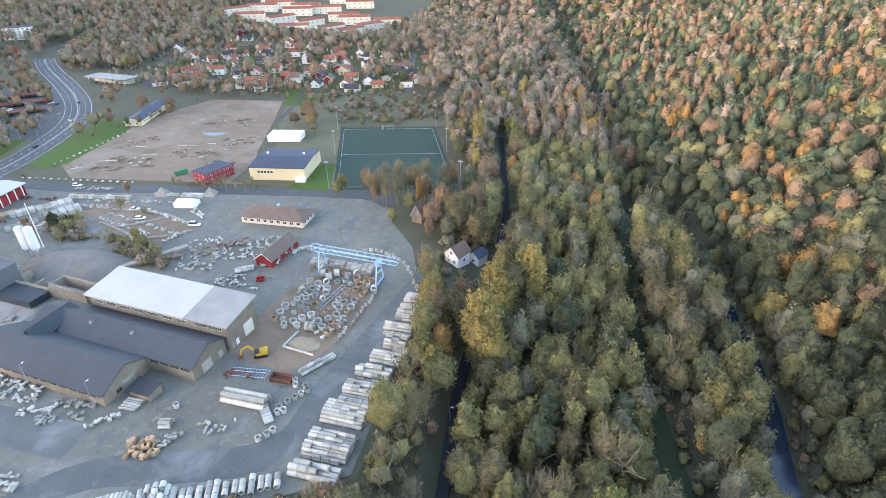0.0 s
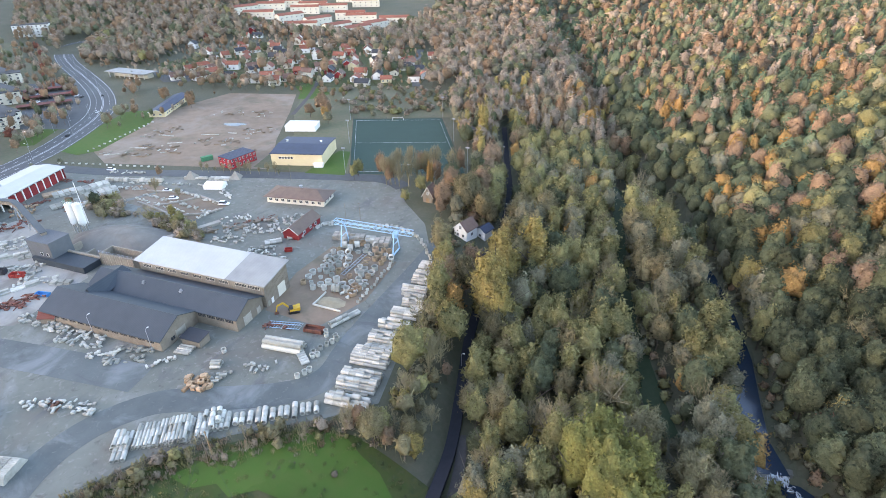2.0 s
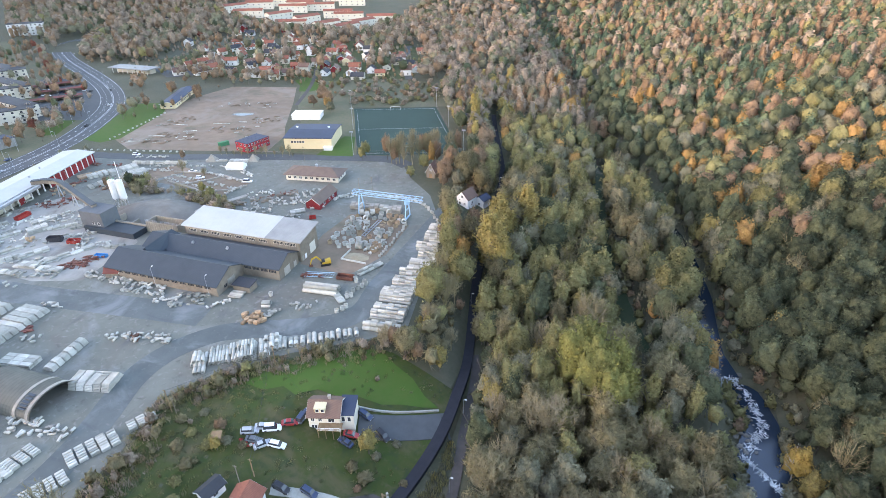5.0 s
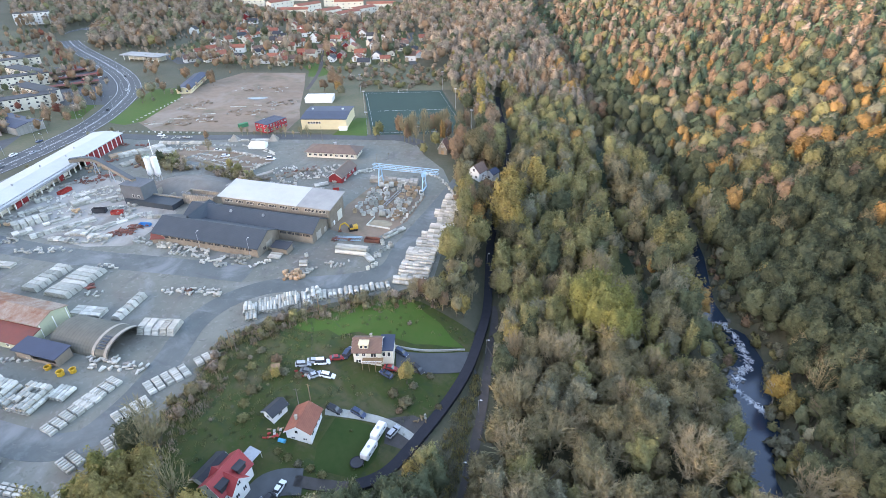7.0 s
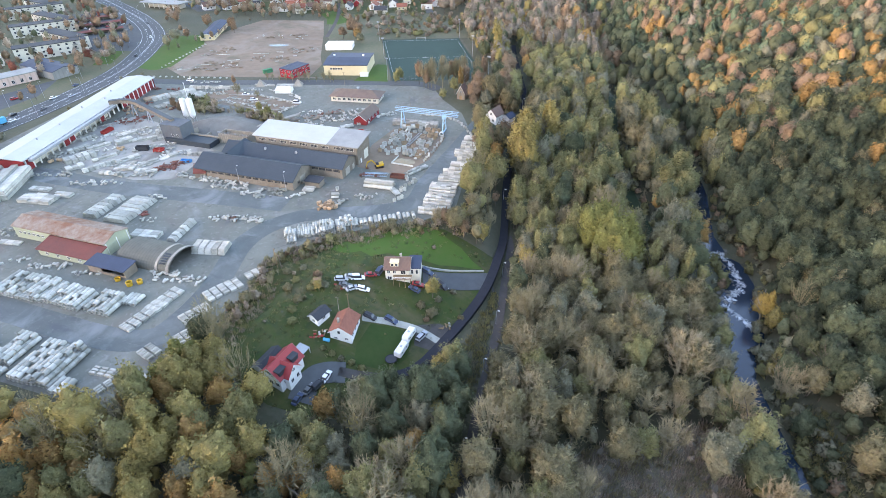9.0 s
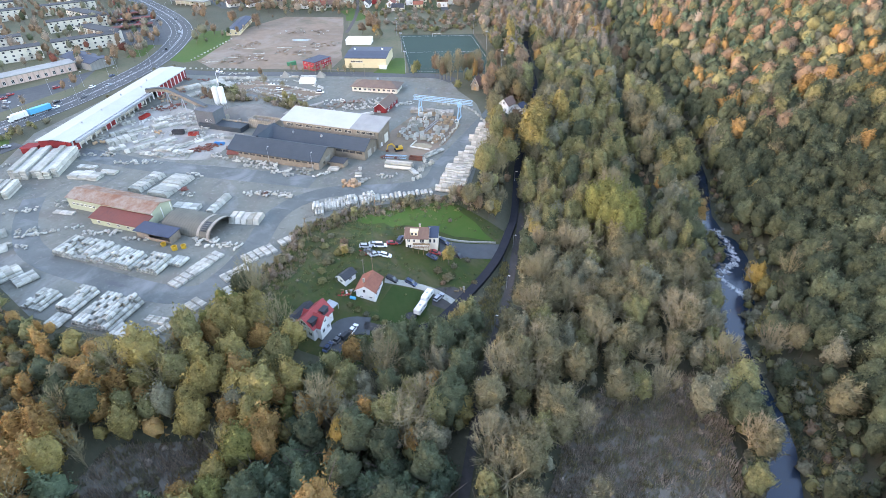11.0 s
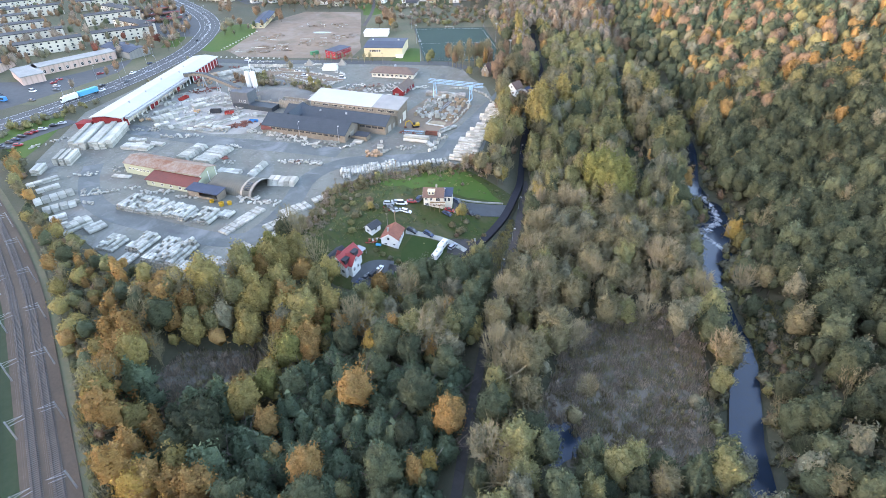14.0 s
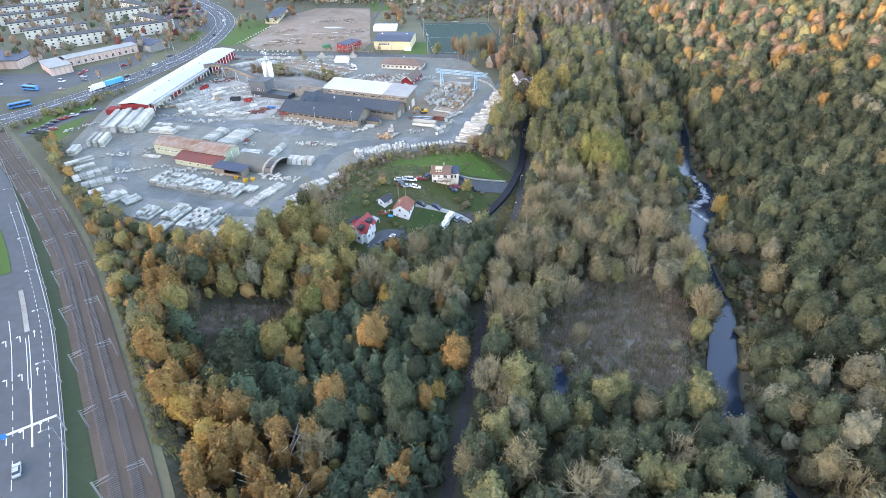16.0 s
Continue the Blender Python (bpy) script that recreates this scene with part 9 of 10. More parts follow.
# gantry sign over the left road
p, a = on_road(-104.5, 7.6)
sg = thing("sign_gantry", "white sign gantry with blue panel across the road", "sign gantry", pose(p[0], p[1], 0, 0, 0, a))
c = Mesh()
c.tube([(0, 0, 0), (0, 0, 6.2)], [0.22, 0.18], 8)
part("mast", c, M_STEEL, sg)
c = Mesh()
c.beam((0, 0, 6.0), (-22, 0, 6.0), 0.35, 0.45)
part("arm", c, M_WHITE, sg)
c = Mesh()
c.box(-13.5, -10.6, -0.3, -0.2, 5.3, 7.0)
part("sign_panel", c, M_BLUEP, sg, "bright blue sign panel")

# ---------------- masts, lamps, poles ----------------
def street_lamp(x, y, rz, h=9.0, arm=1.6, label="grey street lamp on a tall mast", group="street lamps"):
    key = ("lamp", h, arm)
    if key not in pipe_cache:
        a_ = Mesh().tube([(0, 0, -0.3), (0, 0, h)], [0.1, 0.06], 6)
        b_ = Mesh().tube([(0, 0, h), (arm * 0.5, 0, h + 0.25), (arm, 0, h + 0.3)], [0.05, 0.05, 0.05], 5)
        c_ = Mesh().box(arm - 0.2, arm + 0.5, -0.16, 0.16, h + 0.2, h + 0.36)
        pipe_cache[key] = (a_.data("mast", M_STEEL), b_.data("arm", M_STEEL), c_.data("lamp_head", M_WHITE))
    ob = thing("street_lamp", label, "street lamp", pose(x, y, land1(x, y), 0, 0, rz), group)
    for nm, me in zip(("mast", "arm", "lamp_head"), pipe_cache[key]):
        part(nm, me, None, ob)
    return ob


for x, y in ((-331, 78), (-336, 109), (-329, 127), (-333, 151), (-337, 163), (-343, 191), (-354, 217), (-372, 243), (-308, 70), (-308, 104), (-311, 140), (-318, 175), (-336, 216), (-358, 248), (-395, 290), (-430, 318), (-480, 350), (-530, 380)):
    street_lamp(x, y, 0 if x < -322 else 180, 10)
for k in range(7):
    p, a = on_road(-225 + k * 21, 7.6)
    street_lamp(p[0], p[1], a + 180, 9, 2.4)
for x, y in ((-19.6, 2), (-20.6, 23.6), (-24.2, 50), (-17.8, -26), (-35, 100), (-40, 135), (-43, 165), (-46, 200), (-58, 240), (-66, 275)):
    street_lamp(x, y, 0, 6.0, 0.6, "slim lamp post along the lane")
for x, y in ((-147, 66.2), (-124, 66.8)):
    street_lamp(x, y, 90, 8.5, 0.8, "yard floodlight on a tall mast", "yard lamps")
for x, y, h in ((-81.8, 41, 8), (-96.5, 17.5, 6), (-68.5, 5.5, 7), (-103.5, 166, 9), (-110.5, 165.5, 8), (-159, 196, 9), (-247, 121, 14), (-38, 175, 9), (-57, 128, 7)):
    pl = thing("utility_pole", "plain wooden utility pole", "pole", pose(x, y, land1(x, y)), "utility poles")
    c = Mesh()
    c.tube([(0, 0, -0.4), (0, 0, h)], [0.14, 0.09], 6)
    part("post", c, M_WOODY, pl)
    c = Mesh()
    c.beam((-0.7, 0, h - 0.4), (0.7, 0, h - 0.4), 0.1)
    part("crossarm", c, M_WOODY, pl)
wr = Mesh()
z1, z2, z3 = land1(-81.8, 41) + 7.6, land1(-64, 4) + 5.4, land1(-60, 28) + 6.2
for (ax, ay, az), (bx_, by_, bz) in (((-81.8, 41, z1), (-64, 4, z2)), ((-81.8, 41, z1), (-60, 28, z3)), ((-96.5, 17.5, land1(-96.5, 17.5) + 5.6), (-81.8, 41, z1))):
    q = [(ax + (bx_ - ax) * k / 8, ay + (by_ - ay) * k / 8, az + (bz - az) * k / 8 - 1.2 * math.sin(math.pi * k / 8)) for k in range(9)]
    wr.tube(q, [0.025] * 9, 3)
tagged(solo("overhead_wire", wr, M_BLACK, "thin overhead wires between pole and houses", "wire"))

# railway masts with brackets
rp = resample(RAIL, 1.0)
for k in range(16):
    i = 60 + k * 24
    if i + 1 >= len(rp):
        break
    for off in (5.6, -5.0):
        d = rp[i + 1] - rp[i]
        d = d / np.linalg.norm(d)
        nn = np.array((-d[1], d[0]))
        p = rp[i] + nn * off
        a = math.degrees(math.atan2(nn[1], nn[0])) + (180 if off > 0 else 0)
        mk = thing("catenary_mast", "grey lattice railway mast with bracket arm", "railway mast", pose(p[0], p[1], 0.2, 0, 0, a), "railway masts")
        if "mast" not in pipe_cache:
            c = Mesh()
            for sx_, sy_ in ((-0.15, -0.15), (0.15, -0.15), (0.15, 0.15), (-0.15, 0.15)):
                c.beam((sx_, sy_, -0.3), (sx_ * 0.7, sy_ * 0.7, 7.2), 0.07)
            for q in range(9):
                c.beam((-0.14, -0.14, q * 0.8), (0.14, -0.14, q * 0.8 + 0.8), 0.04).beam((0.14, 0.14, q * 0.8), (-0.14, 0.14, q * 0.8 + 0.8), 0.04)
            b_ = Mesh().beam((0, 0, 6.0), (3.8, 0, 6.9), 0.07).beam((0, 0, 6.9), (3.2, 0, 6.9), 0.06).beam((0, 0, 5.2), (3.8, 0, 5.6), 0.06)
            pipe_cache["mast"] = (c.data("mast", M_STEEL), b_.data("bracket", M_STEEL))
        part("mast", pipe_cache["mast"][0], None, mk)
        part("bracket", pipe_cache["mast"][1], None, mk)
for off in (2.2, -2.2):
    wr = Mesh()
    for zz in (5.8, 7.0):
        q = [rp[i] for i in range(60, len(rp) - 1, 4)]
        dd = []
        for i in range(60, len(rp) - 1, 4):
            d = rp[i + 1] - rp[i]
            d = d / np.linalg.norm(d)
            dd.append((*(rp[i] + np.array((-d[1], d[0])) * off), zz))
        wr.tube(dd, [0.03] * len(dd), 3)
    solo("contact_wire", wr, M_RAIL, "thin contact wires over the railway track", "wire")

# ---------------- pitch fittings ----------------
def lerp2(p, q, t_):
    return p[0] + (q[0] - p[0]) * t_, p[1] + (q[1] - p[1]) * t_


fence = thing("pitch_fence", "grey mesh fence round the football pitch", "fence", None)
for (p, q), n in zip(((PITCH[0], PITCH[1]), (PITCH[1], PITCH[2]), (PITCH[2], PITCH[3]), (PITCH[3], PITCH[0])), (16, 26, 16, 26)):
    for k in range(n):
        x, y = lerp2(p, q, k / n)
        w = Mesh()
        w.beam((x, y, land1(x, y)), (x, y, land1(x, y) + 3), 0.09)
        part("post", w, M_RAIL, fence)
    w = Mesh()
    for zz in (1.2, 2.0, 2.9):
        w.beam((*p, land1(*p) + zz), (*q, land1(*q) + zz), 0.03)
    part("rail", w, M_RAIL, fence)
ml = Mesh()
for (p, q) in ((PITCH[0], PITCH[1]), (PITCH[1], PITCH[2]), (PITCH[2], PITCH[3]), (PITCH[3], PITCH[0]), (lerp2(PITCH[0], PITCH[3], 0.5), lerp2(PITCH[1], PITCH[2], 0.5))):
    cx, cy = (PITCH[0][0] + PITCH[2][0]) / 2, (PITCH[0][1] + PITCH[2][1]) / 2
    p, q = [(cx + (a[0] - cx) * 0.93, cy + (a[1] - cy) * 0.93) for a in (p, q)]
    for k in range(12):
        a, b = lerp2(p, q, k / 12), lerp2(p, q, (k + 1) / 12)
        ml.beam((*a, land1(*a) + 0.08), (*b, land1(*b) + 0.08), 0.09, 0.03)
solo("pitch_lines", ml, M_LINE, "white painted pitch lines", "marking", "structure")
for t_, f in ((0.5, 0.05), (0.5, 0.93)):
    a, b = lerp2(PITCH[0], PITCH[3], f), lerp2(PITCH[1], PITCH[2], f)
    x, y = lerp2(a, b, t_)
    gz = land1(x, y)
    w = Mesh()
    w.beam((-3.6, 0, 0), (-3.6, 0, 2.4), 0.12).beam((3.6, 0, 0), (3.6, 0, 2.4), 0.12).beam((-3.6, 0, 2.4), (3.6, 0, 2.4), 0.12).beam((-3.6, 0, 2.4), (-3.6, 1.6, 0), 0.08).beam((3.6, 0, 2.4), (3.6, 1.6, 0), 0.08)
    solo("football_goal", w, M_WHITE, "white football goal frame", "goal", group="goals", m=pose(x, y, gz + 0.05, 0, 0, 19))
for x, y in ((-180, 301), (-158, 258), (-137, 214), (-121, 325), (-98, 280), (-75, 234)):
    fl = thing("floodlight_mast", "tall slim floodlight mast by the pitch", "floodlight", pose(x, y, land1(x, y)), "floodlights")
    c = Mesh()
    c.tube([(0, 0, -0.3), (0, 0, 14)], [0.16, 0.09], 6)
    part("mast", c, M_STEEL, fl)
    c = Mesh()
    c.box(-1, 1, -0.2, 0.2, 13.6, 14.3)
    part("lamp_head", c, M_STEEL, fl)

# ---------------- building plot and verges ----------------
for x, y, rz, L in ((-283, 197, 30, 9), (-276, 211, 20, 12), (-277, 235, 5, 9), (-252, 245, 15, 14), (-230, 231, 30, 5), (-255, 210, 40, 8), (-224, 246, 30, 5), (-262, 225, 30, 10), (-240, 252, 10, 8)):
    slab_stack(x, y, rz, max(1, int(L / 3)), 1, 1, 2.8, 0.7, 0.35, label="white concrete kerbs in a line on bare earth", name="kerb_row")
pud = Mesh()
for k in range(16):
    a = 2 * math.pi * k / 16
    pud.v.append((8 * math.cos(a) * (1 + 0.2 * math.sin(3 * a)), 3.2 * math.sin(a), 0.0))
pud.add([], [])
pud.f.append(tuple(range(16)))
pud.m.append(0)
solo("puddle", pud, M_WATER, "pale blue puddle on the plot", "puddle", "structure", m=pose(-251, 268, 0.09, 0, 0, 15))
solo("green_container", Mesh().box(-3, 3, -1.2, 1.2, 0.02, 2.4).box(-3.1, -3.0, -1.25, 1.25, 0, 2.5).box(3.0, 3.1, -1.25, 1.25, 0, 2.5), mat("green_metal", (0.06, 0.25, 0.13), (0.05, 0.2, 0.1), ribs=("X", 0.4, 0.15)), "green steel site container", "container", m=pose(-222, 207, 0.03, 0, 0, 60))
for k in range(30):
    t_ = k / 29
    x, y = (-300 + 120 * t_, 177 + 25 * t_) if k < 16 else (-300 - 18 * (t_ - 0.5), 190 + 130 * (t_ - 0.5))
    solo("verge_stone", block_data(1.3, 0.8, 0.7, M_CONC), None, "pale concrete block along the verge", "stone block", group="verge stones", m=pose(x, y, land1(x, y) + 0.02, 0, 0, 20 * k))

# ---------------- garden clutter ----------------
tr = thing("trampoline", "round black garden trampoline", "trampoline", pose(-47.4, -3.2, land1(-47.4, -3.2) + 0.05))
part("mat", Mesh().tube([(0, 0, 0.75), (0, 0, 0.8)], [1.7, 1.7], 18), M_BLACK, tr)
part("rim", Mesh().pipe("Z", 0.12, 1.9, 0.22, 18, (0, 0, 0.8)), M_PATH, tr)
for k in range(4):
    part("leg", Mesh().beam((1.8 * math.cos(k * 1.57), 1.8 * math.sin(k * 1.57), -0.3), (1.8 * math.cos(k * 1.57), 1.8 * math.sin(k * 1.57), 0.75), 0.06), M_STEEL, tr)
for x, y, n, lab in ((-70.8, -4.5, 18, "clutter of boards and crates behind the cottage"), (-72.5, 15.5, 12, "clutter and tarpaulins beside the cars"), (-36.2, 16, 8, "heap of garden rubble by the lane")):
    spread(x, y, 20, 4.5, 3.5, n, [block_data(1.2, 0.4, 0.25, M_TIMBER), block_data(0.7, 0.6, 0.5, M_CONC), block_data(0.9, 0.5, 0.4, M_REDP)], lab, "garden_clutter")
solo("water_tank", Mesh().tube([(-1, 0, 0.6), (1, 0, 0.6)], [0.55, 0.55], 12), mat("cyan_plastic", (0.05, 0.4, 0.6)), "bright blue plastic tarp bundle by the wall", "tarp", m=pose(-67.6, -5.6, land1(-67.6, -5.6)))
hx0 = thing("play_hut", "small wooden garden hut on the slope", "hut", pose(-79.8, 13.0, land1(-79.8, 13.0), 0, 0, 25))
part("wall", Mesh().box(-1, 1, -1, 1, -0.6, 1.8), M_WOOD, hx0)
part("roof", Mesh().add(*slab((-1.3, -1.3, 1.7), (1.3, -1.3, 1.7), 2.6, 0.5, 0.1)), M_TIMBER, hx0)

# ---------------- weir, rapids and rocks ----------------
kr = random.Random(3)
wl = thing("weir", "old stone weir with white water", "weir", None)
w = Mesh()
for k in range(9):
    x = 46.5 + k * 1.35
    y = 90.4 + (x - 47.2) * 0.5
    part("stone", Mesh().box(x, x + 1.3, y - 0.9, y + 0.9, -17.5, -14.35 + kr.uniform(-0.15, 0.1)), M_STONE, wl)
fm = Mesh()
for k in range(520):
    t_ = kr.random()
    if k < 230:
        drop = kr.uniform(0, 1)
        x, y, z = 46.8 + 10.8 * t_, 89.6 + 5.4 * t_ - 2.4 * drop, -14.25 - 2.3 * drop
    else:
        i = kr.uniform(0, 5.999)
        pth = [(58, 92), (60.6, 85), (62.6, 77), (59.5, 70), (54.8, 62.5), (58.8, 58), (63.5, 52.5)]
        a, b = pth[int(i)], pth[int(i) + 1]
        x, y = lerp2(a, b, i % 1)
        x, y, z = x + kr.gauss(0, 0.8 if i < 4 else 0.5), y + kr.gauss(0, 0.9 if i < 4 else 0.5), -16.74 + 1.2 * max(0.0, 1 - i)
    s_ = kr.uniform(0.4, 1.2)
    an = kr.gauss(1.6, 0.35) if k < 230 else kr.uniform(0, 3.14)
    fm.tube([(x - s_ * math.cos(an), y - s_ * math.sin(an), z), (x, y, z + 0.05), (x + s_ * math.cos(an), y + s_ * math.sin(an), z)], [0.05, 0.15, 0.04], 5)
tagged(part("white_water", fm, M_FOAM, wl, "streaks of white foam"), kind="stuff")
rock_me = []
for q in range(4):
    bm = bmesh.new()
    bmesh.ops.create_icosphere(bm, subdivisions=1, radius=1)
    for v in bm.verts:
        v.co *= kr.uniform(0.7, 1.15)
        v.co.z *= 0.6
    md = bpy.data.meshes.new("boulder")
    bm.to_mesh(md)
    bm.free()
    md.materials.append(M_STONE)
    rock_me.append(md)
for k in range(46):
    i = kr.uniform(0, 3.999)
    pth = [(54, 90), (58, 80), (56, 70), (52, 64), (60, 70)]
    a, b = pth[int(i)], pth[int(i) + 1]
    x, y = lerp2(a, b, i % 1)
    s_ = kr.uniform(0.4, 1.2)
    solo("boulder", kr.choice(rock_me), None, "grey boulder in the rapids", "boulder", group="river boulders", m=Matrix.Translation((x + kr.gauss(0, 2), y + kr.gauss(0, 2), -16.75)) @ Matrix.Rotation(kr.uniform(0, 6), 4, "Z") @ Matrix.Diagonal((s_, s_ * 0.8, s_, 1)))

pole_tops = []
for x, y, h in ((-80, 41, 9.0), (-98, 17.5, 8.5), (-66.5, 8.5, 6.5)):
    z = land1(x, y)
    pole = thing("utility_pole", "weathered wooden utility pole in the meadow", "pole", pose(x, y, z), "utility poles")
    part("post", Mesh().tube([(0, 0, -0.5), (0, 0, h)], [0.16, 0.11], 8), M_TIMBER, pole)
    part("crossarm", Mesh().beam((-0.6, 0, h - 0.4), (0.6, 0, h - 0.4), 0.12), M_TIMBER, pole)
    pole_tops.append(Vector((x, y, z + h - 0.3)))
for i, j in ((0, 2), (0, 1)):
    a, b = pole_tops[i], pole_tops[j]
    solo("power_cable", Mesh().tube([a.lerp(b, k / 8) - Vector((0, 0, 1.4 * (k / 8) * (1 - k / 8) * 4 * 0.5)) for k in range(9)], [0.03] * 9, 4), M_BLACK, "thin sagging cable between wooden poles", "cable")
stairs = thing("timber_steps", "dark timber steps down the river bank", "steps", pose(40.4, 60.5, land1(40.4, 60.5) + 0.2, 0, 0, 40))
for k in range(8):
    part("step", Mesh().box(-1.6, 1.6, k * 0.75 - 3, k * 0.75 - 2.6, 0.25 * k - 0.2, 0.25 * k + 0.05), M_WOOD, stairs)
for xx in (-1.75, 1.75):
    part("stringer", Mesh().beam((xx, -3.1, -0.3), (xx, 2.9, 1.75), 0.14, 0.35), M_TIMBER, stairs)

# ---------------- trees that stand out ----------------
for sh, co, x, y, h, wd in (("tall", "yellow", -31.5, 120, 27, 1.5), ("tall", "yellow", -33.5, 125, 26, 1.5), ("tall", "yellow", -27.5, 117, 24, 1.4), ("tall", "yellow", -35.0, 145, 24, 1.7), ("tall", "yellow", -31, 141, 22, 1.7), ("tall", "yellow", -25, 160, 23, 1.7), ("tall", "yellow", -22, 152, 21, 1.7), ("round", "yellow", -20, 168, 16, 1),
                            ("round", "lime", 5, 67, 27, 0.95), ("round", "lime", 11, 63, 28, 0.95), ("round", "olive", -1, 73, 23, 0.9), ("round", "lime", 17, 70, 25, 0.9), ("round", "lime", 16, 57, 25, 0.85), ("round", "lime", 9, 75, 26, 0.9), ("tall", "lime", 19, 62, 23, 1.5), ("round", "olive", -4, 62, 21, 1.0),
                            ("round", "brown", -72, 187, 15, 1.2), ("round", "brown", -66, 193, 13, 1.1), ("round", "olive", -128, 207, 9, 1.0), ("round", "olive", -60, 205, 15, 1.1), ("round", "green", -66, 222, 16, 1.2), ("tall", "yellow", -84, 295, 20, 1.3), ("tall", "yellow", -80, 282, 18, 1.3), ("round", "green", -86, 270, 15, 1.2),
                            ("round", "yellow", -90, -27, 13, 1.15), ("round", "brown", -93, -33, 11, 1.1), ("round", "yellow", -84, -32, 12, 1.0), ("round", "yellow", -43.5, 25.5, 9, 1.25), ("round", "yellow", -78, 10.5, 5, 1.1), ("round", "orange", -33, -48, 13, 0.9), ("round", "gold", -46, -56, 14, 0.95), ("round", "gold", -42, -53, 12, 0.9), ("round", "orange", -27, -52, 13, 0.9), ("round", "orange", -17, -92, 14, 0.85), ("round", "gold", -15, -88, 12, 0.9), ("round", "yellow", -73, -66, 13, 1.0), ("round", "gold", -72, -72, 10, 1.0),
                            ("round", "grey", -4, -79, 15, 0.95), ("round", "red", 64, 103, 13, 0.9), ("round", "yellow", 68, 107, 15, 1.0), ("round", "gold", 66, 58, 14, 1.1), ("round", "yellow", 68, 52, 12, 1.0), ("round", "yellow", -31, -4, 10, 1.1), ("round", "olive", -26, -10, 12, 1.1), ("round", "olive", -33, -12, 10, 1.1), ("round", "yellow", -27, -20, 11, 1.0),
                            ("round", "olive", -178, 138, 7, 1.2), ("round", "yellow", -186, 142, 7, 1.2), ("round", "dark", -230, 140, 8, 1.2), ("round", "brown", -238, 134, 7, 1.2), ("round", "brown", -228, 128, 8, 1.1), ("bare", "bare", -213, 160, 9, 1.0), ("bare", "bare", -199, 160, 6, 1.0), ("round", "brown", -228, 178, 7, 1.0)):
    tree(sh, co, x, y, h, wd)
# shrubs in the meadow and a low hedge below the garden lawn
for sh, co, x, y, h, wd in (("bush", "brown", -82.0, 17.2, 2.6, 1.6), ("bush", "olive", -80.8, 13.7, 3.0, 1.5), ("bush", "grey", -77.4, 13.3, 2.2, 1.5), ("bush", "taupe", -73.1, 14.0, 2.0, 1.5), ("bush", "olive", -81.1, 10.6, 2.2, 1.5), ("bush", "taupe", -45.8, 20.4, 2.4, 1.6), ("bush", "taupe", -41.7, 18.9, 2.6, 1.6), ("bush", "grey", -41.3, 25.5, 2.0, 1.5), ("bush", "brown", -42.4, 15.8, 1.6, 1.6), ("bush", "taupe", -48.6, 26.1, 1.6, 1.5), ("bush", "grey", -37.7, 31.1, 1.8, 1.6), ("bush", "taupe", -32.3, 21.8, 1.6, 1.5), ("bush", "olive", -67.3, -8.5, 1.5, 1.5), ("bush", "olive", -64.1, -9.0, 1.6, 1.5), ("bush", "grey", -61.0, -9.4, 1.5, 1.5), ("bush", "olive", -57.8, -9.2, 1.7, 1.5), ("bush", "olive", -54.3, -9.6, 1.6, 1.5), ("bush", "taupe", -82.4, 4.4, 2.4, 1.6), ("bush", "olive", -81.8, -0.2, 2.2, 1.6), ("bush", "taupe", -88.3, 8.3, 2.6, 1.6), ("bush", "olive", -87.9, 13.0, 2.0, 1.7), ("bush", "taupe", -93.3, 15.9, 2.2, 1.7), ("bush", "grey", -89.0, 19.8, 1.8, 1.7), ("bush", "olive", -79.7, -4.2, 2.4, 1.6)):
    tree(sh, co, x, y, h, wd)
# birches between pitch and yard
for k in range(12, 34):
    x, y = -132 + k * 1.7 + rng.uniform(-3, 3), 206 + k * 0.25 + rng.uniform(-4, 16)
    if inside([x], [y], PITCH)[0]:
        y = 208 + rng.uniform(-3, 2) - 0.0
    tree("bare" if k % 4 else "round", "bare" if k % 4 else "brown", x, y, rng.uniform(11, 17), 0.75)
for k in range(12):
    tree("bare", "bare", -212 + k * 4 + rng.uniform(-1, 1), 192 + k * 0.8 + rng.uniform(-1.5, 1.5), rng.uniform(4, 8), 0.7)
# street and garden trees west of the main road
wx, wy = scatter(-700, -325, 45, 470, 10, lambda x, y: (np.abs(line_side(x, y, HW)) > 14) & (line_side(x, y, HW) > 0) & (rng.uniform(size=x.shape) < 0.55) & ~inside(x, y, [(-340, 40), (-333, 130), (-352, 160), (-420, 110), (-420, 30)]))


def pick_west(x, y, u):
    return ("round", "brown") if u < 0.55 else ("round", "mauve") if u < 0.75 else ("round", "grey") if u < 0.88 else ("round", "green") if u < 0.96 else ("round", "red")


woods("street_trees", list(wx), list(wy), CROWN_FAR2, 7, 13, "rust-brown street trees between the blocks", pick_west)
vx, vy = scatter(-345, -275, 0, 190, 5.5, lambda x, y: ((np.abs(line_side(x, y, HW) + 17) < 5.5) & (x > -312) & ~inside(x, y, [(-300, 0), (-280, 0), (-280, 48), (-300, 48)]) & (x < -286) & ((y < 70) | (rng.uniform(size=x.shape) < 0.12))))
woods("verge_bushes", list(vx), list(vy), CROWN_FAR2, 3, 6, "brown bushes along the main road", pick_bank)
sx2, sy2 = scatter(-320, -150, 225, 400, 10, lambda x, y: (np.abs(line_side(x, y, [(-318, 245), (-318, 300), (-312, 338), (-258, 360), (-190, 345)])) < 9) & (rng.uniform(size=x.shape) < 0.6))
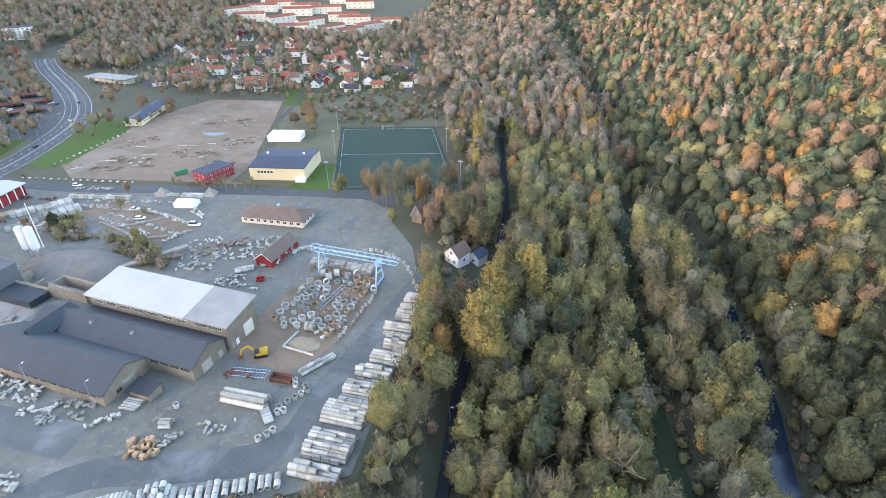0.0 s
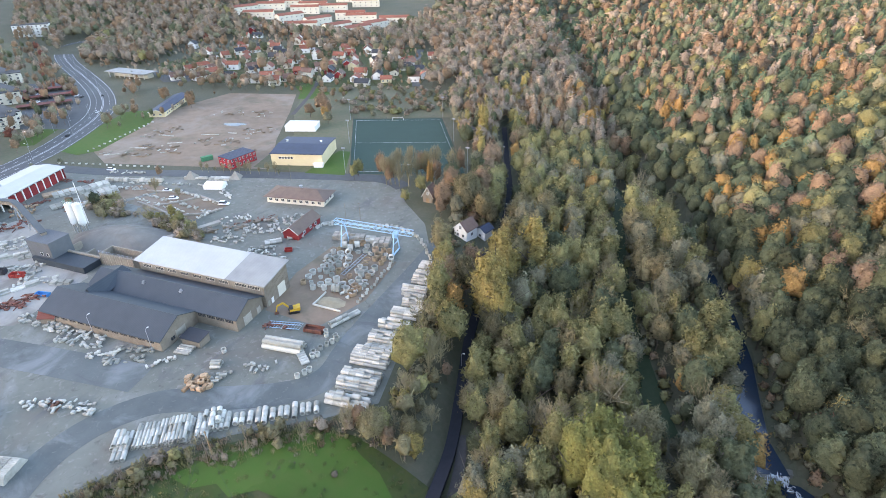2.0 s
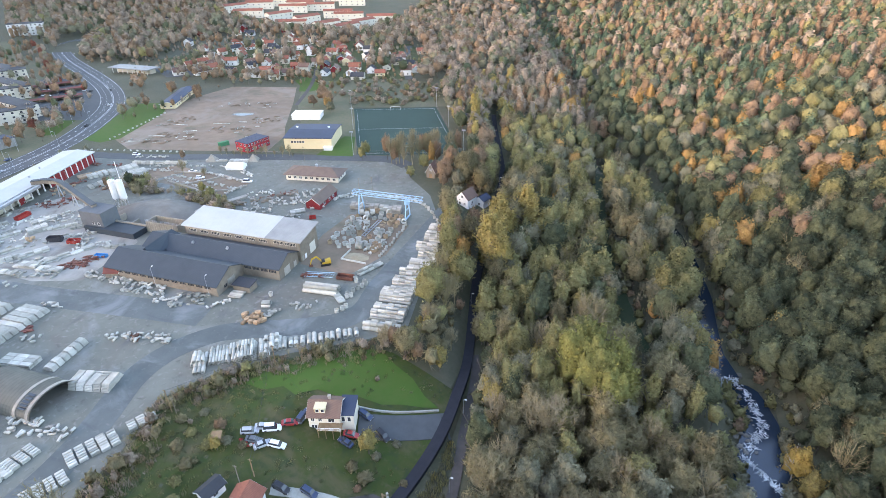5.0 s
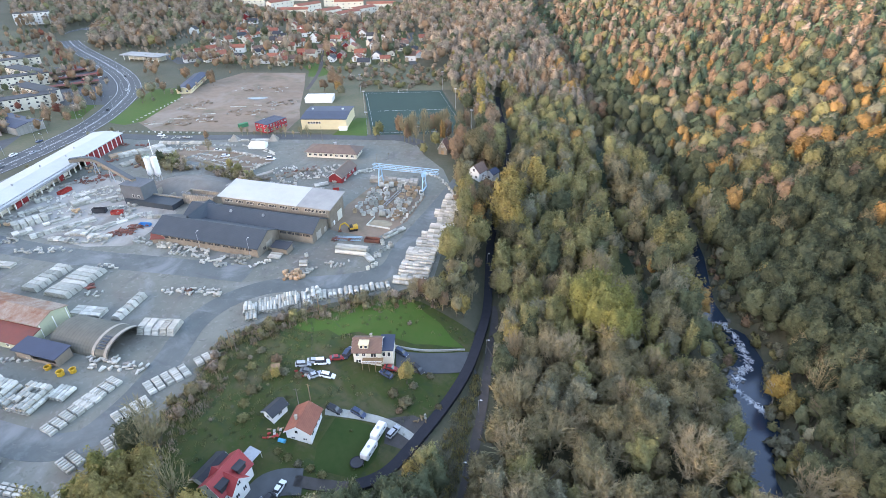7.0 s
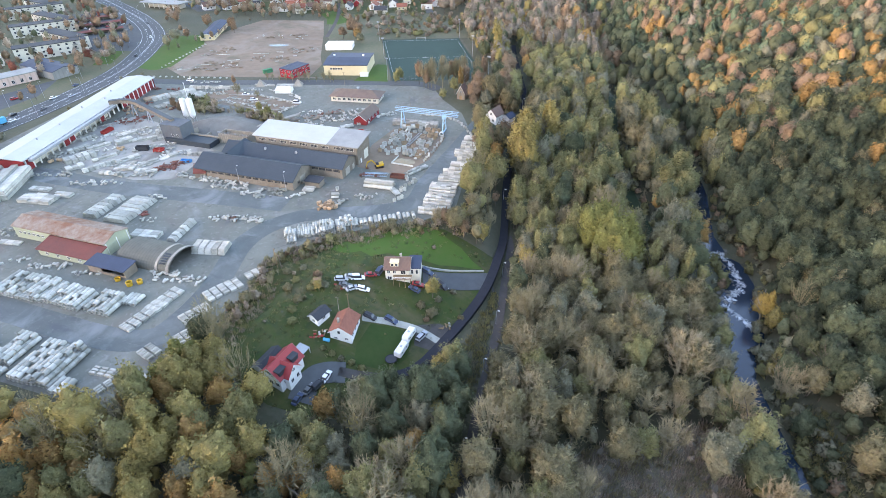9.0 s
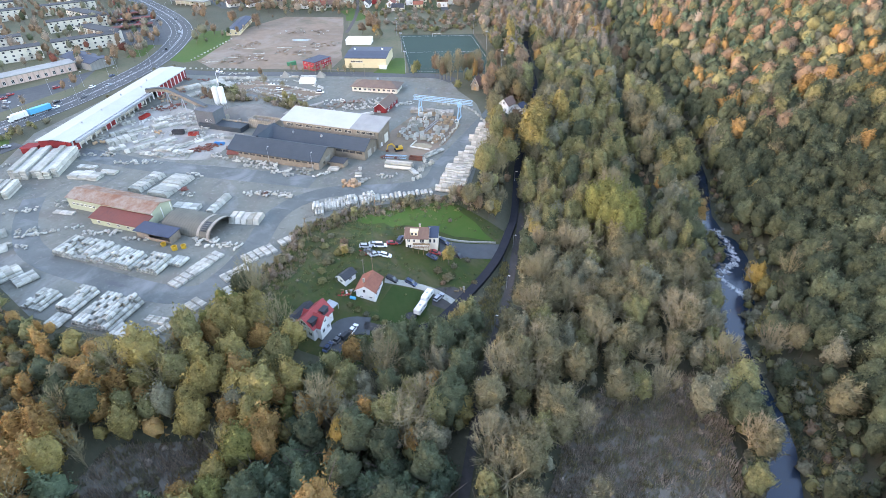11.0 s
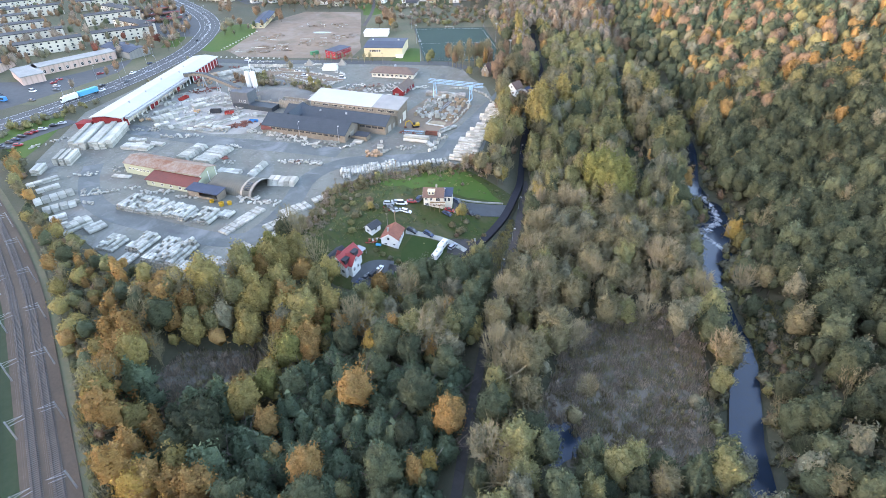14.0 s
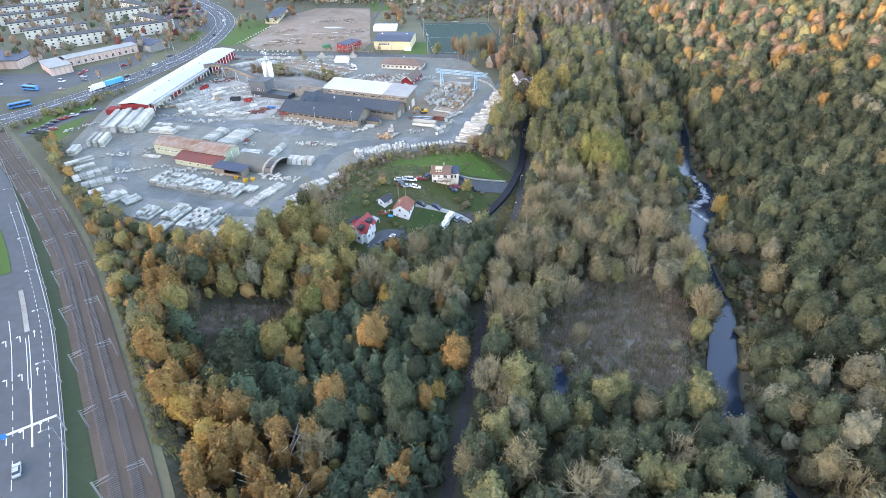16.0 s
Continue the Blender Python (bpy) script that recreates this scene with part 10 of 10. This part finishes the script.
woods("plot_trees", list(sx2), list(sy2), CROWN_FAR2, 4, 8, "autumn trees round the building plot", pick_west)

# tree belts beside roads, plot and cabin
for sh, co, x, y, h, wd in (("round", "brown", -74, 205, 15, 1.1), ("round", "orange", -67, 200, 13, 1.3), ("round", "olive", -88, 200, 11, 1.1), ("round", "green", -76, 213, 14, 1.2), ("round", "olive", -92, 190, 7, 1.3), ("tall", "orange", -86, 208, 15, 1.1), ("round", "brown", -71, 181, 10, 1.2), ("round", "grey", -64, 183, 12, 1.2),
                            ("round", "brown", -199, 302, 13, 1.4), ("round", "brown", -206, 308, 14, 1.4), ("round", "orange", -196, 295, 10, 1.4), ("round", "brown", -214, 322, 12, 1.4), ("round", "grey", -190, 288, 9, 1.4), ("round", "brown", -210, 298, 10, 1.4),
                            ("round", "red", -362, 196, 9, 1.6), ("round", "brown", -340, 300, 12, 1.5), ("round", "brown", -315, 300, 11, 1.4), ("round", "brown", -308, 292, 9, 1.4), ("round", "olive", -128, 212, 10, 1.2)):
    tree(sh, co, x, y, h, wd)


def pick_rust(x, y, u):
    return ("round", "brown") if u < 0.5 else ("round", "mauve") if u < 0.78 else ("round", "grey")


px_, py_ = scatter(-640, -250, 180, 420, 8, lambda x, y: (np.abs(np.abs(line_side(x, y, HW)) - 21) < 7) & ((y > 225) | (x < -345)) & (rng.uniform(size=x.shape) < 0.5) & ~inside(x, y, [(-395, 330), (-470, 400), (-500, 360), (-430, 318)]))
woods("road_trees", list(px_), list(py_), CROWN_FAR2, 6, 12, "rust-brown trees lining the main road", pick_rust, 1.3)
px_, py_ = scatter(-420, -225, 318, 400, 7.5, lambda x, y: inside(x, y, [(-300, 345), (-255, 355), (-230, 380), (-290, 385), (-340, 375), (-400, 400), (-415, 370), (-360, 335)]) & (rng.uniform(size=x.shape) < 0.6))
woods("suburb_belt", list(px_), list(py_), CROWN_FAR2, 6, 12, "rust-brown trees between plot and suburb", pick_rust, 1.3)
px_, py_ = scatter(-260, -90, 300, 405, 7, lambda x, y: inside(x, y, [(-240, 362), (-180, 310), (-121, 329), (-100, 330), (-130, 395), (-190, 400), (-255, 372)]) & (rng.uniform(size=x.shape) < 0.75))
woods("field_bushes", list(px_), list(py_), CROWN_FAR2, 2.0, 5.5, "bushes and saplings on the open field", lambda x, y, u: ("bush", "mauve") if u < 0.3 else ("bush", "brown") if u < 0.5 else ("bush", "olive") if u < 0.85 else ("bush", "grey"), 1.3)
px_, py_ = scatter(-245, -150, 118, 168, 2.6, lambda x, y: inside(x, y, [(-205, 142), (-178, 140), (-156, 130), (-160, 125), (-190, 134), (-205, 138)]) | inside(x, y, [(-238, 140), (-214, 130), (-206, 138), (-228, 150)]))
woods("yard_bushes", list(px_), list(py_), CROWN_FAR2, 2.5, 5.5, "olive and brown bushes behind the silos", pick_bank, 1.2)
px_, py_ = scatter(-105, -50, 165, 235, 4.5, lambda x, y: (line_side(x, y, EDGE) > 1) & ~inside(x, y, PITCH) & (np.hypot(x + 56, y - 172) > 9) & (np.hypot(x + 81.5, y - 196) > 5) & (np.abs(line_side(x, y, LANE)) > 3.5))
woods("rim_thicket", list(px_), list(py_), CROWN_FAR2, 2.0, 6.5, "brown thicket round the cabin", pick_bank, 1.2)

for x, y, rz, lx, ly, n in ((-236, 236, 20, 30, 12, 26), (-262, 214, 10, 30, 12, 24), (-225, 262, 40, 24, 14, 22), (-286, 240, 60, 30, 12, 20), (-262, 290, 20, 40, 14, 24), (-212, 226, 10, 16, 8, 20), (-276, 200, 10, 30, 5, 20)):
    spread(x, y, rz, lx, ly, n, [block_data(2.4, 0.5, 0.4, M_CONC), block_data(1.2, 0.9, 0.7, M_CONC_OLD), block_data(3.6, 1.6, 0.4, M_DIRT), block_data(2.0, 1.6, 0.7, M_DIRT)], "rubble, kerbs and earth clods on the building plot", "plot_rubble")

# steel guard rail between the main road and the railway bank
guard = thing("guard_rail", "galvanised steel guard rail along the road edge", "guard rail", kind="structure")
part("beam", strip(LEFTROAD, 7.35, 7.25, 0.75, 3.0, depth=0.3), M_STEEL, guard)
